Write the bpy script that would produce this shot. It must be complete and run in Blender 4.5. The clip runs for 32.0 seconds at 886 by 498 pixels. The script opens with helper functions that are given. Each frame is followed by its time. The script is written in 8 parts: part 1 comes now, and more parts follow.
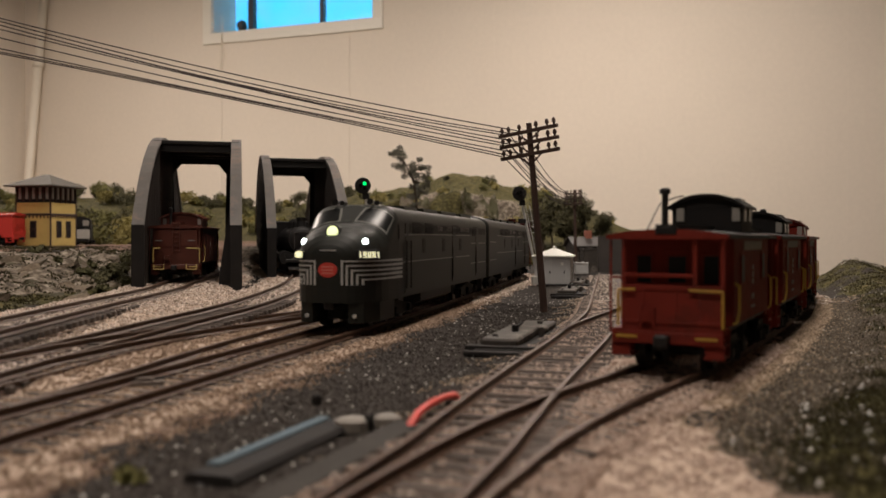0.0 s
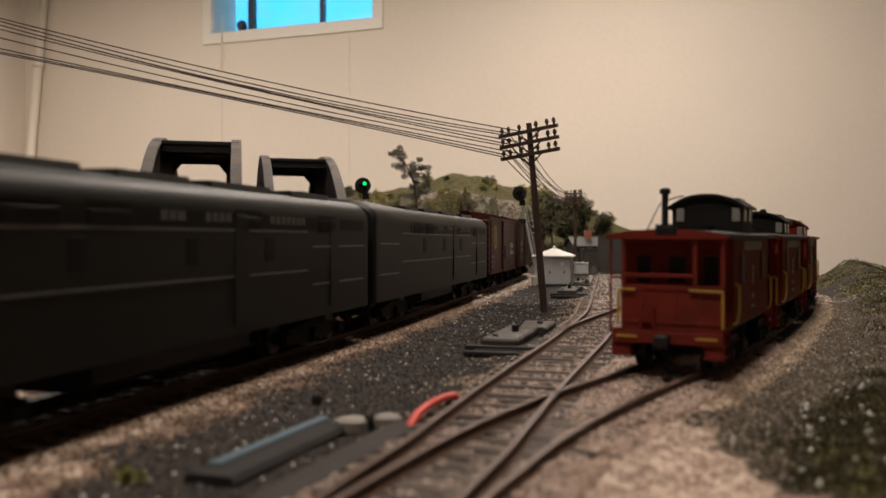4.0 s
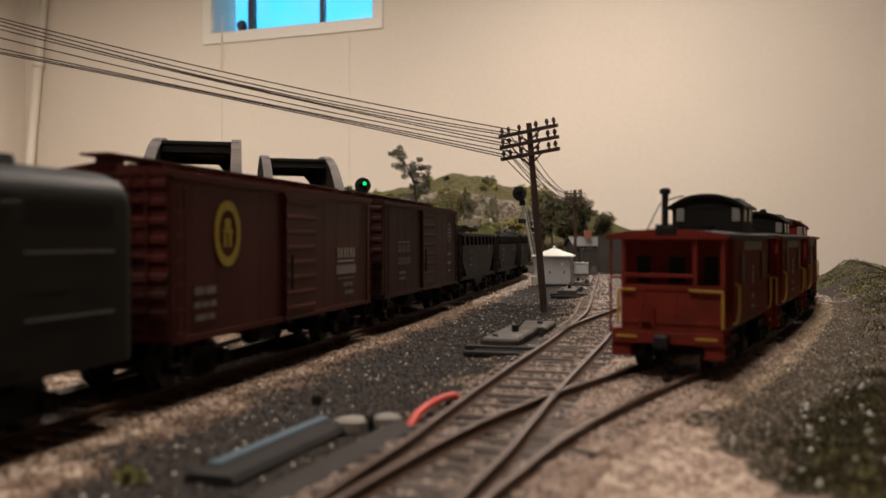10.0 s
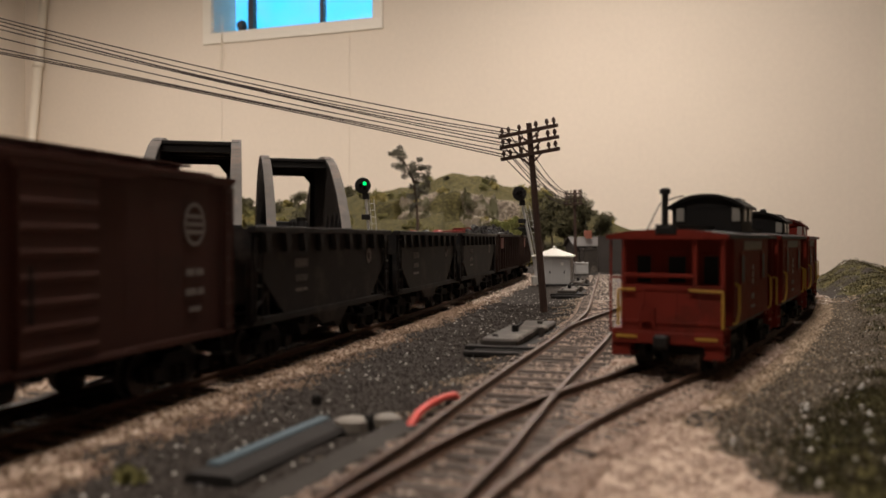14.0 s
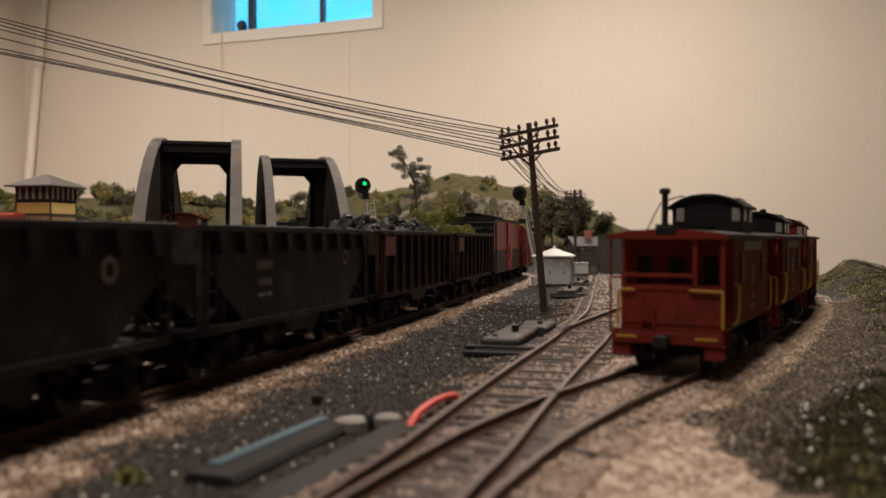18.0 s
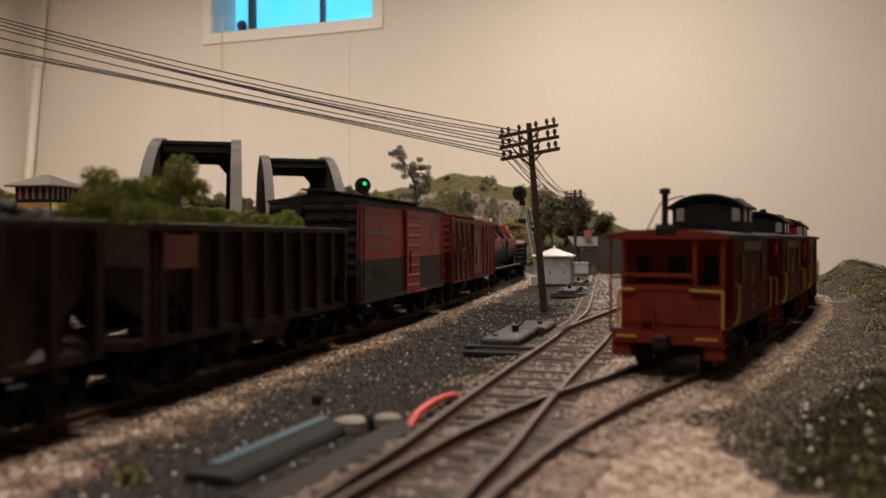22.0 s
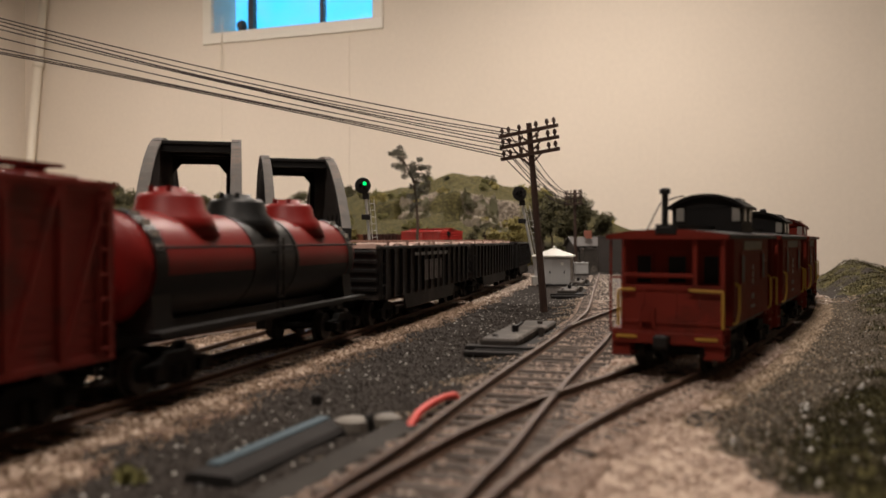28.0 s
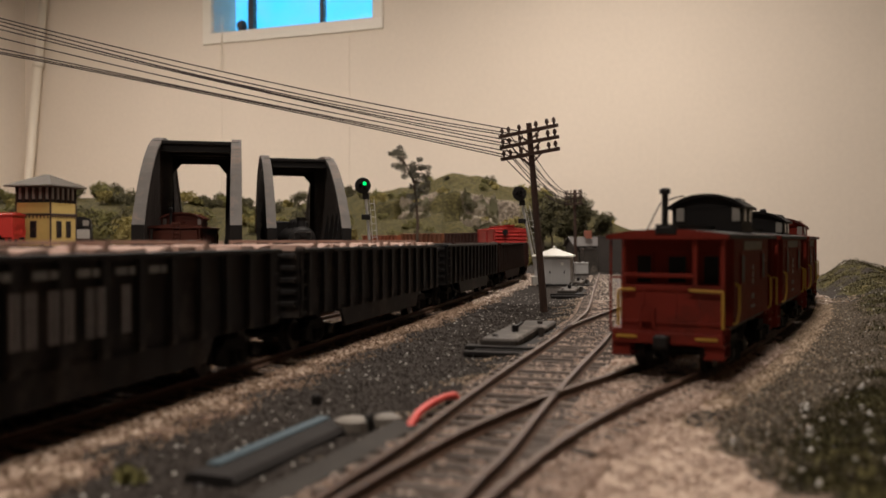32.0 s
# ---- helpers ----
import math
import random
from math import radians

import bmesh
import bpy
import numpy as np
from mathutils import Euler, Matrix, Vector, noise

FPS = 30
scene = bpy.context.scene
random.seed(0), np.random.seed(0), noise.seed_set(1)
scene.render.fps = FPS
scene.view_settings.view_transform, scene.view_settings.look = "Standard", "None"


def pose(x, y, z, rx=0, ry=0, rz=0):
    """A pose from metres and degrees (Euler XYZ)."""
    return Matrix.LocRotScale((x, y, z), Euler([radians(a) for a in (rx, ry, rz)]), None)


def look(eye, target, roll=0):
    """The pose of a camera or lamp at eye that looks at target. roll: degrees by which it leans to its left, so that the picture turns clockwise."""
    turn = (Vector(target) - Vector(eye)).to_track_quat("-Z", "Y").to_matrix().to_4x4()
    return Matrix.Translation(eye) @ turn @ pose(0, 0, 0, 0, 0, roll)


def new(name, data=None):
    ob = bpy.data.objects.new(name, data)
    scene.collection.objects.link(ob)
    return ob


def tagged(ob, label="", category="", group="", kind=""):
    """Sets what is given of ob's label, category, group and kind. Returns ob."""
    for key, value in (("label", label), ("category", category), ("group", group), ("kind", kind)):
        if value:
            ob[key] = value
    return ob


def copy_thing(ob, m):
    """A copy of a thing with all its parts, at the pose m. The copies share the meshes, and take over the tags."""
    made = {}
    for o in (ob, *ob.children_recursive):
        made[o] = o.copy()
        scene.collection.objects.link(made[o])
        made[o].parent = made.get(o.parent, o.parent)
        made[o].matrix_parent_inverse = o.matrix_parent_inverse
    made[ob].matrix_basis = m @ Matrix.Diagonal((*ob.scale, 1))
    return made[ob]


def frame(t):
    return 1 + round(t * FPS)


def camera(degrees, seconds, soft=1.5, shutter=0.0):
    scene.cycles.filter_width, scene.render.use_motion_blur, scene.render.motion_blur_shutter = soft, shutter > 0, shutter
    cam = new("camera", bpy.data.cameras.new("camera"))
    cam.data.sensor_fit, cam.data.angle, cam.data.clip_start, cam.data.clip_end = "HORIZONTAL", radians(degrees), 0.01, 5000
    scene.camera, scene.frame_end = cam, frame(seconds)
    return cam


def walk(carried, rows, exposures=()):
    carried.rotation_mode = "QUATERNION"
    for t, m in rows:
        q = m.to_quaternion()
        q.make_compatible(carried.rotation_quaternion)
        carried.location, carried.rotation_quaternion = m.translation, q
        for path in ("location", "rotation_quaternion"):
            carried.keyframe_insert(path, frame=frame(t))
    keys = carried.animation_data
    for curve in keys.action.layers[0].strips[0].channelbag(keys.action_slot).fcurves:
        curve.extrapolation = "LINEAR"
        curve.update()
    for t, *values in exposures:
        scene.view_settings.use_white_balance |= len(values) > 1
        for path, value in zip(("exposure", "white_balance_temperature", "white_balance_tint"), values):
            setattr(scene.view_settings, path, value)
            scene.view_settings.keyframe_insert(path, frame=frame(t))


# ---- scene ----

# ================= camera =================
cam = camera(54.26, 32.0, soft=1.6, shutter=0.5)
EYE = (0.0, 0.0, 0.0346)
cam.data.dof.use_dof = True
cam.data.dof.focus_distance = 0.52
cam.data.dof.aperture_fstop = 22.0
AIM = (0.0, 1.0, 0.0346 - math.tan(0.011246))
walk(cam, [(0.0, look(EYE, AIM, 0.06)), (32.0, look(EYE, AIM, 0.06))], exposures=[(0.0, 0.0), (1.5, 0.0), (5.0, 0.14), (29.0, 0.14), (31.0, 0.06), (32.0, 0.06)])

# ================= world and lights =================
MM = 0.001
world = bpy.data.worlds.new("world")
scene.world = world
world.use_nodes = True
sky = world.node_tree.nodes.new("ShaderNodeTexSky")
sky.sky_type = "NISHITA"
sky.sun_disc = False
sky.sun_elevation, sky.sun_rotation = radians(35), radians(200)
world.node_tree.links.new(sky.outputs[0], world.node_tree.nodes["Background"].inputs[0])
world.node_tree.nodes["Background"].inputs[1].default_value = 0.08


def ceiling_lamp(x, y, z, power, size, color):
    data = bpy.data.lights.new("ceiling_lamp_light", "AREA")
    data.shape, data.size, data.energy, data.color = "DISK", size, power, color
    ob = new("ceiling_lamp_light", data)
    ob.location = (x, y, z)
    return ob


WARM = (1.0, 0.87, 0.765)
LAMPS = [(0.30, 2.10, 1.31, 24.5), (-1.45, 2.40, 1.31, 29.0), (0.12, 0.46, 1.31, 14.6), (-0.36, -0.46, 1.31, 9.0)]
for lx, ly, lz, lp in LAMPS:
    ceiling_lamp(lx, ly, lz, lp, 0.30, WARM)


# ================= materials =================
def mat(name, base, rough=0.6, metal=0.0, var=0.25, scale=300.0, fine=2500.0, bump=0.15, spots=None, spot_amount=0.0,
        coord="Object", piece=0.0, spec=0.5):
    """A surface with two scales of variation, grain relief and, where asked, stains of a second colour."""
    m = bpy.data.materials.new(name)
    m.use_nodes = True
    nt = m.node_tree
    n, k = nt.nodes, nt.links
    b = n["Principled BSDF"]
    tc = n.new("ShaderNodeTexCoord")
    big = n.new("ShaderNodeTexNoise")
    big.inputs["Scale"].default_value, big.inputs["Detail"].default_value = scale, 4.0
    small = n.new("ShaderNodeTexNoise")
    small.inputs["Scale"].default_value, small.inputs["Detail"].default_value = fine, 3.0
    for t in (big, small):
        k.new(tc.outputs[coord], t.inputs["Vector"])
    add = n.new("ShaderNodeMath")
    add.operation = "MULTIPLY_ADD"
    add.inputs[1].default_value = 0.5
    k.new(small.outputs["Fac"], add.inputs[0])
    half = n.new("ShaderNodeMath")
    half.operation = "MULTIPLY"
    half.inputs[1].default_value = 0.5
    k.new(big.outputs["Fac"], half.inputs[0])
    k.new(half.outputs[0], add.inputs[2])
    ramp = n.new("ShaderNodeMapRange")
    ramp.inputs["From Min"].default_value, ramp.inputs["From Max"].default_value = 0.3, 0.7
    ramp.inputs["To Min"].default_value, ramp.inputs["To Max"].default_value = 1.0 - var, 1.0 + var
    k.new(add.outputs[0], ramp.inputs["Value"])
    mul = n.new("ShaderNodeVectorMath")
    mul.operation = "SCALE"
    mul.inputs[0].default_value = base
    k.new(ramp.outputs[0], mul.inputs["Scale"])
    out = mul.outputs["Vector"]
    if piece:
        info = n.new("ShaderNodeObjectInfo")
        pr = n.new("ShaderNodeMapRange")
        pr.inputs["To Min"].default_value, pr.inputs["To Max"].default_value = 1.0 - piece, 1.0 + piece
        k.new(info.outputs["Random"], pr.inputs["Value"])
        mul2 = n.new("ShaderNodeVectorMath")
        mul2.operation = "SCALE"
        k.new(out, mul2.inputs[0])
        k.new(pr.outputs[0], mul2.inputs["Scale"])
        out = mul2.outputs["Vector"]
    if spots:
        st = n.new("ShaderNodeTexNoise")
        st.inputs["Scale"].default_value, st.inputs["Detail"].default_value = scale * 0.6, 6.0
        st.inputs["Roughness"].default_value = 0.7
        k.new(tc.outputs[coord], st.inputs["Vector"])
        sr = n.new("ShaderNodeMapRange")
        sr.inputs["From Min"].default_value, sr.inputs["From Max"].default_value = 0.62 - 0.3 * spot_amount, 0.72 - 0.3 * spot_amount
        k.new(st.outputs["Fac"], sr.inputs["Value"])
        mix = n.new("ShaderNodeMix")
        mix.data_type = "RGBA"
        k.new(sr.outputs[0], mix.inputs["Factor"])
        k.new(out, mix.inputs["A"])
        mix.inputs["B"].default_value = (*spots, 1)
        out = mix.outputs["Result"]
    k.new(out, b.inputs["Base Color"])
    b.inputs["Roughness"].default_value, b.inputs["Metallic"].default_value = rough, metal
    b.inputs["Specular IOR Level"].default_value = spec
    if bump:
        bp = n.new("ShaderNodeBump")
        bp.inputs["Strength"].default_value, bp.inputs["Distance"].default_value = bump, 0.0005
        k.new(add.outputs[0], bp.inputs["Height"])
        k.new(bp.outputs["Normal"], b.inputs["Normal"])
    return m


def glow(name, color, strength):
    m = bpy.data.materials.new(name)
    m.use_nodes = True
    b = m.node_tree.nodes["Principled BSDF"]
    b.inputs["Base Color"].default_value = (*color, 1)
    b.inputs["Emission Color"].default_value = (*color, 1)
    b.inputs["Emission Strength"].default_value = strength
    return m


def clear(name, tint=(1, 1, 1), rough=0.05):
    m = bpy.data.materials.new(name)
    m.use_nodes = True
    b = m.node_tree.nodes["Principled BSDF"]
    b.inputs["Base Color"].default_value = (*tint, 1)
    b.inputs["Transmission Weight"].default_value = 1.0
    b.inputs["Roughness"].default_value = rough
    b.inputs["IOR"].default_value = 1.1
    return m


WALL = mat("wall_paint", (0.74, 0.66, 0.565), 0.75, var=0.04, scale=3, fine=60, bump=0.05)
# Dark brown for the unseen east wall, to cut bounced light, and layout boards.
DARKBOARD = mat("dark_brown_boards", (0.10, 0.066, 0.040), 0.6, var=0.2, scale=6, fine=120, bump=0.1)
# Out-of-view ceiling, kept dark so less light bounces onto the train.
CEIL = mat("dimmed_ceiling", (0.24, 0.20, 0.16), 0.8, var=0.04, scale=3, fine=60, bump=0.05)
FLOORM = mat("floor_concrete", (0.28, 0.26, 0.24), 0.7, var=0.15, scale=4, fine=80)
TRIMW = mat("white_trim", (0.80, 0.76, 0.68), 0.5, var=0.03, scale=6, fine=90, bump=0.03)
PIPEW = mat("painted_pipe", (0.78, 0.71, 0.60), 0.45, var=0.04, scale=20, fine=200, bump=0.03)
WFRAME = mat("window_dark_frame", (0.05, 0.05, 0.055), 0.5, var=0.1)
PANE = clear("window_glass", (0.9, 0.95, 1.0))
DAY = glow("daylight_outside", (0.11, 0.48, 0.90), 1.35)


def uneven_glow(m, other, scale):
    """Lets a glow drift between two colours."""
    n, k = m.node_tree.nodes, m.node_tree.links
    tc, t, r, mix = n.new("ShaderNodeTexCoord"), n.new("ShaderNodeTexNoise"), n.new("ShaderNodeMapRange"), n.new("ShaderNodeMix")
    t.inputs["Scale"].default_value, t.inputs["Detail"].default_value = scale, 3.0
    r.inputs["From Min"].default_value, r.inputs["From Max"].default_value = 0.38, 0.66
    mix.data_type = "RGBA"
    mix.inputs["A"].default_value = n["Principled BSDF"].inputs["Emission Color"].default_value
    mix.inputs["B"].default_value = (*other, 1)
    k.new(tc.outputs["Object"], t.inputs["Vector"])
    k.new(t.outputs["Fac"], r.inputs["Value"])
    k.new(r.outputs[0], mix.inputs["Factor"])
    k.new(mix.outputs["Result"], n["Principled BSDF"].inputs["Emission Color"])


uneven_glow(DAY, (0.05, 0.50, 0.66), 6.0)
RAIL = mat("rusty_rail", (0.078, 0.045, 0.030), 0.55, 0.1, var=0.25, scale=150, fine=2000, spec=0.25)
TIE = mat("wood_tie", (0.085, 0.068, 0.058), 0.85, var=0.35, scale=400, fine=3000, bump=0.3, piece=0.35, spec=0.2)
BLACK = mat("black_paint", (0.014, 0.013, 0.013), 0.55, var=0.25, scale=200, fine=2500, bump=0.05, spec=0.25)
# Blacker than BLACK: the shade beneath the cars is put into this colour.
UNDERSHADE = mat("shaded_underframe_black", (0.0065, 0.006, 0.0056), 0.7, var=0.3, scale=200, fine=2500, bump=0.05, spec=0.15)
GREYLOCO = mat("dark_grey_loco_paint", (0.0165, 0.0176, 0.0152), 0.5, var=0.18, scale=60, fine=3000, bump=0.03, spec=0.22)
GREYLIGHT = mat("loco_grey_band", (0.0190, 0.0200, 0.0176), 0.5, var=0.18, scale=60, fine=3000, bump=0.03, spec=0.2)
STRIPE = mat("pale_grey_stripe", (0.42, 0.43, 0.42), 0.45, var=0.08, scale=200, fine=3000, bump=0.02)
STRIPEDIM = mat("worn_grey_stripe", (0.16, 0.157, 0.145), 0.5, var=0.2, scale=200, fine=3000, bump=0.02)
LETTER = mat("white_lettering", (0.52, 0.50, 0.46), 0.6, var=0.12, scale=400, fine=3000, bump=0.0)
LETTERDIM = mat("faded_white_lettering", (0.22, 0.20, 0.19), 0.65, var=0.2, scale=400, fine=3000, bump=0.0)
BOXRED = mat("oxide_red_boxcar", (0.088, 0.020, 0.015), 0.5, var=0.15, scale=80, fine=2500, bump=0.06, spots=(0.06, 0.022, 0.018), spot_amount=0.2, spec=0.22)
BRACERED = mat("weathered_red_boxcar", (0.20, 0.026, 0.020), 0.5, var=0.2, scale=80, fine=2500, bump=0.06, spots=(0.12, 0.028, 0.022), spot_amount=0.3, spec=0.25)
BOXBROWN = mat("brown_boxcar", (0.062, 0.025, 0.020), 0.6, var=0.18, scale=80, fine=2500, bump=0.06, spots=(0.05, 0.023, 0.019), spot_amount=0.2, spec=0.2)
BRIGHTRED = mat("bright_red_paint", (0.46, 0.040, 0.034), 0.45, var=0.14, scale=80, fine=2500, bump=0.04, spots=(0.30, 0.035, 0.03), spot_amount=0.2, spec=0.3)
DKGREY = mat("dark_grey_paint", (0.066, 0.058, 0.054), 0.6, var=0.18, scale=80, fine=2500, bump=0.05, spec=0.2)
HOPBLACK = mat("black_hopper", (0.017, 0.016, 0.016), 0.6, var=0.3, scale=120, fine=2500, bump=0.1, spots=(0.045, 0.038, 0.034), spot_amount=0.3, spec=0.2)
HOPBROWN = mat("brown_black_hopper", (0.034, 0.018, 0.0135), 0.65, var=0.3, scale=120, fine=2500, bump=0.1, spots=(0.045, 0.028, 0.022), spot_amount=0.3, spec=0.2)
PATCHRED = mat("faded_orange_patch", (0.15, 0.045, 0.032), 0.65, var=0.25, scale=120, fine=2000, bump=0.05)
COAL = mat("coal", (0.020, 0.018, 0.0175), 0.6, var=0.4, scale=300, fine=2500, bump=0.3, spec=0.3)
GREENLOAD = mat("green_foam_load", (0.29, 0.30, 0.115), 0.95, var=0.5, scale=180, fine=1200, bump=0.5)
TANKRED = mat("tank_red", (0.185, 0.009, 0.007), 0.45, var=0.12, scale=80, fine=2500, bump=0.02, spec=0.25)
TANKBLACK = mat("tank_black", (0.008, 0.008, 0.0075), 0.45, var=0.15, scale=80, fine=2500, bump=0.02, spec=0.22)
PINKLOAD = mat("pink_stone_load", (0.40, 0.27, 0.22), 0.85, var=0.3, scale=150, fine=1800, bump=0.3)
CABRED = mat("caboose_red", (0.172, 0.024, 0.016), 0.6, var=0.15, scale=80, fine=2500, bump=0.05, spots=(0.122, 0.022, 0.015), spot_amount=0.25, spec=0.12)
CABROOF = mat("black_roof", (0.012, 0.011, 0.011), 0.6, var=0.25, scale=120, fine=2500, bump=0.1, spec=0.25)
YELLOW = mat("yellow_grab_iron", (0.44, 0.26, 0.035), 0.5, var=0.1, scale=300, fine=2500, bump=0.02)
GLASSD = mat("dark_window_glass", (0.012, 0.012, 0.013), 0.45, var=0.05, bump=0.0, spec=0.18)
GLASSL = mat("pale_window_glass", (0.30, 0.29, 0.27), 0.2, var=0.05, bump=0.0)
# Wheel steel, darkened for the shade under the cars.
STEEL = mat("dark_wheel_steel", (0.028, 0.025, 0.023), 0.5, 0.5, var=0.15, bump=0.0)
BULLSEYE = mat("pale_round_fitting", (0.19, 0.17, 0.145), 0.7, var=0.2, scale=120, fine=1500, bump=0.1)
WINDGLASS = mat("dark_glossy_glass", (0.008, 0.009, 0.009), 0.28, var=0.05, bump=0.0, spec=0.22)
LAMPON = glow("lit_headlight", (0.86, 0.92, 0.50), 1.15)
LAMPHOT = glow("lit_lower_headlight", (0.92, 1.0, 0.96), 5.0)
BOARDON = glow("lit_number_board", (1.0, 0.95, 0.60), 0.9)
EMBLEM = mat("red_emblem", (0.55, 0.05, 0.04), 0.4, var=0.05, bump=0.0)
SIGGREEN = glow("green_signal_light", (0.0, 1.0, 0.14), 2.2)
BRIDGEB = mat("black_bridge_steel", (0.017, 0.016, 0.016), 0.5, 0.1, var=0.3, scale=100, fine=2000, bump=0.08, spec=0.3)
BRIDGEG = mat("weathered_grey_bridge", (0.072, 0.063, 0.056), 0.65, var=0.3, scale=90, fine=2000, bump=0.12, spots=(0.12, 0.085, 0.067), spot_amount=0.4)
POLE = mat("brown_pole_wood", (0.060, 0.033, 0.024), 0.8, var=0.3, scale=200, fine=2500, bump=0.2)
WIRE = mat("dark_wire", (0.030, 0.018, 0.015), 0.7, var=0.1, bump=0.0)
SIGSTEEL = mat("aluminium_signal_mast", (0.50, 0.50, 0.49), 0.45, 0.2, var=0.15, scale=200, fine=2500)
SHEDG = mat("grey_shed_paint", (0.46, 0.46, 0.455), 0.6, var=0.08, scale=100, fine=2000)
SHEDW = mat("white_roof_paint", (0.74, 0.73, 0.68), 0.6, var=0.08, scale=100, fine=2000)
CONC = mat("concrete_base", (0.42, 0.41, 0.38), 0.8, var=0.15, scale=200, fine=2500)
MACHG = mat("weathered_grey_plastic", (0.058, 0.051, 0.045), 0.7, var=0.25, scale=120, fine=1500, bump=0.1, spots=(0.17, 0.15, 0.13), spot_amount=0.25, spec=0.2)
MACHD = mat("dark_plastic", (0.022, 0.020, 0.019), 0.75, var=0.25, scale=120, fine=1500, bump=0.1, spec=0.15)
# The window's blue reflection on a dark edge, put in as colour.
BLUESHEEN = mat("painted_blue_sheen", (0.055, 0.092, 0.115), 0.5, var=0.2, scale=120, fine=1500, bump=0.05)
REDPL = mat("red_plastic_wire", (0.60, 0.065, 0.05), 0.45, var=0.05, bump=0.0)
TOWERY = mat("yellow_tower_siding", (0.62, 0.47, 0.16), 0.7, var=0.12, scale=120, fine=2500, bump=0.08)
TOWERD = mat("brown_tower_trim", (0.045, 0.025, 0.02), 0.7, var=0.2, scale=120, fine=2500)
SLATE = mat("grey_slate_roof", (0.088, 0.074, 0.058), 0.75, var=0.25, scale=200, fine=2500, bump=0.2)
BRICKR = mat("red_brick", (0.33, 0.12, 0.08), 0.8, var=0.2, scale=200, fine=2500)
BARK = mat("bark", (0.085, 0.062, 0.045), 0.9, var=0.3, scale=200, fine=2000, bump=0.3)
LEAFD = mat("dark_leaves", (0.068, 0.062, 0.026), 0.9, var=0.5, scale=100, fine=900, bump=0.2)
LEAFM = mat("green_leaves", (0.14, 0.13, 0.040), 0.9, var=0.5, scale=100, fine=900, bump=0.2)
LEAFY = mat("olive_leaves", (0.21, 0.175, 0.050), 0.9, var=0.4, scale=100, fine=900, bump=0.2)
LEAFG = mat("grey_green_leaves", (0.105, 0.10, 0.075), 0.9, var=0.4, scale=100, fine=900, bump=0.2)
SHRUB = mat("scrub_clump", (0.085, 0.080, 0.035), 0.95, var=0.5, scale=120, fine=1200, bump=0.3)
ROCK = mat("tan_rock", (0.125, 0.096, 0.066), 0.88, var=0.5, scale=45, fine=500, bump=0.6, spots=(0.062, 0.055, 0.032), spot_amount=0.4)


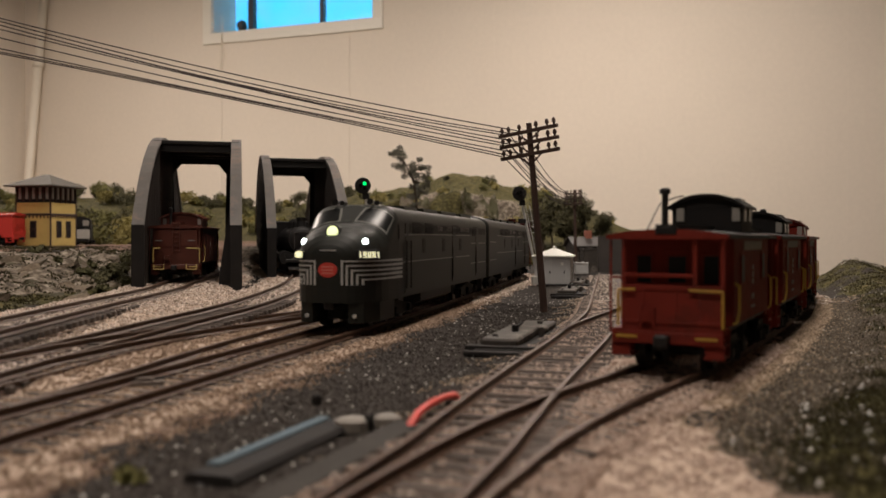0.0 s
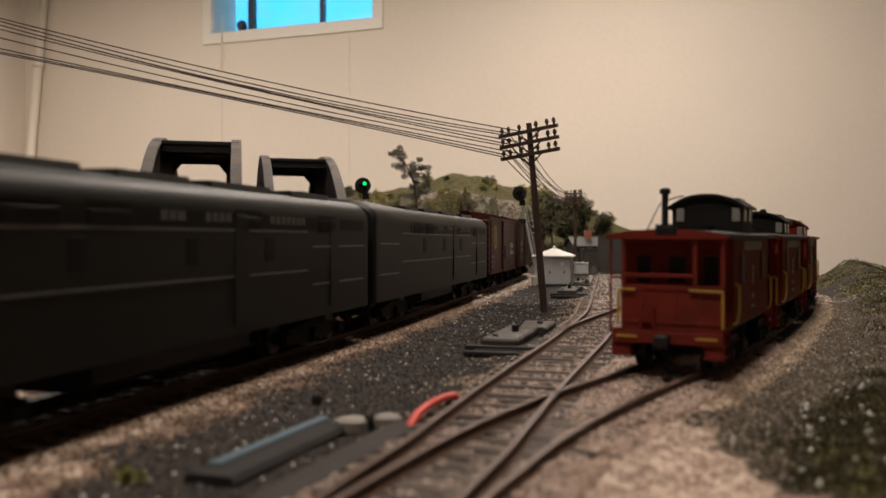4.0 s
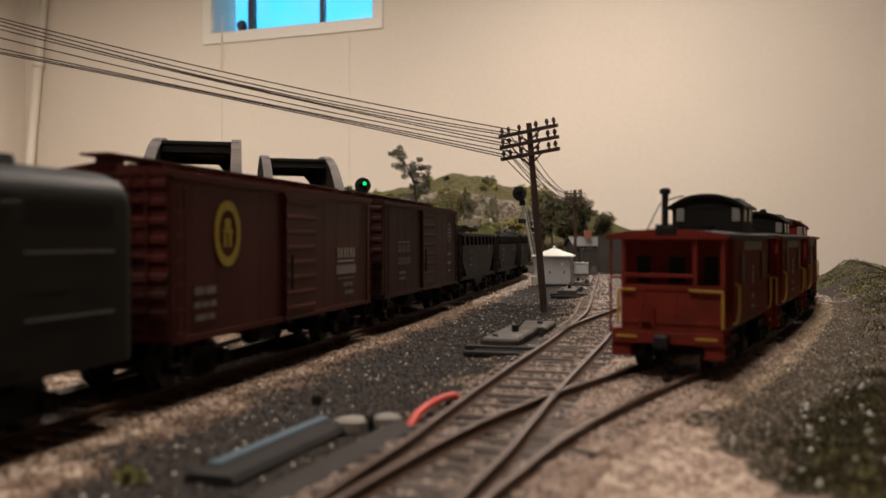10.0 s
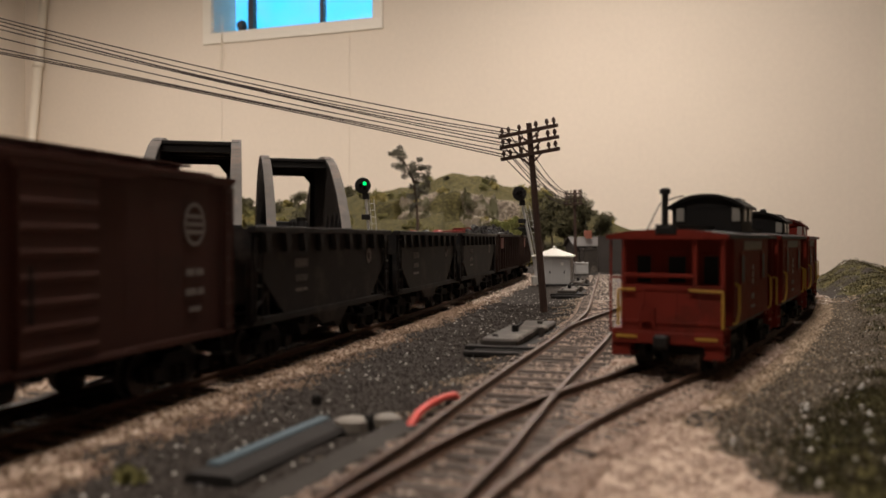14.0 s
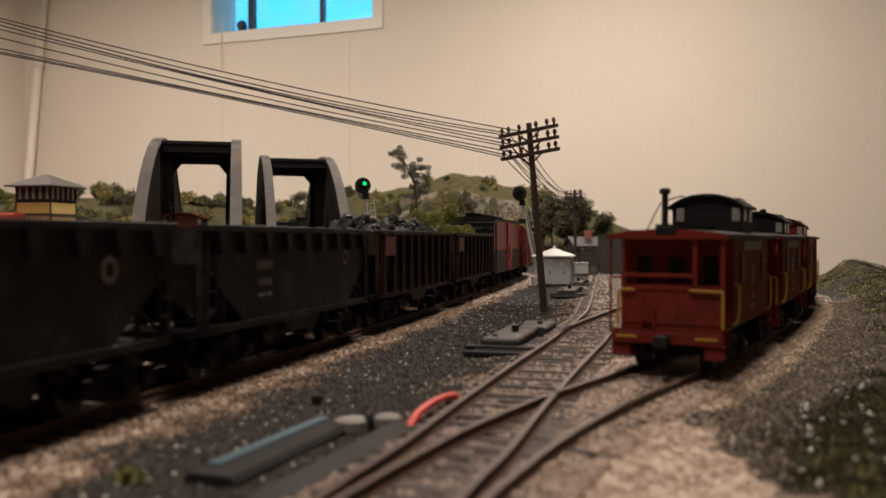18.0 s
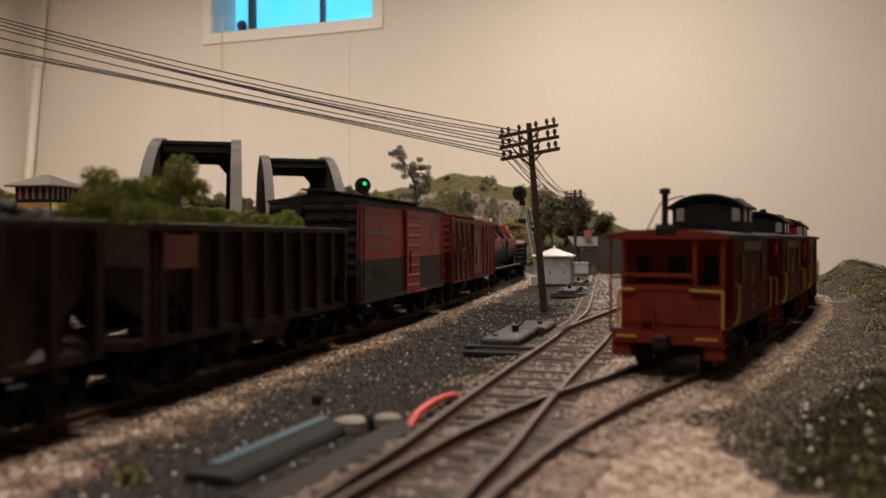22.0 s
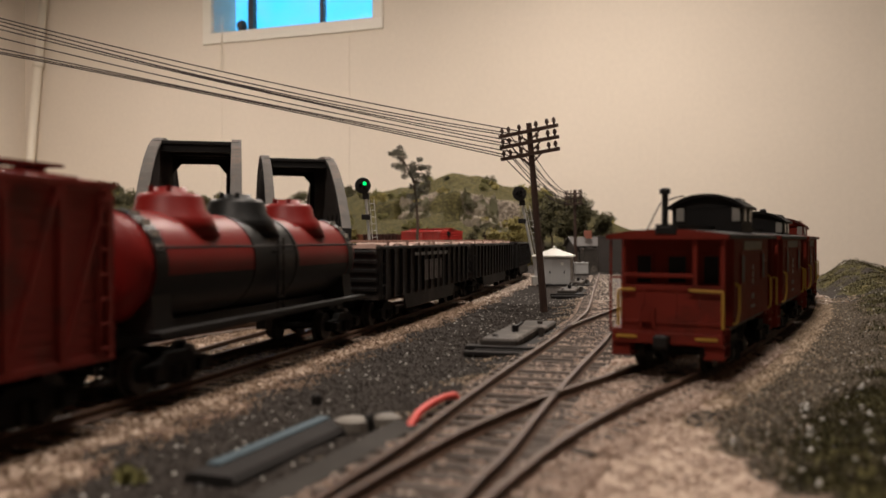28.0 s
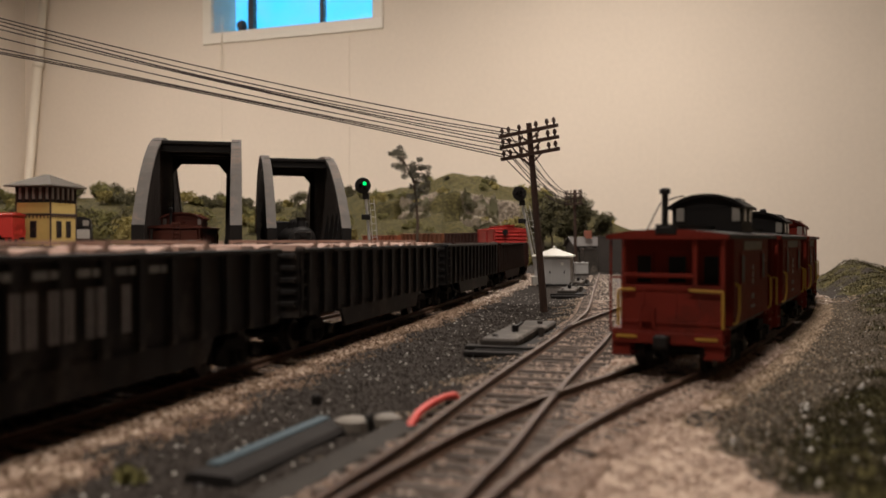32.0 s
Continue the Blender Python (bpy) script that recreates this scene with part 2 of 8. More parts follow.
def ground_material():
    """Cinders, with ballast, grass, rock and rusty dirt laid over them by the sheet's own cover weights."""
    m = bpy.data.materials.new("layout_ground")
    m.use_nodes = True
    nt = m.node_tree
    n, k = nt.nodes, nt.links
    b = n["Principled BSDF"]
    b.inputs["Specular IOR Level"].default_value = 0.15
    tc = n.new("ShaderNodeTexCoord")

    def noise_tex(scale, detail=4.0):
        t = n.new("ShaderNodeTexNoise")
        t.inputs["Scale"].default_value, t.inputs["Detail"].default_value = scale, detail
        k.new(tc.outputs["Object"], t.inputs["Vector"])
        return t.outputs["Fac"]

    grain, mid, wide = noise_tex(900.0, 3.0), noise_tex(160.0), noise_tex(22.0)
    cell = n.new("ShaderNodeTexVoronoi")
    cell.inputs["Scale"].default_value = 1050.0
    k.new(tc.outputs["Object"], cell.inputs["Vector"])

    def ramp(value, *stops):
        r = n.new("ShaderNodeValToRGB")
        while len(r.color_ramp.elements) < len(stops):
            r.color_ramp.elements.new(0.5)
        for e, (p, c) in zip(r.color_ramp.elements, stops):
            e.position, e.color = p, (*c, 1)
        k.new(value, r.inputs["Fac"])
        return r.outputs["Color"]

    cinder = ramp(grain, (0.35, (0.020, 0.0165, 0.014)), (0.6, (0.040, 0.033, 0.028)), (0.8, (0.085, 0.072, 0.062)))
    ballast = ramp(cell.outputs["Color"], (0.1, (0.29, 0.213, 0.160)), (0.5, (0.42, 0.325, 0.255)), (0.9, (0.56, 0.455, 0.37)))
    grass = ramp(mid, (0.3, (0.022, 0.020, 0.008)), (0.5, (0.056, 0.049, 0.016)), (0.72, (0.12, 0.100, 0.036)))
    rock = ramp(mid, (0.3, (0.050, 0.040, 0.030)), (0.48, (0.125, 0.100, 0.074)), (0.68, (0.30, 0.26, 0.21)))
    dirt = ramp(mid, (0.3, (0.085, 0.050, 0.035)), (0.6, (0.17, 0.105, 0.075)), (0.8, (0.27, 0.19, 0.14)))
    cover = n.new("ShaderNodeAttribute")
    cover.attribute_name = "cover"
    sep = n.new("ShaderNodeSeparateColor")
    k.new(cover.outputs["Color"], sep.inputs["Color"])
    out = cinder
    for channel, colour in (("Blue", dirt), ("Green", grass), ("Red", ballast)):
        edge = n.new("ShaderNodeMath")
        edge.operation = "MULTIPLY_ADD"
        edge.inputs[1].default_value = 0.5
        k.new(mid, edge.inputs[0])
        k.new(sep.outputs[channel], edge.inputs[2])
        r = n.new("ShaderNodeMapRange")
        r.inputs["From Min"].default_value, r.inputs["From Max"].default_value = 0.66, 0.84
        k.new(edge.outputs[0], r.inputs["Value"])
        mix = n.new("ShaderNodeMix")
        mix.data_type = "RGBA"
        k.new(r.outputs[0], mix.inputs["Factor"])
        k.new(out, mix.inputs["A"])
        k.new(colour, mix.inputs["B"])
        out = mix.outputs["Result"]
    stony = n.new("ShaderNodeMix")
    stony.data_type = "RGBA"
    r = n.new("ShaderNodeMapRange")
    r.inputs["From Min"].default_value, r.inputs["From Max"].default_value = 0.45, 0.65
    edge = n.new("ShaderNodeMath")
    edge.operation = "MULTIPLY_ADD"
    edge.inputs[1].default_value = 0.4
    k.new(wide, edge.inputs[0])
    sub = n.new("ShaderNodeMath")
    sub.operation = "SUBTRACT"
    sub.inputs[1].default_value = 0.2
    k.new(cover.outputs["Alpha"], sub.inputs[0])
    k.new(sub.outputs[0], edge.inputs[2])
    k.new(edge.outputs[0], r.inputs["Value"])
    k.new(r.outputs[0], stony.inputs["Factor"])
    k.new(out, stony.inputs["A"])
    k.new(rock, stony.inputs["B"])
    k.new(stony.outputs["Result"], b.inputs["Base Color"])
    b.inputs["Roughness"].default_value = 0.9
    bp = n.new("ShaderNodeBump")
    bp.inputs["Strength"].default_value, bp.inputs["Distance"].default_value = 0.6, 0.0008
    k.new(cell.outputs["Distance"], bp.inputs["Height"])
    bp2 = n.new("ShaderNodeBump")
    bp2.inputs["Strength"].default_value, bp2.inputs["Distance"].default_value = 0.5, 0.002
    k.new(mid, bp2.inputs["Height"])
    k.new(bp.outputs["Normal"], bp2.inputs["Normal"])
    k.new(bp2.outputs["Normal"], b.inputs["Normal"])
    return m


GROUND = ground_material()


# ================= mesh helpers (millimetres in, metres out) =================
def finish(bm, name, material, smooth=False):
    bmesh.ops.scale(bm, vec=(MM, MM, MM), verts=bm.verts)
    bmesh.ops.recalc_face_normals(bm, faces=bm.faces)
    me = bpy.data.meshes.new(name)
    bm.to_mesh(me)
    bm.free()
    mats = material if isinstance(material, (list, tuple)) else [material]
    for m in mats:
        me.materials.append(m)
    if smooth:
        for p in me.polygons:
            p.use_smooth = True
    return me


def part(name, bm, material, parent, label="", smooth=False):
    """One mesh object under a thing or a part."""
    ob = new(name, finish(bm, name, material, smooth))
    ob.parent = parent
    if label:
        ob["label"] = label
    return ob


def thing(name, label, category, group="", kind="", at=(0, 0, 0), turn=0.0):
    ob = new(name)
    ob.empty_display_size = 0.01
    ob.matrix_basis = pose(at[0] * MM, at[1] * MM, at[2] * MM, 0, 0, turn)
    return tagged(ob, label, category, group, kind)


def solid(name, bm, material, label, category, group="", kind="", smooth=False):
    return tagged(new(name, finish(bm, name, material, smooth)), label, category, group, kind)


def box(bm, x0, x1, y0, y1, z0, z1, bevel=0.0, mi=0):
    vs = [bm.verts.new(p) for p in ((x0, y0, z0), (x1, y0, z0), (x1, y1, z0), (x0, y1, z0), (x0, y0, z1), (x1, y0, z1), (x1, y1, z1), (x0, y1, z1))]
    fs = [bm.faces.new([vs[i] for i in q]) for q in ((3, 2, 1, 0), (4, 5, 6, 7), (0, 1, 5, 4), (1, 2, 6, 5), (2, 3, 7, 6), (3, 0, 4, 7))]
    for q in fs:
        q.material_index = mi
    if bevel:
        es = list({e for q in fs for e in q.edges})
        bmesh.ops.bevel(bm, geom=es, offset=bevel, segments=1, affect="EDGES")
    return vs


def rod(bm, p0, p1, r, seg=8, r1=None, caps=True):
    """A round bar from p0 to p1."""
    a, b = Vector(p0), Vector(p1)
    d = (b - a).normalized()
    u = d.orthogonal().normalized()
    v = d.cross(u)
    r1 = r if r1 is None else r1
    rings = []
    for c, rad in ((a, r), (b, r1)):
        rings.append([bm.verts.new(c + (u * math.cos(2 * math.pi * i / seg) + v * math.sin(2 * math.pi * i / seg)) * rad) for i in range(seg)])
    for i in range(seg):
        bm.faces.new((rings[0][i], rings[0][(i + 1) % seg], rings[1][(i + 1) % seg], rings[1][i]))
    if caps:
        bm.faces.new(rings[0][::-1])
        bm.faces.new(rings[1])


def bent(bm, pts, r, seg=6):
    for a, b in zip(pts[:-1], pts[1:]):
        rod(bm, a, b, r, seg)


def prism(bm, outline, lo, hi, axis="x", mi=0):
    """A solid whose outline (pairs across the axis) is drawn out from lo to hi."""
    def at(p, w):
        return (w, p[0], p[1]) if axis == "x" else ((p[0], w, p[1]) if axis == "y" else (p[0], p[1], w))
    a = [bm.verts.new(at(p, lo)) for p in outline]
    b = [bm.verts.new(at(p, hi)) for p in outline]
    n = len(outline)
    fs = [bm.faces.new((a[i], a[(i + 1) % n], b[(i + 1) % n], b[i])) for i in range(n)]
    fs += [bm.faces.new(a[::-1]), bm.faces.new(b)]
    for q in fs:
        q.material_index = mi
    return fs


def lathe(bm, profile, seg=20, axis="x", origin=(0, 0, 0)):
    """A turned solid: profile is pairs (along the axis, radius)."""
    rings = []
    for h, r in profile:
        ring = []
        for i in range(seg):
            c, s = math.cos(2 * math.pi * i / seg) * r, math.sin(2 * math.pi * i / seg) * r
            p = {"x": (h, c, s), "y": (c, h, s), "z": (c, s, h)}[axis]
            ring.append(bm.verts.new(Vector(p) + Vector(origin)))
        rings.append(ring)
    for a, b in zip(rings[:-1], rings[1:]):
        for i in range(seg):
            bm.faces.new((a[i], a[(i + 1) % seg], b[(i + 1) % seg], b[i]))
    bm.faces.new(rings[0][::-1])
    bm.faces.new(rings[-1])


def loft(bm, rings, closed=True, caps=True):
    vs = [[bm.verts.new(p) for p in ring] for ring in rings]
    n = len(vs[0])
    for a, b in zip(vs[:-1], vs[1:]):
        for i in range(n if closed else n - 1):
            bm.faces.new((a[i], a[(i + 1) % n], b[(i + 1) % n], b[i]))
    if caps:
        bm.faces.new(vs[0][::-1])
        bm.faces.new(vs[-1])
    return vs


def smoothstep(a, b, x):
    t = np.clip((x - a) / (b - a), 0.0, 1.0)
    return t * t * (3 - 2 * t)


def curve_through(pts, step):
    """Evenly spaced points on a smooth curve through the given ones (x, y, z)."""
    p = [Vector(q) for q in pts]
    p = [2 * p[0] - p[1], *p, 2 * p[-1] - p[-2]]
    fine = []
    for i in range(1, len(p) - 2):
        for j in range(40):
            t = j / 40
            a, b, c, d = p[i - 1], p[i], p[i + 1], p[i + 2]
            fine.append(0.5 * (2 * b + (c - a) * t + (2 * a - 5 * b + 4 * c - d) * t * t + (3 * b - a - 3 * c + d) * t ** 3))
    fine.append(p[-2])
    out, left = [fine[0]], step
    for a, b in zip(fine[:-1], fine[1:]):
        seg = (b - a).length
        pos = 0.0
        while seg - pos >= left and seg > 0:
            pos += left
            out.append(a + (b - a) * (pos / seg))
            left = step
        left -= seg - pos
    return out


# ================= the lines of the tracks =================
MAIN_K = 8.024e-5


def main_line(s):
    """Place (mm) and heading (radians from +y towards +x) on the main track at s mm."""
    x, y, h, left = -127.18 - 50.736 * math.sin(0.26937), -50.736 * math.cos(0.26937), 0.26937, s + 50.736
    for length, k in ((850.0, MAIN_K), (445.0, 1 / 610.0), (650.0, 0.0), (9000.0, -1 / 395.0)):
        w = min(left, length)
        if k:
            x += (math.cos(h - k * w) - math.cos(h)) / k
            y += -(math.sin(h - k * w) - math.sin(h)) / k
            h -= k * w
        else:
            x, y = x + w * math.sin(h), y + w * math.cos(h)
        left -= w
        if left <= 0:
            break
    return x, y, h


MAIN = [Vector((*main_line(s)[:2], 0.0)) for s in np.arange(-48.0, 1620.0, 6.5)]
SIDING = curve_through([(-22, 60, 0), (-7.5, 115, 0), (2, 145, 0), (13, 185, 0), (29.5, 242, 0), (46, 297, 0), (67, 372, 0), (83, 438, 0), (118, 620, 0), (153, 800, 0), (172, 900, 0)], 6.5)
CABLINE = curve_through([(-11.5, 96, 0), (-4.3, 115, 0), (2.2, 131, 0), (13.4, 156, 0), (30, 186, 0), (52.8, 221, 0), (79, 263.5, 0), (125.0, 347.8, 0), (168.6, 433, 0), (207.6, 520, 0), (239.6, 610, 0), (263.6, 700, 0)], 6.5)
SPUR = curve_through([(46, 297, 0), (60, 345, 0), (82, 400, 0), (110, 470, 0), (138, 560, 0), (158, 650, 0), (172, 740, 0)], 6.5)
HIGHLINE = curve_through([(-128, 60, 7), (-136, 180, 7), (-148, 316, 7), (-159, 485, 7), (-172, 560, 7), (-180, 626, 7), (-200, 740, 7), (-250, 925, 7)], 6.5)
MIDLINE = curve_through([(-122, 90, 2), (-116, 240, 2), (-106, 330, 3), (-96, 400, 4), (-93, 480, 5), (-97, 580, 6), (-108, 672, 7), (-124, 735, 7), (-176, 925, 7)], 6.5)
LADDER = curve_through([(-118, 60, 0), (-104, 150, 0), (-95, 210, 0), (-82, 300, 0), (-62, 390, 0), (-36, 480, 0), (-14, 540, 0), (5, 600, 0)], 6.5)
CROSSOVER = curve_through([(-116, 240, 2), (-104, 290, 2), (-86, 350, 1), (-68, 400, 0), (-54, 430, 0)], 6.5)
LINES = [("main", MAIN), ("siding", SIDING), ("cab", CABLINE), ("spur", SPUR), ("high", HIGHLINE), ("mid", MIDLINE), ("ladder", LADDER), ("cross", CROSSOVER)]

# ================= the room =================
WALL_AT, WALL_TURN = (-1035.0, 3750.0, 0.0), -20.66
FLOOR_Z, CEIL_Z = -1100.0, 1400.0
WX0, WX1, WZ0, WZ1 = 45.0, 806.0, 918.0, 1330.0   # window opening along the wall
L0, L1, ROOM = -1010.0, 3700.0, -5600.0


def room_thing(name, label, category="wall"):
    return thing(name, label, category, kind="structure", at=WALL_AT, turn=WALL_TURN)


def build_room():
    back = room_thing("wall_north", "cream painted panelled basement wall with vertical joints")
    bm = bmesh.new()
    for x0, x1, z0, z1 in ((L0 - 150, WX0, FLOOR_Z, CEIL_Z), (WX1, L1 + 150, FLOOR_Z, CEIL_Z), (WX0, WX1, FLOOR_Z, WZ0), (WX0, WX1, WZ1, CEIL_Z)):
        box(bm, x0, x1, 10.05, 170, z0, z1)
    part("backing", bm, WALL, back)
    x = 92.0 - 2 * 610.0
    while x < L1:
        a, b = max(x, L0) + (0.7 if 0 < x < 800 else 0.05), min(x + 610.0, L1) - (0.7 if -600 < x < 200 else 0.05)
        if b > a:
            spans = [(a, b, FLOOR_Z, CEIL_Z)]
            if b > WX0 and a < WX1:
                spans = [(a, b, FLOOR_Z, WZ0), (a, b, WZ1, CEIL_Z)]
                if a < WX0:
                    spans.append((a, WX0, WZ0, WZ1))
                if b > WX1:
                    spans.append((WX1, b, WZ0, WZ1))
            for s in spans:
                bm = bmesh.new()
                box(bm, s[0], s[1], 0, 10, s[2] + 0.02, s[3] - 0.02, 0.06)
                part("panel", bm, WALL, back)
        x += 610.0
    # South and east walls are out of view; their colours steer bounced light.
    for name, x0, x1, y0, y1 in (("wall_west", L0 - 150, L0, ROOM, 10), ("wall_east", L1, L1 + 150, ROOM, 10), ("wall_south", L0 - 150, L1 + 150, ROOM - 150, ROOM)):
        bm = bmesh.new()
        box(bm, x0, x1, y0, y1, FLOOR_Z, CEIL_Z)
        part("boarding", bm, WALL if name != "wall_east" else DARKBOARD, room_thing(name, "plain cream painted basement wall" if name != "wall_east" else "unseen basement wall, made dark brown to cut bounced light"))
    bm = bmesh.new()
    box(bm, L0 - 150, L1 + 150, ROOM - 150, 170, FLOOR_Z - 100, FLOOR_Z)
    part("slab", bm, FLOORM, room_thing("floor", "grey concrete basement floor", "floor"))
    bm = bmesh.new()
    box(bm, L0 - 150, L1 + 150, ROOM - 150, 170, CEIL_Z, CEIL_Z + 100)
    part("boards", bm, CEIL, room_thing("ceiling", "unseen basement ceiling, toned dark to cut bounced light", "ceiling"))

    win = room_thing("window_1", "small basement slider window with white trim, bright blue daylight", "window")
    t = 46.0
    for name, x0, x1, z0, z1 in (("trim_board", WX0 - t, WX1 + t, WZ0 - t, WZ0), ("trim_board", WX0 - t, WX1 + t, WZ1, WZ1 + t), ("trim_board", WX0 - t, WX0, WZ0, WZ1), ("trim_board", WX1, WX1 + t, WZ0, WZ1)):
        bm = bmesh.new()
        box(bm, x0, x1, -9, 0, z0, z1, 2.0)
        part(name, bm, TRIMW, win, "white painted trim board")
    for name, x0, x1, z0, z1 in (("reveal", WX0 - 4, WX0 + 4, WZ0, WZ1), ("reveal", WX1 - 4, WX1 + 4, WZ0, WZ1), ("sill", WX0, WX1, WZ0 - 4, WZ0 + 4)):
        bm = bmesh.new()
        box(bm, x0, x1, 0, 168, z0, z1, 1.0)
        part(name, bm, TRIMW, win)
    xm0, xm1 = WX0 + 118, WX0 + 468
    for name, x0, x1, z0, z1 in (("window_frame", xm0 - 14, xm0 + 14, WZ0, WZ1), ("window_frame", xm1 - 9, xm1 + 9, WZ0, WZ1), ("window_frame", WX0, WX1, WZ0 + 4, WZ0 + 12)):
        bm = bmesh.new()
        box(bm, x0, x1, 110, 140, z0, z1, 2.0)
        part(name, bm, WFRAME, win, "dark window frame")
    bm = bmesh.new()
    lathe(bm, [(-16, 8), (-12, 22), (0, 26), (12, 22), (16, 8)], 14, "x", (xm0 - 34, 96, WZ0 + 48))
    part("latch", bm, WFRAME, win, "dark round window latch")
    for x0, x1 in ((WX0 + 4, xm0 - 14), (xm0 + 14, xm1 - 9), (xm1 + 9, WX1 - 4)):
        bm = bmesh.new()
        box(bm, x0, x1, 122, 127, WZ0 + 12, WZ1)
        part("pane", bm, PANE, win).visible_shadow = False
    cord = room_thing("blind_cord", "thin white blind cord hanging from the window", "cord")
    for x, z in ((96.0, 778.0), (104.0, 820.0)):
        bm = bmesh.new()
        rod(bm, (x, -13, z), (x + 3, -13, WZ0 + 70), 1.3, 6)
        lathe(bm, [(z - 14, 1.5), (z - 12, 3.4), (z, 1.6)], 8, "z", (x, -13, 0))
        part("strand", bm, PIPEW, cord)
    bm = bmesh.new()
    box(bm, WX0 - 500, WX1 + 500, 520, 530, WZ0 - 300, WZ1 + 400)
    sky_card = part("daylight", bm, DAY, thing("backdrop", "blue daylight beyond the window", "backdrop", kind="structure", at=WALL_AT, turn=WALL_TURN))
    # drain pipe beside the corner, leaning slightly
    pipe = thing("drain_pipe", "cream painted drain pipe with a coupling on the wall", "pipe", at=(-1928, 4030, 0))
    bm = bmesh.new()
    rod(bm, (-130, 0, FLOOR_Z), (95, 0, CEIL_Z), 19, 16)
    part("pipe_run", bm, PIPEW, pipe, smooth=True)
    for z in (855.0,):
        bm = bmesh.new()
        cx = -130 + 225 * (z - FLOOR_Z) / (CEIL_Z - FLOOR_Z)
        rod(bm, (cx - 2.4, 0, z - 24), (cx + 2.4, 0, z + 24), 26, 16)
        part("coupling", bm, PIPEW, pipe, smooth=True)
    bm = bmesh.new()
    bent(bm, [(75, 0, 1170), (92, -10, 1195), (130, -20, 1215), (150, -20, 1260), (150, -20, CEIL_Z)], 15, 12)
    part("elbow", bm, PIPEW, pipe, smooth=True)
    for lx, ly, lz, lp in LAMPS:
        lamp = thing("ceiling_lamp", "round white ceiling light fixture", "lamp", group="ceiling lamps", at=(lx / MM, ly / MM, 0))
        bm = bmesh.new()
        lathe(bm, [(1322, 150), (1335, 160), (1385, 150), (1400, 70)], 24, "z")
        part("housing", bm, TRIMW, lamp)


build_room()


# ================= the layout's ground =================
def line_distance(X, Y, pts):
    d = np.full(X.shape, 1e9)
    z = np.zeros(X.shape)
    for p in pts:
        q = (X - p.x) ** 2 + (Y - p.y) ** 2
        near = q < d
        d = np.where(near, q, d)
        z = np.where(near, p.z, z)
    return np.sqrt(d), z


def wobble(X, Y, scale, seed):
    """Cheap smooth noise between -1 and 1."""
    rng = np.random.RandomState(seed)
    out = np.zeros(X.shape)
    for i in range(7):
        a, ph = rng.uniform(0, 2 * math.pi, 2)
        f = rng.uniform(0.6, 1.9) / scale
        out += np.sin((X * math.cos(a) + Y * math.sin(a)) * f * 2 * math.pi + ph)
    return out / 4.0


CREST = [(-0.55, 352), (-0.42, 352), (-0.355, 356), (-0.297, 360), (-0.25, 366), (-0.2, 370), (-0.146, 362), (-0.107, 350), (-0.068, 338), (-0.029, 334), (0.0, 312), (0.012, 308),
         (0.045, 317), (0.076, 332), (0.115, 340), (0.167, 372), (0.207, 405), (0.24, 418), (0.34, 450), (0.6, 520)]


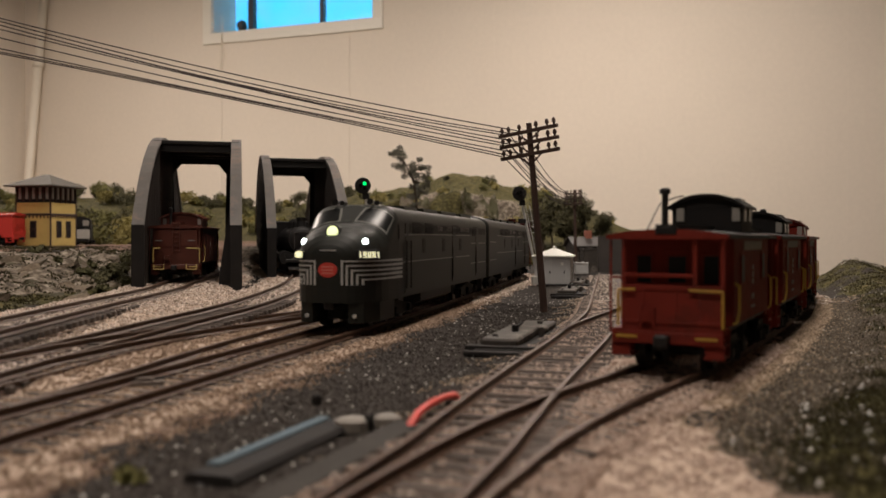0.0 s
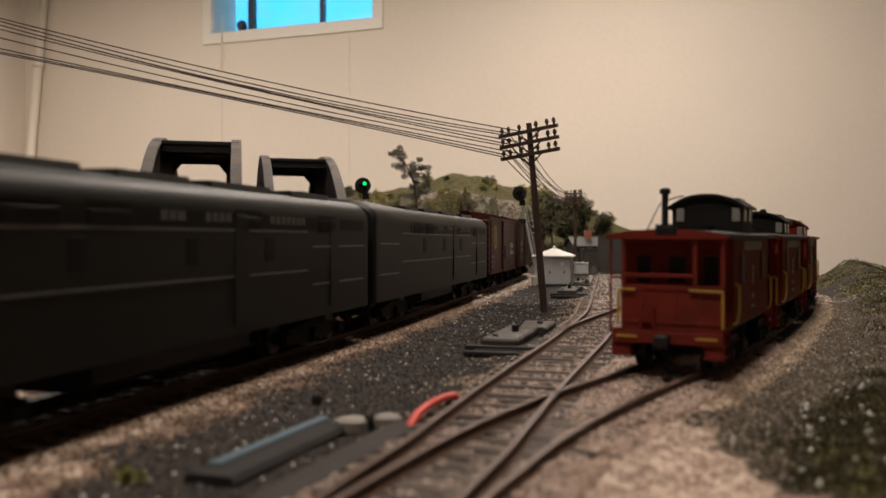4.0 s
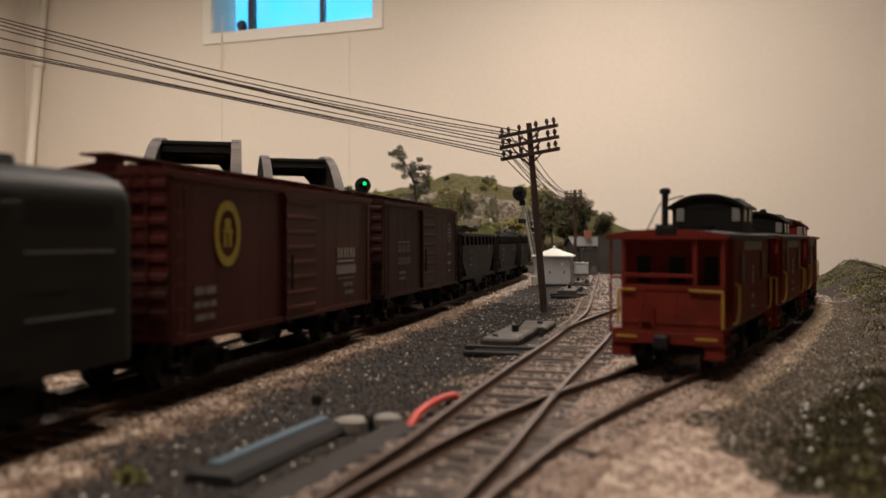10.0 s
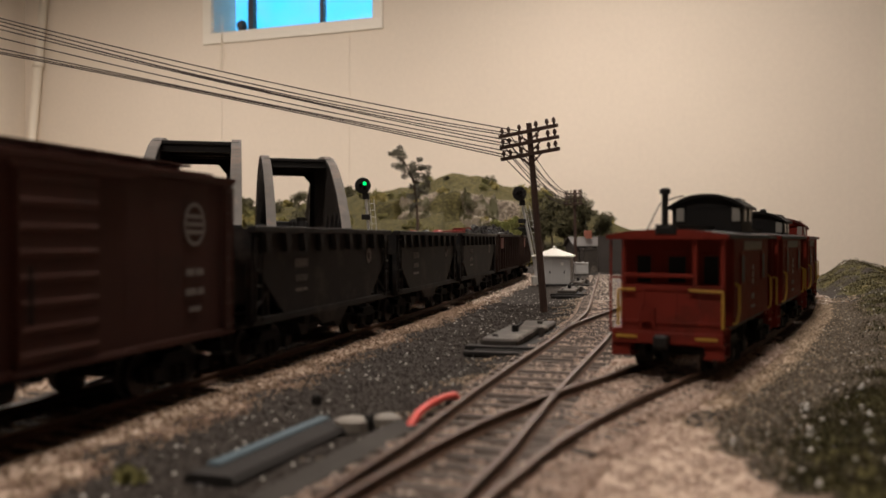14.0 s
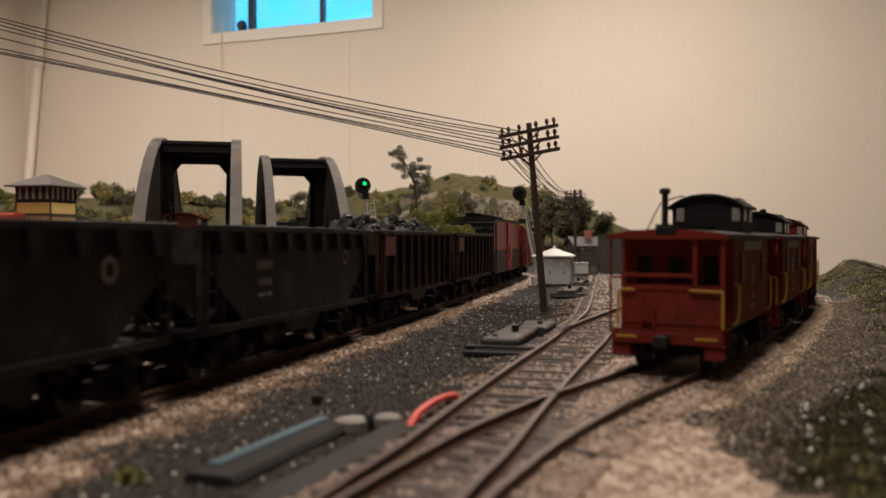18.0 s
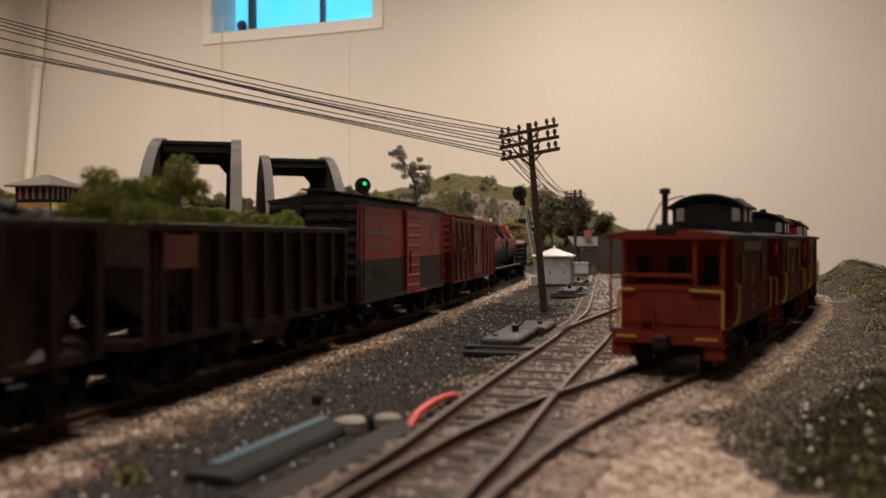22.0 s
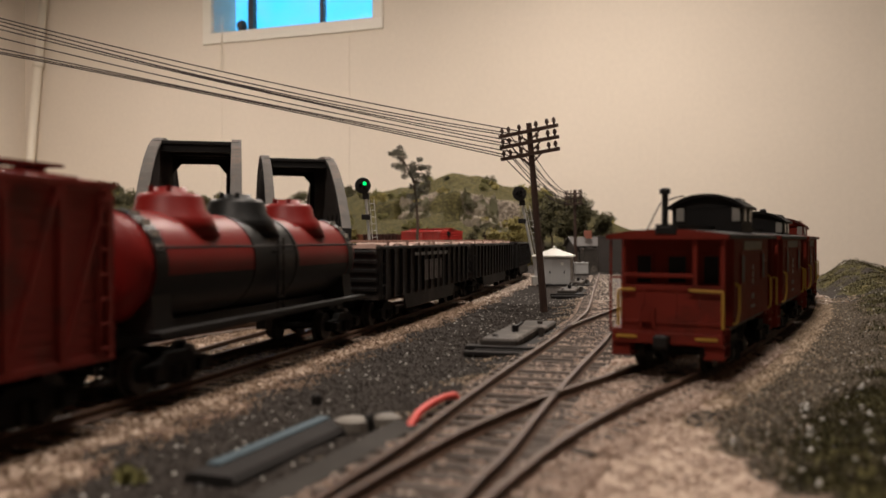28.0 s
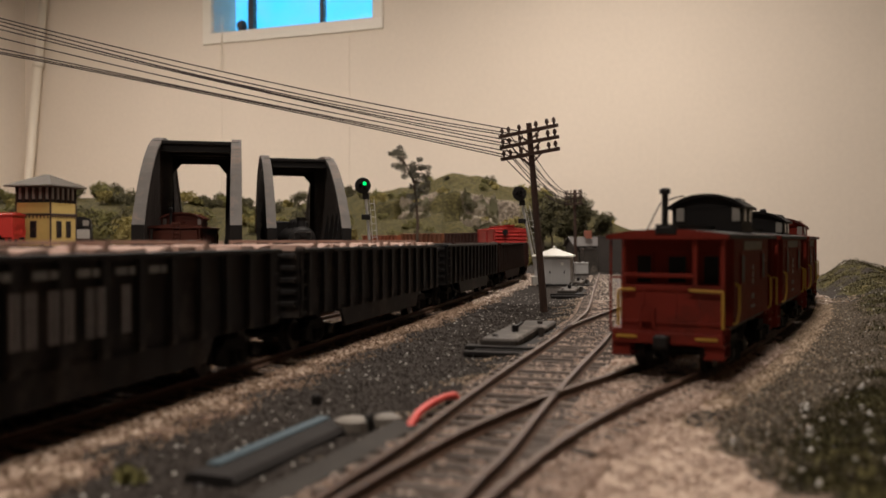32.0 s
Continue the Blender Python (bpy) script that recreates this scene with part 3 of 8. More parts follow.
def height(X, Y):
    """The ground's height, and its cover: ballast, grass, dirt and rock."""
    a = X / np.maximum(Y, 60.0)
    z = -4.8 + 0.35 * wobble(X, Y, 60, 1) + 0.25 * wobble(X, Y, 17, 2)
    grass, dirt, rock, ballast = (np.zeros(X.shape) for _ in range(4))
    # rocky bank and the upper level behind it
    w = np.where(X < -196, ((-X - 200) + 0.35 * (Y - 450)) / 300.0, 0.0)
    w = smoothstep(0.0, 1.0, w)
    crag = np.abs(wobble(X, Y, 46, 3)) * 9 + np.abs(wobble(X, Y, 19, 4)) * 4
    z = z + w * 31 + crag * 1.1 * w * (1 - w) * 3.2
    rock = np.maximum(rock, smoothstep(0.06, 0.2, w) * (1 - smoothstep(0.72, 0.93, w)) * 0.9)
    dirt = np.maximum(dirt, smoothstep(0.8, 0.95, w))
    grass = np.maximum(grass, 0.62 * smoothstep(0.01, 0.06, w) * (1 - smoothstep(0.2, 0.4, w)))
    up = smoothstep(840, 1000, Y) * smoothstep(0.02, -0.03, a)
    z = np.maximum(z, -4.8 + 31 * up)
    dirt = np.maximum(dirt, smoothstep(0.5, 0.8, up))
    # wooded hill across the back
    crest = np.interp(a, [c[0] for c in CREST], [34.6 + (424 - c[1]) * 1.242 for c in CREST])
    t = np.clip((Y - 1340) / 560.0, 0, 1)
    cliffy = smoothstep(-0.10, -0.06, a) * (1 - smoothstep(0.07, 0.11, a))
    prof_soft = smoothstep(0, 1, t)
    edge = 0.50 + 0.05 * wobble(X, Y, 160, 5)
    prof_cliff = 0.40 * smoothstep(0, 0.52, t) + 0.30 * smoothstep(edge, edge + 0.07, t) + 0.30 * smoothstep(0.52, 1.0, t)
    prof = prof_soft * (1 - cliffy) + prof_cliff * cliffy
    level = np.where(a < 0, 26.0, -4.8)
    hill = level + (crest - level) * prof * (1 - 0.35 * smoothstep(1900, 2700, Y)) + 4 * wobble(X, Y, 130, 6) * prof + 1.5 * wobble(X, Y, 45, 7) * prof
    onhill = smoothstep(1300, 1350, Y)
    z = np.where(Y > 1300, np.maximum(hill, level * onhill + z * (1 - onhill)), z)
    grass = np.maximum(grass, smoothstep(0.02, 0.12, prof) * smoothstep(1320, 1380, Y))
    rock = np.maximum(rock, cliffy * smoothstep(edge - 0.05, edge, t) * (1 - smoothstep(edge + 0.10, edge + 0.16, t)) * smoothstep(-0.35, 0.25, wobble(X, Y * 0.4, 95, 31)))
    dirt = dirt * (1 - smoothstep(0.1, 0.2, prof) * smoothstep(1320, 1380, Y))
    # overgrown bank beyond the caboose track
    g = X - np.interp(Y, [100, 140, 160, 190, 230, 308, 444, 600, 750], [20, 36, 47, 67, 99, 145, 206, 262, 300]) + 5 * wobble(X, Y, 50, 8)
    right = smoothstep(0, 60, g) * (1 - smoothstep(780, 880, Y))
    rise = np.interp(Y, [0, 300, 450, 560, 700], [5, 7, 13, 21, 24]) * np.interp(a, [0.40, 0.46, 0.50, 0.56, 0.8], [1.0, 1.0, 0.72, 0.35, 0.2])
    z = z + rise * right + right * (1.6 * wobble(X, Y, 40, 9) + 0.8 * wobble(X, Y, 12, 10))
    patch = 0.46 + 0.42 * smoothstep(-0.45, 0.35, wobble(X, Y, 60, 52))
    patch = np.maximum(patch, 0.82 * smoothstep(225, 175, Y))
    grass = np.maximum(grass, smoothstep(-8, 26, g) * patch * (1 - smoothstep(800, 900, Y)))
    drop = smoothstep(740, 900, Y) * smoothstep(0.29, 0.36, a)
    z = z - 170 * drop
    # ballast along the tracks
    for name, pts in LINES:
        d, lz = line_distance(X, Y, pts)
        wide = {"main": 25.0 + np.interp(Y, [100, 220, 430], [7, 4, 0]) * (X > -100 + 0.27 * Y), "siding": 14.0, "spur": 14.0, "cab": 21.0, "high": 34.0, "mid": 30.0, "ladder": 26.0, "cross": 24.0}[name]
        d = d + 3.0 * wobble(X, Y, 33, 11)
        inside = smoothstep(wide + 16, wide - 6, d)
        if name == "main":
            inside = inside * (1 - smoothstep(1335, 1350, Y))
        z = z * (1 - inside) + (lz - 3.0) * inside
        bed = smoothstep(wide + 8, wide - 6, d) * (0.75 if name in ("siding", "spur") else 1.0)
        if name == "main":
            bed = bed * (1 - smoothstep(1335, 1350, Y))
        ballast = np.maximum(ballast, bed * (0.64 if name == "main" else 1.0))
        rock, grass, dirt = rock * (1 - bed), grass * (1 - bed), dirt * (1 - bed)
        if name == "main":
            dirt = np.maximum(dirt, bed * 0.9)
    # loose stone in the foreground beside the caboose track, and the bare grey path beyond it
    edge = 4.0 * wobble(X, Y, 26, 61) + 2.0 * wobble(X, Y, 9, 62)
    fore = smoothstep(57, 46, X + edge) * smoothstep(-4, 6, X - (5 + 0.72 * (Y - 131))) * (1 - smoothstep(186, 206, Y + 1.5 * edge))
    ballast = np.maximum(ballast, fore * 0.95)
    grass = grass * (1 - fore)
    path = smoothstep(14, 24, X - np.interp(Y, [100, 131, 186, 263, 433, 610, 700], [-10, 8, 38, 86, 174, 244, 266]) + edge) * smoothstep(16, -4, g) * (1 - smoothstep(640, 760, Y))
    dirt = np.maximum(dirt, path * (1 - fore) * 0.5)
    z = z + 0.35 * wobble(X, Y, 7, 12) * ballast
    return z, ballast, grass, dirt, rock


def spaced(*runs):
    out = []
    for a, b, step in runs:
        n = max(1, int(round((b - a) / step)))
        out += list(np.linspace(a, b, n, endpoint=False))
    return np.array(out + [runs[-1][1]])


def build_ground():
    xs = spaced((-1500, -600, 24), (-600, -260, 9), (-260, -60, 4.5), (-60, 130, 3.5), (130, 330, 6), (330, 900, 22))
    ys = spaced((-260, 90, 22), (90, 330, 3.5), (330, 650, 5.5), (650, 1000, 9), (1000, 1330, 13), (1330, 1900, 11), (1900, 2700, 28))
    X, Y = np.meshgrid(xs, ys)
    z, ballast, grass, dirt, rock = height(X, Y)
    nx, ny = len(xs), len(ys)
    co = np.stack([X.ravel(), Y.ravel(), z.ravel()], 1) * MM
    idx = np.arange(nx * ny).reshape(ny, nx)
    quads = np.stack([idx[:-1, :-1].ravel(), idx[:-1, 1:].ravel(), idx[1:, 1:].ravel(), idx[1:, :-1].ravel()], 1)
    # the tunnel's mouth
    d, _ = line_distance(X, Y, MAIN)
    mouth = (d < 27) & (Y > 1325) & (Y < 1400)
    gone = mouth.ravel()[quads].all(axis=1)
    me = bpy.data.meshes.new("ground")
    me.from_pydata(co.tolist(), [], quads[~gone].tolist())
    layer = me.color_attributes.new("cover", "FLOAT_COLOR", "POINT")
    layer.data.foreach_set("color", np.stack([ballast.ravel(), grass.ravel(), dirt.ravel(), rock.ravel()], 1).astype(np.float32).ravel())
    for p in me.polygons:
        p.use_smooth = True
    me.materials.append(GROUND)
    ob = tagged(new("ground", me), "model railway ground of cinders, ballast, grass and rock", "ground", kind="structure")
    bm = bmesh.new()
    box(bm, -1480, 880, -250, 2680, -330, -200)
    solid("benchwork", bm, MACHD, "dark benchwork under the model railway", "table", kind="structure")
    bench = thing("layout_frame", "dark painted fascia boards and legs under the model railway", "table frame", kind="structure")
    for x0, x1, y0, y1, top in ((-1520, 920, -280, -262, -6), (-1520, -1502, -262, 2702, -6), (902, 920, -262, 2702, -190), (-1520, 920, 2702, 2720, -190)):
        bm = bmesh.new()
        box(bm, x0, x1, y0, y1, -330, top, 1.0)
        part("fascia_board", bm, DARKBOARD, bench)
    for x in (-1400, -300, 800):
        for y in (-180, 1200, 2600):
            bm = bmesh.new()
            box(bm, x - 35, x + 35, y - 35, y + 35, FLOOR_Z, -330, 2.0)
            part("leg", bm, DARKBOARD, bench)
    return ob


build_ground()


# ================= tracks =================
def build_track(pts, label, ties=True, start=0, stop=None, rails=True, sunk=0.0):
    ob = thing("track", label, "railway track", group="tracks", kind="structure")
    run = pts[start:stop]
    if rails:
        for side in (-9.15, 9.15):
            bm = bmesh.new()
            rings = []
            for i, p in enumerate(run):
                t = (run[min(i + 1, len(run) - 1)] - run[max(i - 1, 0)]).normalized()
                n = Vector((t.y, -t.x, 0))
                c = p + n * side
                rings.append([c + n * u + Vector((0, 0, v)) for u, v in ((-1.2, -2.1), (1.2, -2.1), (0.3, -1.4), (0.6, -0.7), (0.6, 0), (-0.6, 0), (-0.6, -0.7), (-0.3, -1.4))])
            loft(bm, rings)
            part("rail", bm, RAIL, ob)
    if ties:
        global TIE_MESH
        for i in range(1, len(run) - 1):
            p = run[i]
            if p.y > 900:
                continue
            t = run[i + 1] - run[i - 1]
            tie = new("tie", TIE_MESH)
            tie.parent = ob
            tie.matrix_basis = pose(p.x * MM, p.y * MM, (p.z - 3.1 - sunk) * MM, 0, 0, -math.degrees(math.atan2(t.x, t.y)) + random.uniform(-2, 2))
    return ob


bm = bmesh.new()
box(bm, -15, 15, -1.4, 1.4, -1.0, 1.0, 0.25)
TIE_MESH = finish(bm, "tie", TIE)
build_track(MAIN, "main line track with brown rails on wooden ties", sunk=0.45)
build_track(SIDING, "siding track with brown rails on wooden ties")
build_track(CABLINE, "storage track under the red cabooses")
build_track(SPUR, "spur track leading off the siding", start=4)
build_track(HIGHLINE, "raised track leading onto the first bridge", sunk=0.45)
build_track(MIDLINE, "track leading onto the second bridge", sunk=0.45)
build_track(LADDER, "yard track joining the main line", sunk=0.45)
build_track(CROSSOVER, "crossover track between two yard tracks", ties=False)

# ================= leaves =================
def leaf_cloud(centres, n, size, rng, flat=0.6):
    """Many small leaf faces scattered round the given centres (x, y, z, radius)."""
    vs, fs = [], []
    total = sum(c[3] ** 2 for c in centres)
    for cx, cy, cz, r in centres:
        for _ in range(max(6, int(n * r * r / total))):
            d = Vector((rng.gauss(0, 1), rng.gauss(0, 1), rng.gauss(0, 1)))
            d = d.normalized() * r * rng.random() ** 0.4
            c = Vector((cx, cy, cz)) + Vector((d.x, d.y, d.z * 0.8))
            u = Vector((rng.gauss(0, 1), rng.gauss(0, 1), rng.gauss(0, 1))).normalized()
            v = u.orthogonal().normalized()
            s = size * rng.uniform(0.5, 1.3)
            k = len(vs)
            vs += [c - u * s, c + v * s * flat, c + u * s, c - v * s * flat]
            fs.append((k, k + 1, k + 2, k + 3))
    return vs, fs


def leafy(name, parent, vs, fs, material, label=""):
    me = bpy.data.meshes.new(name)
    me.from_pydata([tuple(v * MM) for v in vs], [], fs)
    me.materials.append(material)
    ob = new(name, me)
    ob.parent = parent
    if label:
        ob["label"] = label
    return ob


# ================= rolling stock =================
def wheelset(parent, x, r=4.8, steel=True):
    bm = bmesh.new()
    rod(bm, (0, -11, 0), (0, 11, 0), 1.1, 8)
    for s in (-1, 1):
        lathe(bm, [(s * 7.2, r + 0.7), (s * 7.9, r + 0.7), (s * 8.1, r), (s * 10.2, r - 0.15), (s * 10.3, r - 0.9)] if s > 0 else
              [(s * 10.3, r - 0.9), (s * 10.2, r - 0.15), (s * 8.1, r), (s * 7.9, r + 0.7), (s * 7.2, r + 0.7)], 18, "y")
    ob = part("wheelset", bm, STEEL if steel else BLACK, parent, "steel wheels on an axle")
    ob.matrix_basis = pose(x * MM, 0, r * MM)
    return ob


def truck(car, x, base=19.5, axles=2, r=4.8, material=None):
    """A bogie with side frames, springs and wheelsets."""
    material = material or UNDERSHADE
    bm = bmesh.new()
    box(bm, -3.2, 3.2, -11, 11, 5.5, 9.5, 0.5)
    tr = part("truck", bm, material, car)
    tr.matrix_basis = pose(x * MM, 0, 0)
    span = [(i - (axles - 1) / 2) * base / (axles - 1) for i in range(axles)]
    for s in (-1, 1):
        bm = bmesh.new()
        y0, y1 = sorted((s * 11.2, s * 13.6))
        e = base / 2
        prism(bm, [(-e - 3, 3.4), (-e + 3, 3.2), (-5, 1.9), (5, 1.9), (e - 3, 3.2), (e + 3, 3.4), (e + 3, 6.6), (e - 3, 7.0), (5, 8.8), (-5, 8.8), (-e + 3, 7.0), (-e - 3, 6.6)], y0, y1, "y")
        for ax in span:
            box(bm, ax - 2.2, ax + 2.2, s * 13.6 - 0.2 if s > 0 else s * 15.0, s * 15.0 if s > 0 else s * 13.6 + 0.2, 3.2, 6.4, 0.4)
        for dx in (-1.6, 1.6):
            rod(bm, (dx, s * 14.0, 2.4), (dx, s * 14.0, 6.0), 1.0, 8)
        part("sideframe", bm, material, tr)
    for ax in span:
        wheelset(tr, ax, r)
    return tr


def coupler(car, x, z=9.5):
    s = 1 if x > 0 else -1
    bm = bmesh.new()
    a, b = sorted((x - s * 3, x + s * 3.4))
    box(bm, a, b, -1.2, 1.2, z - 1.2, z + 1.2, 0.2)
    a, b = sorted((x + s * 3.0, x + s * 5.6))
    box(bm, a, b, -2.2, 1.6, z - 1.7, z + 1.7, 0.5)
    part("coupler", bm, BLACK, car, "black knuckle coupler")


def ladder(car, x, y, z0, z1, material, width=4.2, rungs=7, end=False):
    bm = bmesh.new()
    for i in range(rungs):
        z = z0 + (z1 - z0) * i / (rungs - 1)
        if end:
            rod(bm, (x, y - width / 2, z), (x, y + width / 2, z), 0.28, 5)
        else:
            rod(bm, (x - width / 2, y, z), (x + width / 2, y, z), 0.28, 5)
    for s in (-1, 1):
        if end:
            rod(bm, (x, y + s * width / 2, z0 - 1), (x, y + s * width / 2, z1 + 1), 0.3, 5)
        else:
            rod(bm, (x + s * width / 2, y, z0 - 1), (x + s * width / 2, y, z1 + 1), 0.3, 5)
    part("ladder", bm, material, car)


def bars(car, x, y, z, widths, h, material, gap=0.7, label="white lettering bars"):
    """A line of writing as plain bars, on the side at y, centred on x."""
    total = sum(widths) + gap * (len(widths) - 1)
    bm = bmesh.new()
    c = x + total / 2
    s = 1 if y > 0 else -1
    for w in widths:
        y0, y1 = sorted((y, y + s * 0.12))
        if 1.5 < w < 6 and h > 1.9:
            box(bm, c - w, c - w * 0.66, y0, y1, z - h / 2, z + h / 2)
            box(bm, c - w * 0.34, c, y0, y1, z - h / 2, z + h / 2)
        else:
            box(bm, c - w, c, y0, y1, z - h / 2, z + h / 2)
        c -= w + gap
    part("lettering", bm, material, car, label)


def ring(bm, x, y, z, rx, rz, w, seg=28):
    """A flat raised ring on a side."""
    s = 1 if y > 0 else -1
    rows = []
    for k, yy in ((1.0, y), (1.0, y + s * 0.14), (1 - w / rx, y + s * 0.14), (1 - w / rx, y)):
        rows.append([(x + math.cos(2 * math.pi * i / seg) * rx * k, yy, z + math.sin(2 * math.pi * i / seg) * rz * k) for i in range(seg)])
    loft(bm, rows + [rows[0]], caps=False)


def underframe(car, L, z=9.5, material=None):
    bm = bmesh.new()
    box(bm, -L / 2 + 2, L / 2 - 2, -3.5, 3.5, z - 1.5, z + 2.5)
    for x in (-L * 0.17, 0, L * 0.17):
        box(bm, x - 1, x + 1, -15, 15, z - 0.4, z + 2.4)
    part("underframe", bm, material or UNDERSHADE, car)
    bm = bmesh.new()
    lathe(bm, [(-7, 1.0), (-6, 3.0), (6, 3.0), (7, 1.0)], 12, "x", (8, 9, z - 1.5))
    part("air_tank", bm, material or UNDERSHADE, car)
    bm = bmesh.new()
    rod(bm, (-14, -8, z - 1), (-6, -8, z - 1), 2.2, 10)
    part("brake_cylinder", bm, material or UNDERSHADE, car)


def repeat(name, mesh, parent, places):
    """Alike parts of one thing, sharing a mesh."""
    for p in places:
        ob = new(name, mesh)
        ob.parent = parent
        ob.location = Vector(p) * MM


def corrugated(bm, zs, inner, outer, lo, hi, axis, half=1.1, back=1.2):
    """One pressed sheet with horizontal ribs: from inner out to outer at each z."""
    s = 1 if outer > inner else -1
    pts = [(inner - s * back, zs[0] - 2.0), (inner, zs[0] - 2.0)]
    for z in zs:
        pts += [(inner, z - half), (outer, z - half * 0.45), (outer, z + half * 0.45), (inner, z + half)]
    pts += [(inner, zs[-1] + 2.0), (inner - s * back, zs[-1] + 2.0)]
    prism(bm, pts, lo, hi, axis)


def boxcar(label, L, paint, roof, end_paint, door_paint, logo=None, lower=None, braced=False, door_x=-2.0, name="boxcar", z1=45.2):
    car = thing(name, label, "freight car", group="freight train")
    w, z0 = 16.6, 11.5
    zm = 27.0
    bm = bmesh.new()
    box(bm, -L / 2 + 1.2, L / 2 - 1.2, -w, w, z0, z1, 0.4)
    part("body", bm, paint, car)
    if lower:
        bm = bmesh.new()
        for s in (-1, 1):
            a, b = sorted((s * w, s * (w + 0.16)))
            box(bm, -L / 2 + 1.6, L / 2 - 1.6, a, b, z0 + 0.4, zm)
        part("lower_band", bm, lower, car, "dark grey lower side")
    bm = bmesh.new()
    prism(bm, [(-w - 0.9, z1 - 0.6), (w + 0.9, z1 - 0.6), (w + 0.9, z1 + 0.3), (0, z1 + 2.6), (-w - 0.9, z1 + 0.3)], -L / 2 + 0.6, L / 2 - 0.6)
    part("roof", bm, roof, car)
    n = int(L / 12)
    bm = bmesh.new()
    prism(bm, [(-w - 0.9, z1 + 0.3), (0, z1 + 2.6), (w + 0.9, z1 + 0.3), (w + 0.9, z1 + 0.8), (0, z1 + 3.1), (-w - 0.9, z1 + 0.8)], -0.35, 0.35)
    repeat("roof_rib", finish(bm, "roof_rib", roof), car, [(-L / 2 + L * i / n, 0, 0) for i in range(1, n)])
    bm = bmesh.new()
    for y in (-2.6, 0.0, 2.6):
        box(bm, -L / 2 - 1.5, L / 2 + 1.5, y - 1.1, y + 1.1, z1 + 3.8, z1 + 4.4)
    for i in range(9):
        x = -L / 2 + 4 + (L - 8) * i / 8
        box(bm, x - 0.6, x + 0.6, -3.4, 3.4, z1 + 2.2, z1 + 3.9)
    part("roofwalk", bm, roof, car)
    # corrugated ends
    for s in (-1, 1):
        bm = bmesh.new()
        corrugated(bm, [z0 + 2.2 + i * (z1 - z0 - 4.9) / 8 for i in range(9)], s * (L / 2 - 0.9), s * (L / 2 - 0.1), -w + 0.1, w - 0.1, "y")
        part("end_panel", bm, end_paint, car)
    for s in (-1, 1):
        ys = s * (w + 0.1)
        if braced:
            for i in range(11):
                x = -L / 2 + 3 + (L - 6) * i / 10
                if abs(x - door_x) < 11:
                    continue
                a, b = sorted((ys, ys + s * 0.9))
                bm = bmesh.new()
                box(bm, x - 0.6, x + 0.6, a, b, z0, z1 - 0.6)
                part("side_post", bm, paint, car)
                if i < 10 and abs(x + (L - 6) / 20 - door_x) > 15:
                    x2 = x + (L - 6) / 10
                    flip = x > door_x
                    p = [(x, z0 + 1), (x + 1.2, z0 + 1), (x2, z1 - 1), (x2 - 1.2, z1 - 1)] if flip else [(x2, z0 + 1), (x2 - 1.2, z0 + 1), (x, z1 - 1), (x + 1.2, z1 - 1)]
                    bm = bmesh.new()
                    prism(bm, p, a, b, "y")
                    part("diagonal_brace", bm, paint, car, "outside steel brace")
            bm = bmesh.new()
            for i in range(int((z1 - z0) / 2.2)):
                z = z0 + 0.6 + i * 2.2
                a, b = sorted((ys - s * 0.1, ys + s * 0.12))
                box(bm, -L / 2 + 2, L / 2 - 2, a, b, z, z + 1.9)
            tagged(part("siding", bm, paint, car), kind="stuff")
        else:
            for i in range(1, 12):
                x = -L / 2 + L * i / 12
                if abs(x - door_x) < 12:
                    continue
                if lower:
                    continue
                a, b = sorted((ys - s * 0.1, ys - s * 0.06))
                bm = bmesh.new()
                box(bm, x - 0.3, x + 0.3, a, b, z0 + 0.3, z1 - 0.8)
                part("panel_seam", bm, paint, car)
        bm = bmesh.new()
        a, b = sorted((ys, ys + s * 0.7))
        box(bm, -L / 2 + 1.4, L / 2 - 1.4, a, b, z1 - 1.4, z1 - 0.4)
        box(bm, -L / 2 + 1.4, L / 2 - 1.4, a, b, z0 - 0.4, z0 + 1.0)
        part("side_sill", bm, lower or paint, car)
        # sliding door with ribs, rail and latch
        bm = bmesh.new()
        a, b = sorted((ys, ys + s * 1.1))
        nr = 8 if not braced else 4
        corrugated(bm, [z0 + 3.0 + i * (z1 - z0 - 7) / (nr - 1) for i in range(nr)], ys + s * 1.1, ys + s * 1.35, door_x - 10.5, door_x + 10.5, "x", 0.8)
        door = part("door", bm, door_paint, car, "ribbed sliding door")
        bm = bmesh.new()
        a, b = sorted((ys, ys + s * 1.5))
        box(bm, door_x - 23, door_x + 12, a, b, z1 - 2.4, z1 - 1.6)
        part("door_rail", bm, door_paint, car)
        bm = bmesh.new()
        box(bm, door_x - 23, door_x + 12, a, b, z0 - 0.2, z0 + 0.6)
        part("door_rail", bm, door_paint, car)
        bm = bmesh.new()
        bent(bm, [(door_x + 8.5, ys + s * 2.0, 20), (door_x + 8.5, ys + s * 2.0, 30)], 0.35)
        part("door_latch", bm, BLACK, door)
        ladder(car, L / 2 - 4.2, ys + s * 0.7, z0 + 2, z1 - 3, end_paint)
        ladder(car, -L / 2 + 4.2, ys + s * 0.7, z0 + 2, z1 - 3, paint)
        for x in (L / 2 - 4, -L / 2 + 4):
            bm = bmesh.new()
            bent(bm, [(x - 2.2, ys, z0), (x - 2.2, ys, z0 - 5), (x + 2.2, ys, z0 - 5), (x + 2.2, ys, z0)], 0.35)
            part("stirrup", bm, BLACK, car)
    ladder(car, L / 2 + 0.6, 10, z0 + 2, z1, end_paint, end=True)
    bm = bmesh.new()
    lathe(bm, [(0, 3.0), (0.6, 3.0)], 14, "x", (L / 2 + 1.2, -6, z1 - 3))
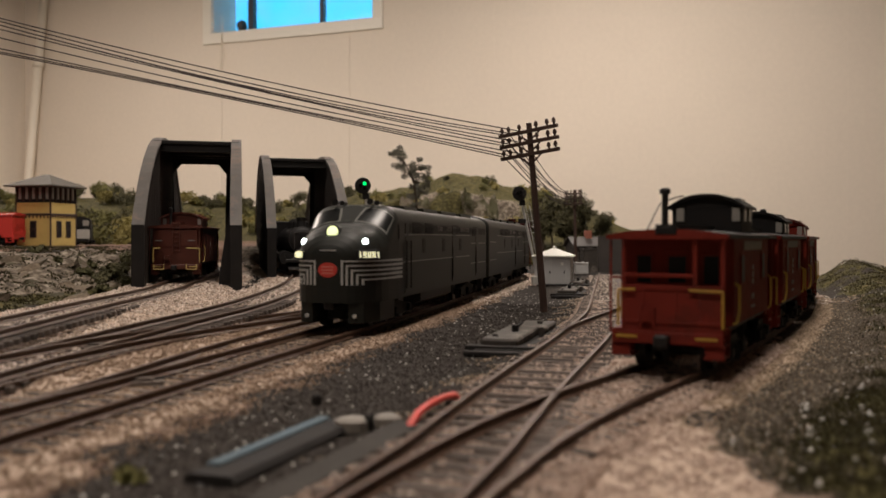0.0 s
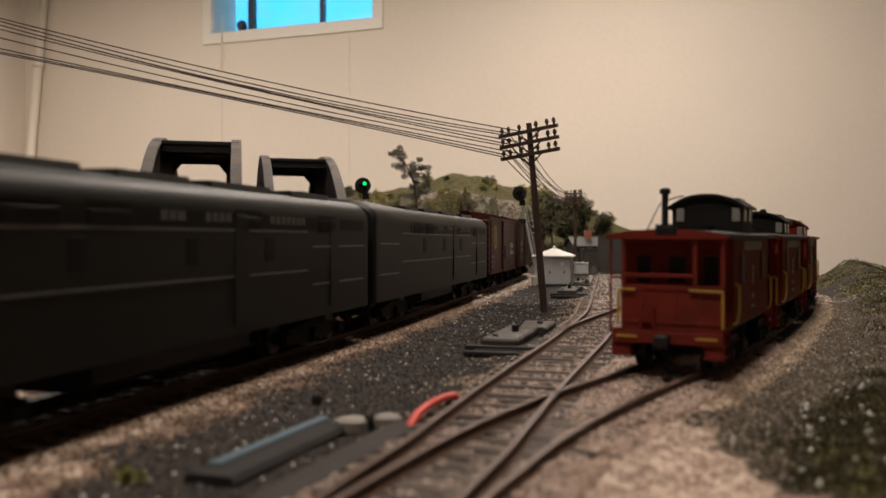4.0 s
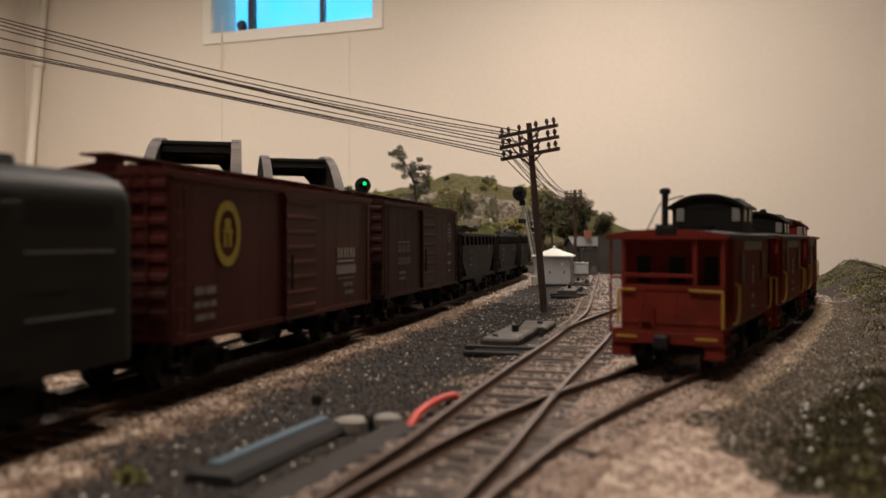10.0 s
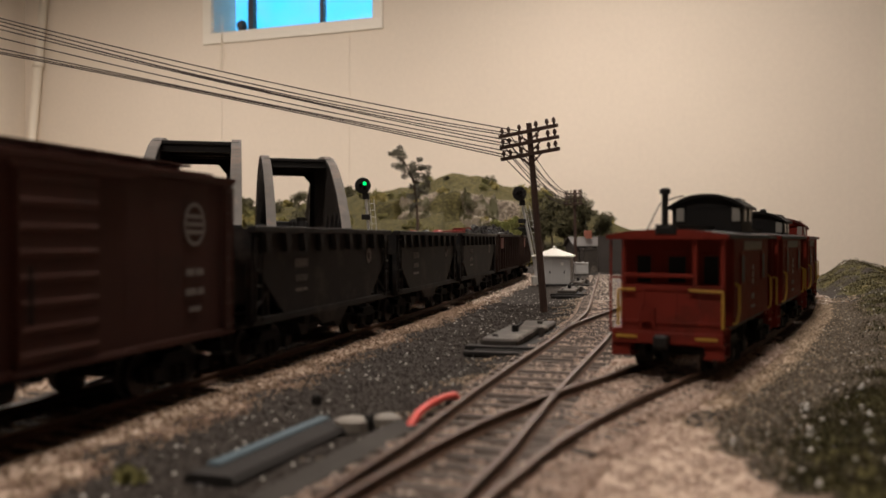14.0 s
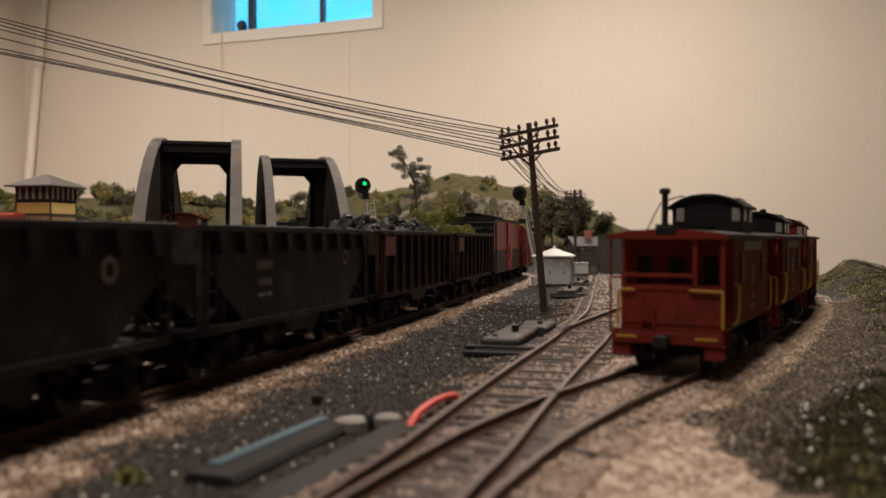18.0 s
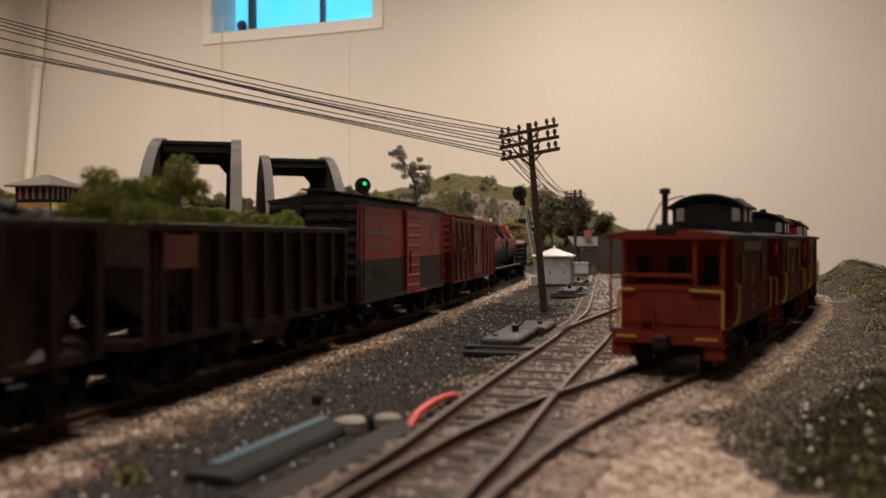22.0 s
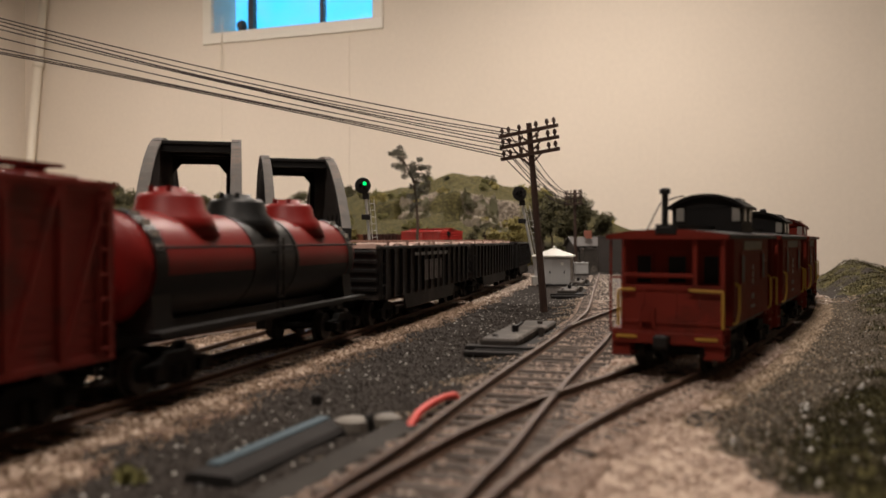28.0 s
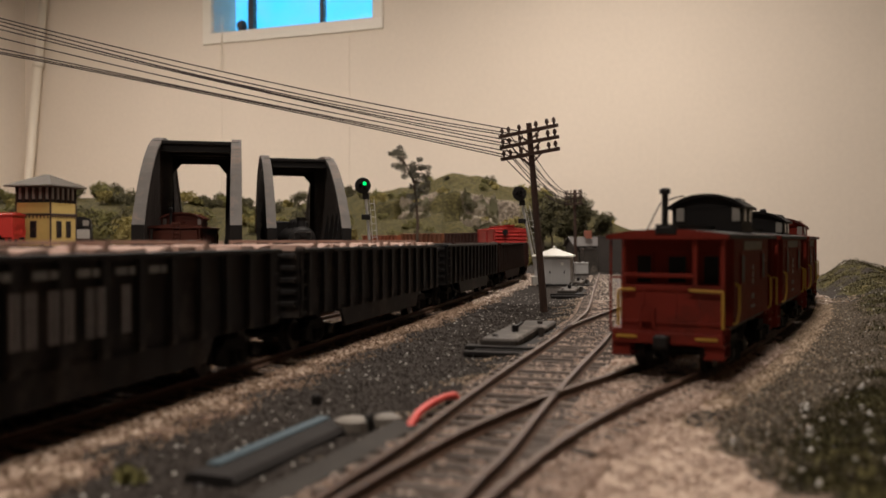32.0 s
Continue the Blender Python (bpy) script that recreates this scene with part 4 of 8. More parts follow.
    rod(bm, (L / 2 + 1.0, -6, z1 - 3), (L / 2 + 1.0, -6, z0), 0.4, 6)
    part("brake_wheel", bm, BLACK, car)
    underframe(car, L)
    for x in (-L / 2 + 21, L / 2 - 21):
        truck(car, x)
    for x in (-L / 2, L / 2):
        coupler(car, x)
    if logo:
        logo(car, L, w + 0.12)
    return car


def logo_oval(car, L, y):
    for s in (1, -1):
        bm = bmesh.new()
        x = s * L * 0.30
        ring(bm, x, s * (y + 0.1), 36.0, 6.6, 8.2, 1.9)
        for dx, z, hw, hh in ((0, 38.4, 1.5, 1.3), (-1.2, 34.6, 0.7, 2.0), (1.4, 34.2, 0.7, 1.6), (0, 36.6, 2.6, 0.45)):
            box(bm, x + dx - hw, x + dx + hw, *sorted((s * (y + 0.1), s * (y + 0.24))), z - hh, z + hh)
        part("herald", bm, mat("yellow_herald", (0.46, 0.35, 0.05), 0.6, var=0.2, bump=0.0), car, "yellow oval ring emblem")
        bars(car, s * L * 0.38, s * (y + 0.1), 22.5, [4.4, 4.8], 1.8, LETTERDIM)
        bars(car, s * L * 0.38, s * (y + 0.1), 19.2, [3.0, 3.0, 3.0], 1.4, LETTERDIM)
        bars(car, s * L * 0.38, s * (y + 0.1), 16.2, [5.2, 3.2], 1.4, LETTERDIM)
        bars(car, -s * L * 0.31, s * (y + 0.1), 30.0, [4.2, 4.2, 4.2], 3.4, LETTER, 1.8)
        bars(car, -s * L * 0.31, s * (y + 0.1), 27.2, [16.2], 0.5, LETTER)
        bars(car, -s * L * 0.31, s * (y + 0.1), 24.4, [3.0, 3.0, 3.0, 3.0, 3.0], 3.0, LETTER, 0.7)
        bars(car, -s * L * 0.31, s * (y + 0.1), 21.4, [16.2], 0.5, LETTERDIM)
        bars(car, -s * L * 0.32, s * (y + 0.1), 19.2, [5, 3.4], 1.4, LETTERDIM)
        bars(car, -s * L * 0.33, s * (y + 0.1), 16.4, [3, 5], 1.4, LETTERDIM)


def logo_round(car, L, y):
    for s in (1, -1):
        bars(car, s * L * 0.27, s * (y + 0.1), 33.4, [17.4], 0.5, LETTERDIM)
        bars(car, s * L * 0.27, s * (y + 0.1), 30.6, [4.2, 4.2, 4.2], 3.2, LETTERDIM, 2.4)
        bars(car, s * L * 0.27, s * (y + 0.1), 25.4, [3.4, 3.4, 3.4, 3.4], 3.0, LETTERDIM, 1.6)
        bars(car, s * L * 0.29, s * (y + 0.1), 20.6, [5, 4], 1.2, LETTERDIM)
        bars(car, s * L * 0.29, s * (y + 0.1), 18.2, [3, 3, 2], 1.2, LETTERDIM)
        bm = bmesh.new()
        ring(bm, -s * L * 0.36, s * (y + 0.1), 38.0, 4.6, 5.0, 0.8)
        for z in (36.2, 38.0, 39.8):
            box(bm, -s * L * 0.36 - 3.4, -s * L * 0.36 + 3.4, *sorted((s * (y + 0.1), s * (y + 0.24))), z - 0.5, z + 0.5)
        part("herald", bm, LETTERDIM, car, "pale round striped emblem")
        bars(car, -s * L * 0.36, s * (y + 0.1), 27, [3.4, 3.4], 1.6, LETTERDIM)
        bars(car, -s * L * 0.36, s * (y + 0.1), 22.5, [4.4, 3.0], 1.6, LETTERDIM)
        bars(car, -s * L * 0.36, s * (y + 0.1), 18.5, [5.0], 1.2, LETTERDIM)


def logo_script(car, L, y):
    for s in (1, -1):
        bars(car, s * L * 0.30, s * (y + 0.1), 37.0, [26], 1.3, LETTERDIM)
        bm = bmesh.new()
        ring(bm, s * L * 0.41, s * (y + 0.1), 39.5, 2.4, 3.0, 0.8)
        part("herald", bm, LETTERDIM, car, "pale script flourish")
        bars(car, s * L * 0.28, s * (y + 0.1), 32.0, [6, 9, 5], 1.4, LETTERDIM)
        bm = bmesh.new()
        ring(bm, -s * L * 0.34, s * (y + 0.1), 36.5, 4.2, 4.4, 0.7)
        for z in (34.8, 36.5, 38.2):
            box(bm, -s * L * 0.34 - 3.0, -s * L * 0.34 + 3.0, *sorted((s * (y + 0.1), s * (y + 0.24))), z - 0.4, z + 0.4)
        part("herald", bm, LETTERDIM, car, "pale round striped emblem")
        bars(car, s * L * 0.30, s * (y + 0.22), 22, [5, 5, 5], 2.2, DKGREY)


def logo_braced(car, L, y):
    for s in (1, -1):
        bars(car, s * L * 0.27, s * (y + 1.0), 29.0, [3.0, 3.0, 3.0], 2.6, LETTERDIM)
        bars(car, s * L * 0.27, s * (y + 1.0), 24.5, [2.4, 2.4, 2.4], 2.2, LETTERDIM)


def rubble(bm, x0, x1, y, z0, rise, n, size, seed, peaks=2):
    """A heap of angular lumps."""
    rng = random.Random(seed)
    for i in range(n):
        u, v = rng.random(), rng.uniform(-1, 1)
        top = rise * (0.45 + 0.55 * abs(math.sin(u * math.pi * peaks))) * (1 - 0.75 * v * v)
        c = Vector((x0 + (x1 - x0) * u, v * y, z0 + top * rng.uniform(0.5, 1.0)))
        r = size * rng.uniform(0.5, 1.2)
        m = Matrix.Translation(c) @ Euler((rng.random() * 6, rng.random() * 6, rng.random() * 6)).to_matrix().to_4x4() @ Matrix.Diagonal((r, r * rng.uniform(0.4, 0.9), r * rng.uniform(0.3, 0.7), 1))
        bmesh.ops.create_icosphere(bm, subdivisions=1, radius=1.0, matrix=m)


def hopper(label, L, paint, ribbed=False, load=None, top=37.6, name="hopper_car", patch=None):
    """An open twin hopper with slope sheets, side stakes and discharge bays."""
    car = thing(name, label, "freight car", group="freight train")
    w, z0 = 16.0, 13.5
    e = L / 2
    for s in (-1, 1):
        a, b = sorted((s * (w - 0.8), s * w))
        bm = bmesh.new()
        prism(bm, [(-e + 1, top), (e - 1, top), (e - 1, top - 9), (e - 22, z0 - 0.5), (16, z0 - 1.0), (9, z0 - 6), (-9, z0 - 6), (-16, z0 - 1.0), (-e + 22, z0 - 0.5), (-e + 1, top - 9)], a, b, "y")
        part("side_sheet", bm, paint, car)
        bm = bmesh.new()
        a, b = sorted((s * w, s * (w + 1.6)))
        box(bm, -e + 0.4, e - 0.4, *sorted((s * (w - 1.2), s * (w + 1.5))), top - 1.2, top + 0.6, 0.2)
        part("top_chord", bm, paint, car)
        bm = bmesh.new()
        if ribbed:
            box(bm, -0.9, 0.9, a, b, z0 - 0.5, top - 1)
            places = [(-e + 4 + (L - 8) * i / 9, 0, 0) for i in range(10)]
        else:
            # offset side: smooth sheet with short gusset stakes under the chord
            prism(bm, [(-2.0, top - 1.2), (2.0, top - 1.2), (0.7, top - 6.5), (-0.7, top - 6.5)], a, b, "y")
            places = [(-e + 8 + (L - 16) * i / 8, 0, 0) for i in range(9)]
        repeat("side_stake", finish(bm, "side_stake", paint), car, places)
        bm = bmesh.new()
        box(bm, -e + 1, e - 1, *sorted((s * (w - 2.4), s * (w + 0.5))), z0 - 2.2, z0 - 0.2, 0.2)
        part("side_sill", bm, paint, car)
        # end posts and braces seen under the slope sheets
        for q in (-1, 1):
            bm = bmesh.new()
            x = q * (e - 1.5)
            box(bm, x - 0.8, x + 0.8, *sorted((s * (w - 1.6), s * w)), z0 - 2, top)
            xa = q * (e - 12)
            rod(bm, (xa, s * (w - 1.0), z0), (xa, s * (w - 1.0), top - 12), 0.7, 6)
            rod(bm, (x, s * (w - 1.0), z0), (q * (e - 15), s * (w - 1.0), top - 16), 0.6, 6)
            part("end_post", bm, paint, car)
            ladder(car, q * (e - 4), s * (w + 0.6), z0, top - 3, paint, 4.0, 6)
    for q in (-1, 1):
        bm = bmesh.new()
        prism(bm, [(q * (e - 1), top - 8.4), (q * (e - 1), top - 9.4), (q * 9, z0 - 4), (q * 9, z0 - 3)], -w + 0.8, w - 0.8, "y")
        prism(bm, [(q * (e - 1.6), top - 9), (q * (e - 0.8), top - 9), (q * (e - 0.8), top), (q * (e - 1.6), top)], -w + 0.8, w - 0.8, "y")
        part("slope_sheet", bm, paint, car)
        bm = bmesh.new()
        prism(bm, [(q * 22, z0 - 2), (q * 8, z0 - 2), (q * 13, z0 - 9), (q * 17, z0 - 9)], -12, 12, "y")
        part("discharge_bay", bm, paint, car)
        bm = bmesh.new()
        box(bm, *sorted((q * (e - 14), q * (e + 0.5))), -13, 13, z0 - 3, z0 - 1.2)
        part("end_platform", bm, paint, car)
    bm = bmesh.new()
    prism(bm, [(-8, z0 - 4), (0, z0 + 5), (8, z0 - 4)], -w + 0.8, w - 0.8, "y")
    part("centre_ridge", bm, paint, car)
    underframe(car, L, 9.0)
    for x in (-e + 17, e - 17):
        truck(car, x)
    for x in (-e, e):
        coupler(car, x)
    if load == "coal":
        bm = bmesh.new()
        rubble(bm, -e + 5, e - 5, w - 2, top - 5, 11.5, 300, 3.9, 5, 3)
        box(bm, -e + 2, e - 2, -w + 1, w - 1, top - 9, top - 4)
        part("coal_load", bm, COAL, car, "heaped black coal")
    elif load == "green":
        rng = random.Random(9)
        cents = []
        for cx, r in ((e - 12, 9), (e - 20, 12.5), (e - 28, 9), (e - 37, 6), (14, 5.5), (5, 6.0), (-4, 6.0), (-13, 6.5), (-22, 6.0), (-30, 5.0), (-38, 7.0), (-46, 5.0)):
            for _ in range(13):
                cents.append((cx + rng.uniform(-0.9, 0.9) * r, rng.uniform(-9, 9), top - 2 + r * rng.uniform(0.0, 1.3 if r > 8 else 0.95), r * rng.uniform(0.32, 0.5)))
        leafy("foliage_load", car, *leaf_cloud(cents, 34000, 0.55, rng, 0.9), GREENLOAD, "green foam foliage clumps")
        bm = bmesh.new()
        box(bm, -e + 2, e - 2, -w + 1, w - 1, top - 9, top - 4)
        part("load_bed", bm, GREENLOAD, car, "green load bed")
    else:
        bm = bmesh.new()
        prism(bm, [(-e + 2, top - 9), (-e + 2, top - 6.5), (e - 2, top - 6.5), (e - 2, top - 9)], -w + 1, w - 1, "y")
        part("inner_floor", bm, COAL, car)
    if not ribbed:
        for s in (1, -1):
            bars(car, s * L * 0.22, s * (w + 0.1), 27.5, [2.6, 2.6, 2.6], 2.6, LETTERDIM)
            bars(car, s * L * 0.22, s * (w + 0.1), 23.0, [2.2, 2.2, 2.2], 2.0, LETTERDIM)
            bars(car, s * L * 0.22, s * (w + 0.1), 19.5, [5, 3], 1.0, LETTERDIM)
            bm = bmesh.new()
            ring(bm, -s * L * 0.30, s * (w + 0.1), 28.5, 2.6, 2.8, 1.2)
            part("herald", bm, LETTERDIM, car, "pale round emblem")
    if patch:
        bm = bmesh.new()
        box(bm, L / 2 - 17, L / 2 - 3.4, w + 1.7, w + 2.0, top - 9.5, top - 2.0)
        part("patch", bm, patch, car, "orange-red painted patch")
    return car


def tank_car(label, L, name="tank_car"):
    car = thing(name, label, "freight car", group="freight train")
    r, zc, e = 13.2, 28.2, L / 2 - 6
    def tube(x0, x1, rad, a0=0.0, a1=360.0, seg=48):
        bm = bmesh.new()
        rows = []
        for x in (x0, x1):
            rows.append([(x, rad * math.cos(radians(a0 + (a1 - a0) * i / seg)), zc + rad * math.sin(radians(a0 + (a1 - a0) * i / seg))) for i in range(seg + (a1 - a0 < 360))])
        loft(bm, rows, closed=a1 - a0 >= 360, caps=False)
        return bm

    for x0, x1, m in ((14, e - 4, TANKRED), (-14, 14, TANKBLACK), (-e + 4, -14, TANKRED)):
        part("tank_section", tube(x0, x1, r), m, car, "black middle band" if m is TANKBLACK else "red tank shell", smooth=True)
    # Black lower half: weathering, with the unlit underside's shade put into the colour.
    part("lower_jacket", tube(-e + 9, e - 9, r + 0.12, 188.0, 352.0), TANKBLACK, car, "black lower half of the tank, weathering with shade painted in", smooth=True)
    for s in (-1, 1):
        prof = [(s * (e - 4), r), (s * (e - 1.5), r * 0.97), (s * (e + 0.5), r * 0.86), (s * (e + 1.8), r * 0.62), (s * (e + 2.3), r * 0.3), (s * (e + 2.4), 0.4)]
        bm = bmesh.new()
        lathe(bm, prof, 32, "x", (0, 0, zc))
        part("tank_end", bm, TANKRED, car, "red domed tank end", smooth=True)
        part("end_band", tube(s * (e - 9), s * (e - 4), r + 0.35), TANKBLACK, car, "black band with pale marks", smooth=True)
        bm = bmesh.new()
        for k in range(4):
            a = math.radians(20 + 14 * k)
            for q in (1, -1):
                p = Vector((s * (e - 6.5), q * math.cos(a) * (r + 0.5), zc + math.sin(a) * (r + 0.5)))
                box(bm, p.x - 1.2, p.x + 1.2, p.y - 0.5, p.y + 0.5, p.z - 0.7, p.z + 0.7)
        part("lettering", bm, LETTER, car, "pale lettering bars")
    for x, m in ((36, TANKRED), (0, TANKBLACK), (-36, TANKRED)):
        bm = bmesh.new()
        lathe(bm, [(zc + r - 6, 12.5), (zc + r - 1.0, 10.6), (zc + r + 0.8, 8.8), (zc + r + 3.6, 8.2), (zc + r + 4.8, 7.2), (zc + r + 5.2, 4.4), (zc + r + 6.3, 4.0), (zc + r + 6.4, 0.5)], 32, "z", (x, 0, 0))
        dome = part("dome", bm, m, car, "tank dome with hatch", smooth=True)
        bm = bmesh.new()
        for q in (-1, 1):
            rod(bm, (x + 4.5, q * 2.5, zc + r + 4), (x + 4.5, q * 2.5, zc + r + 6.6), 0.7, 8)
        part("safety_valve", bm, m, dome)
    for y in (-r - 0.8, r + 0.8):
        bm = bmesh.new()
        rod(bm, (-e + 3, y, zc + 4.5), (e - 3, y, zc + 4.5), 0.35, 6)
        part("handrail", bm, BLACK, car)
        bm = bmesh.new()
        box(bm, -6, 6, *sorted((y, y * 1.16)), zc + 2.5, zc + 3.2)
        part("dome_platform", bm, BLACK, car)
        bm = bmesh.new()
        box(bm, -e, e, *sorted((y * 1.0, y * 1.22)), 13.2, 14.4)
        part("running_board", bm, BLACK, car)
        ladder(car, 0, y, 14, 34, BLACK, 4, 6)
    for x in (-14, 14):
        bm = bmesh.new()
        lathe(bm, [(x - 0.9, r + 0.3), (x + 0.9, r + 0.3)], 32, "x", (0, 0, zc))
        part("strap", bm, TANKBLACK, car)
    bm = bmesh.new()
    box(bm, -L / 2 + 1, L / 2 - 1, -5, 5, 10, 15)
    for x in (-e + 8, e - 8):
        prism(bm, [(-13, 13), (13, 13), (12, 22), (6, 18), (-6, 18), (-12, 22)], x - 4, x + 4)
    part("frame", bm, BLACK, car)
    for x in (-L / 2 + 19, L / 2 - 19):
        truck(car, x)
    for x in (-L / 2, L / 2):
        coupler(car, x)
    return car


def gondola(label, L, paint, letters=False, load=True, name="gondola"):
    car = thing(name, label, "freight car", group="freight train")
    w, z0, top, e = 16.4, 12.5, 31.0, L / 2
    for s in (-1, 1):
        bm = bmesh.new()
        box(bm, -e + 1, e - 1, *sorted((s * (w - 0.9), s * w)), z0 - 1, top)
        prism(bm, [(-e * 0.58, z0 - 1), (e * 0.58, z0 - 1), (e * 0.53, z0 - 7.6), (-e * 0.53, z0 - 7.6)], *sorted((s * (w - 0.9), s * w)), "y")
        part("side_sheet", bm, paint, car)
        bm = bmesh.new()
        box(bm, -e + 0.6, e - 0.6, *sorted((s * (w - 1.4), s * (w + 1.3))), top - 0.4, top + 0.9, 0.2)
        part("top_rail", bm, paint, car)
        bm = bmesh.new()
        n = 14
        prism(bm, [(-1.1, z0 - 1.2), (1.1, z0 - 1.2), (1.1, top - 0.4), (-1.1, top - 0.4)], *sorted((s * w, s * (w + 1.2))), "y")
        repeat("side_stake", finish(bm, "side_stake", paint), car, [(-e + 7 + (L - 14) * i / (n - 1), 0, 0) for i in range(n)])
        ladder(car, e - 3.5, s * (w + 0.7), z0, top - 2, paint, 4.0, 5)
        ladder(car, -e + 3.5, s * (w + 0.7), z0, top - 2, paint, 4.0, 5)
        if letters:
            for i, wd in enumerate((6.6, 6.8, 5.6, 2.4)):
                x = s * (L * 0.03 - 3.0 - (i - 1.5) * 9.6)
                bars(car, x, s * (w + 1.25), 20.6, [wd * 0.36, wd * 0.36] if wd > 3 else [wd], 9.6, LETTERDIM, wd * 0.22, "large pale lettering bars")
            for i in range(6):
                bars(car, s * (34 - 11.5 * i), s * (w + 1.25), 28.2, [3.6, 1.8], 1.5, STRIPEDIM, 0.8, "small pale lettering bars")
    for s in (-1, 1):
        bm = bmesh.new()
        box(bm, *sorted((s * (e - 1.8), s * (e - 1))), -w, w, z0, top)
        panel = part("end_panel", bm, paint, car)
        for i in range(5):
            bm = bmesh.new()
            z = z0 + 2.5 + i * 3.6
            box(bm, *sorted((s * (e - 1), s * (e + 0.1))), -w + 1, w - 1, z - 0.8, z + 0.8, 0.3)
            part("end_rib", bm, paint, panel)
    bm = bmesh.new()
    box(bm, -e + 1, e - 1, -w, w, z0 - 1.5, z0)
    part("deck", bm, paint, car)
    if load:
        bm = bmesh.new()
        box(bm, -e + 3, e - 3, -w + 1.2, w - 1.2, z0, top - 0.6)
        n = 17
        for i in range(n):
            x = -e + 6 + (L - 12) * i / (n - 1)
            prism(bm, [(x - 4.6, top - 1.2), (x + 4.6, top - 1.2), (x + 3.6, top + 1.3 + 0.5 * math.sin(i * 2.1)), (x - 3.4, top + 1.6 + 0.4 * math.cos(i * 1.3))], -w + 1.6, w - 1.6, "y")
        part("stone_load", bm, PINKLOAD, car, "pinkish pale stone load")
        bm = bmesh.new()
        for i in (3, 7, 8, 12, 15):
            x = -e + 8 + (L - 16) * i / 16
            for s in (-1, 1):
                box(bm, x - 0.6, x + 0.6, *sorted((s * (w - 2.2), s * (w - 1.2))), top, top + 3.2)
            box(bm, x - 0.5, x + 0.5, -w + 1.6, w - 1.6, top + 2.4, top + 3.2)
        part("load_brace", bm, PINKLOAD, car)
    underframe(car, L, 9.0)
    for x in (-e + 21, e - 21):
        truck(car, x)
    for x in (-e, e):
        coupler(car, x)
    return car


# ---- diesel locomotive ----
PALEFRAME = mat("worn_grey_window_frame", (0.13, 0.13, 0.118), 0.55, var=0.15, spec=0.3)
DARKPANEL = mat("black_panel_paint", (0.010, 0.010, 0.0095), 0.6, var=0.2, spec=0.2)
LOCO_SECTIONS = [  # x, half width, wall top, crown
    (-119.0, 17.0, 39.5, 46.8), (-117.5, 17.8, 40.5, 47.9), (-116, 18.0, 41.0, 48.3), (60, 18.0, 41.0, 48.6), (80, 18.0, 41.0, 49.0), (85, 18.0, 40.5, 48.9),
    (87.5, 17.9, 39.5, 48.0), (97.5, 17.5, 31.0, 41.2), (100.5, 17.2, 29.3, 40.7), (104, 16.7, 28.5, 40.3), (108, 15.6, 28.0, 39.3), (111.5, 14.1, 27.5, 37.9),
    (114.2, 12.2, 27.2, 36.2), (116.2, 9.9, 27.0, 34.3), (117.6, 7.2, 27.0, 32.4), (118.4, 4.4, 27.0, 30.4), (118.7, 1.5, 27.0, 28.4)]
LOCO_BOTTOM = 10.5


BOOSTER_SECTIONS = LOCO_SECTIONS[:4] + [(116, 18.0, 42.0, 50.2), (117.5, 17.8, 41.5, 49.8), (119.0, 17.0, 40.5, 48.6)]
SHELL = [LOCO_SECTIONS]


def loco_point(x, v, off=0.0):
    """A place on the shell's camera-side half: v 0 at the sill, 0.5 at the wall's top, 1 on the crown."""
    xs = [s[0] for s in SHELL[0]]
    w, zs, zt = (float(np.interp(x, xs, [s[i] for s in SHELL[0]])) for i in (1, 2, 3))
    if v <= 0.5:
        return Vector((x, w + off, LOCO_BOTTOM + (zs - LOCO_BOTTOM) * v / 0.5))
    th = (v - 0.5) / 0.5 * math.pi / 2
    y, z = w * math.cos(th) ** float(np.interp(x, [86, 97], [0.50, 0.80])), zs + (zt - zs) * math.sin(th) ** 0.85
    return Vector((x, y + off * math.cos(th), z + off * math.sin(th)))


def loco_v(x, z):
    zs = float(np.interp(x, [s[0] for s in SHELL[0]], [s[2] for s in SHELL[0]]))
    return 0.5 * (z - LOCO_BOTTOM) / (zs - LOCO_BOTTOM)


def shell_patch(bm, path, half, side, off=0.25, thick=0.2):
    """A narrow strip laid on the shell along a path of (x, v) pairs; half is its half width in v or x."""
    rings = []
    for i, (x, v) in enumerate(path):
        a, b = path[max(i - 1, 0)], path[min(i + 1, len(path) - 1)]
        along_x = abs(b[0] - a[0]) / 25.0 >= abs(b[1] - a[1])
        if along_x:
            p, q = loco_point(x, v - half, off), loco_point(x, v + half, off)
            p2, q2 = loco_point(x, v - half, off - thick), loco_point(x, v + half, off - thick)
        else:
            dx = half * 30
            p, q = loco_point(x - dx, v, off), loco_point(x + dx, v, off)
            p2, q2 = loco_point(x - dx, v, off - thick), loco_point(x + dx, v, off - thick)
        ring_ = [p, q, q2, p2]
        rings.append([Vector((c.x, c.y * side, c.z)) for c in ring_])
    loft(bm, rings)


def shell_area(bm, x0, x1, v0, v1, side, off=0.2, nx=6, nv=6):
    """A plate that follows the shell."""
    grid = [[loco_point(x0 + (x1 - x0) * i / nx, v0 + (v1 - v0) * j / nv, off) for j in range(nv + 1)] for i in range(nx + 1)]
    vs = [[bm.verts.new((p.x, p.y * side, p.z)) for p in row] for row in grid]
    for i in range(nx):
        for j in range(nv):
            bm.faces.new((vs[i][j], vs[i + 1][j], vs[i + 1][j + 1], vs[i][j + 1]))


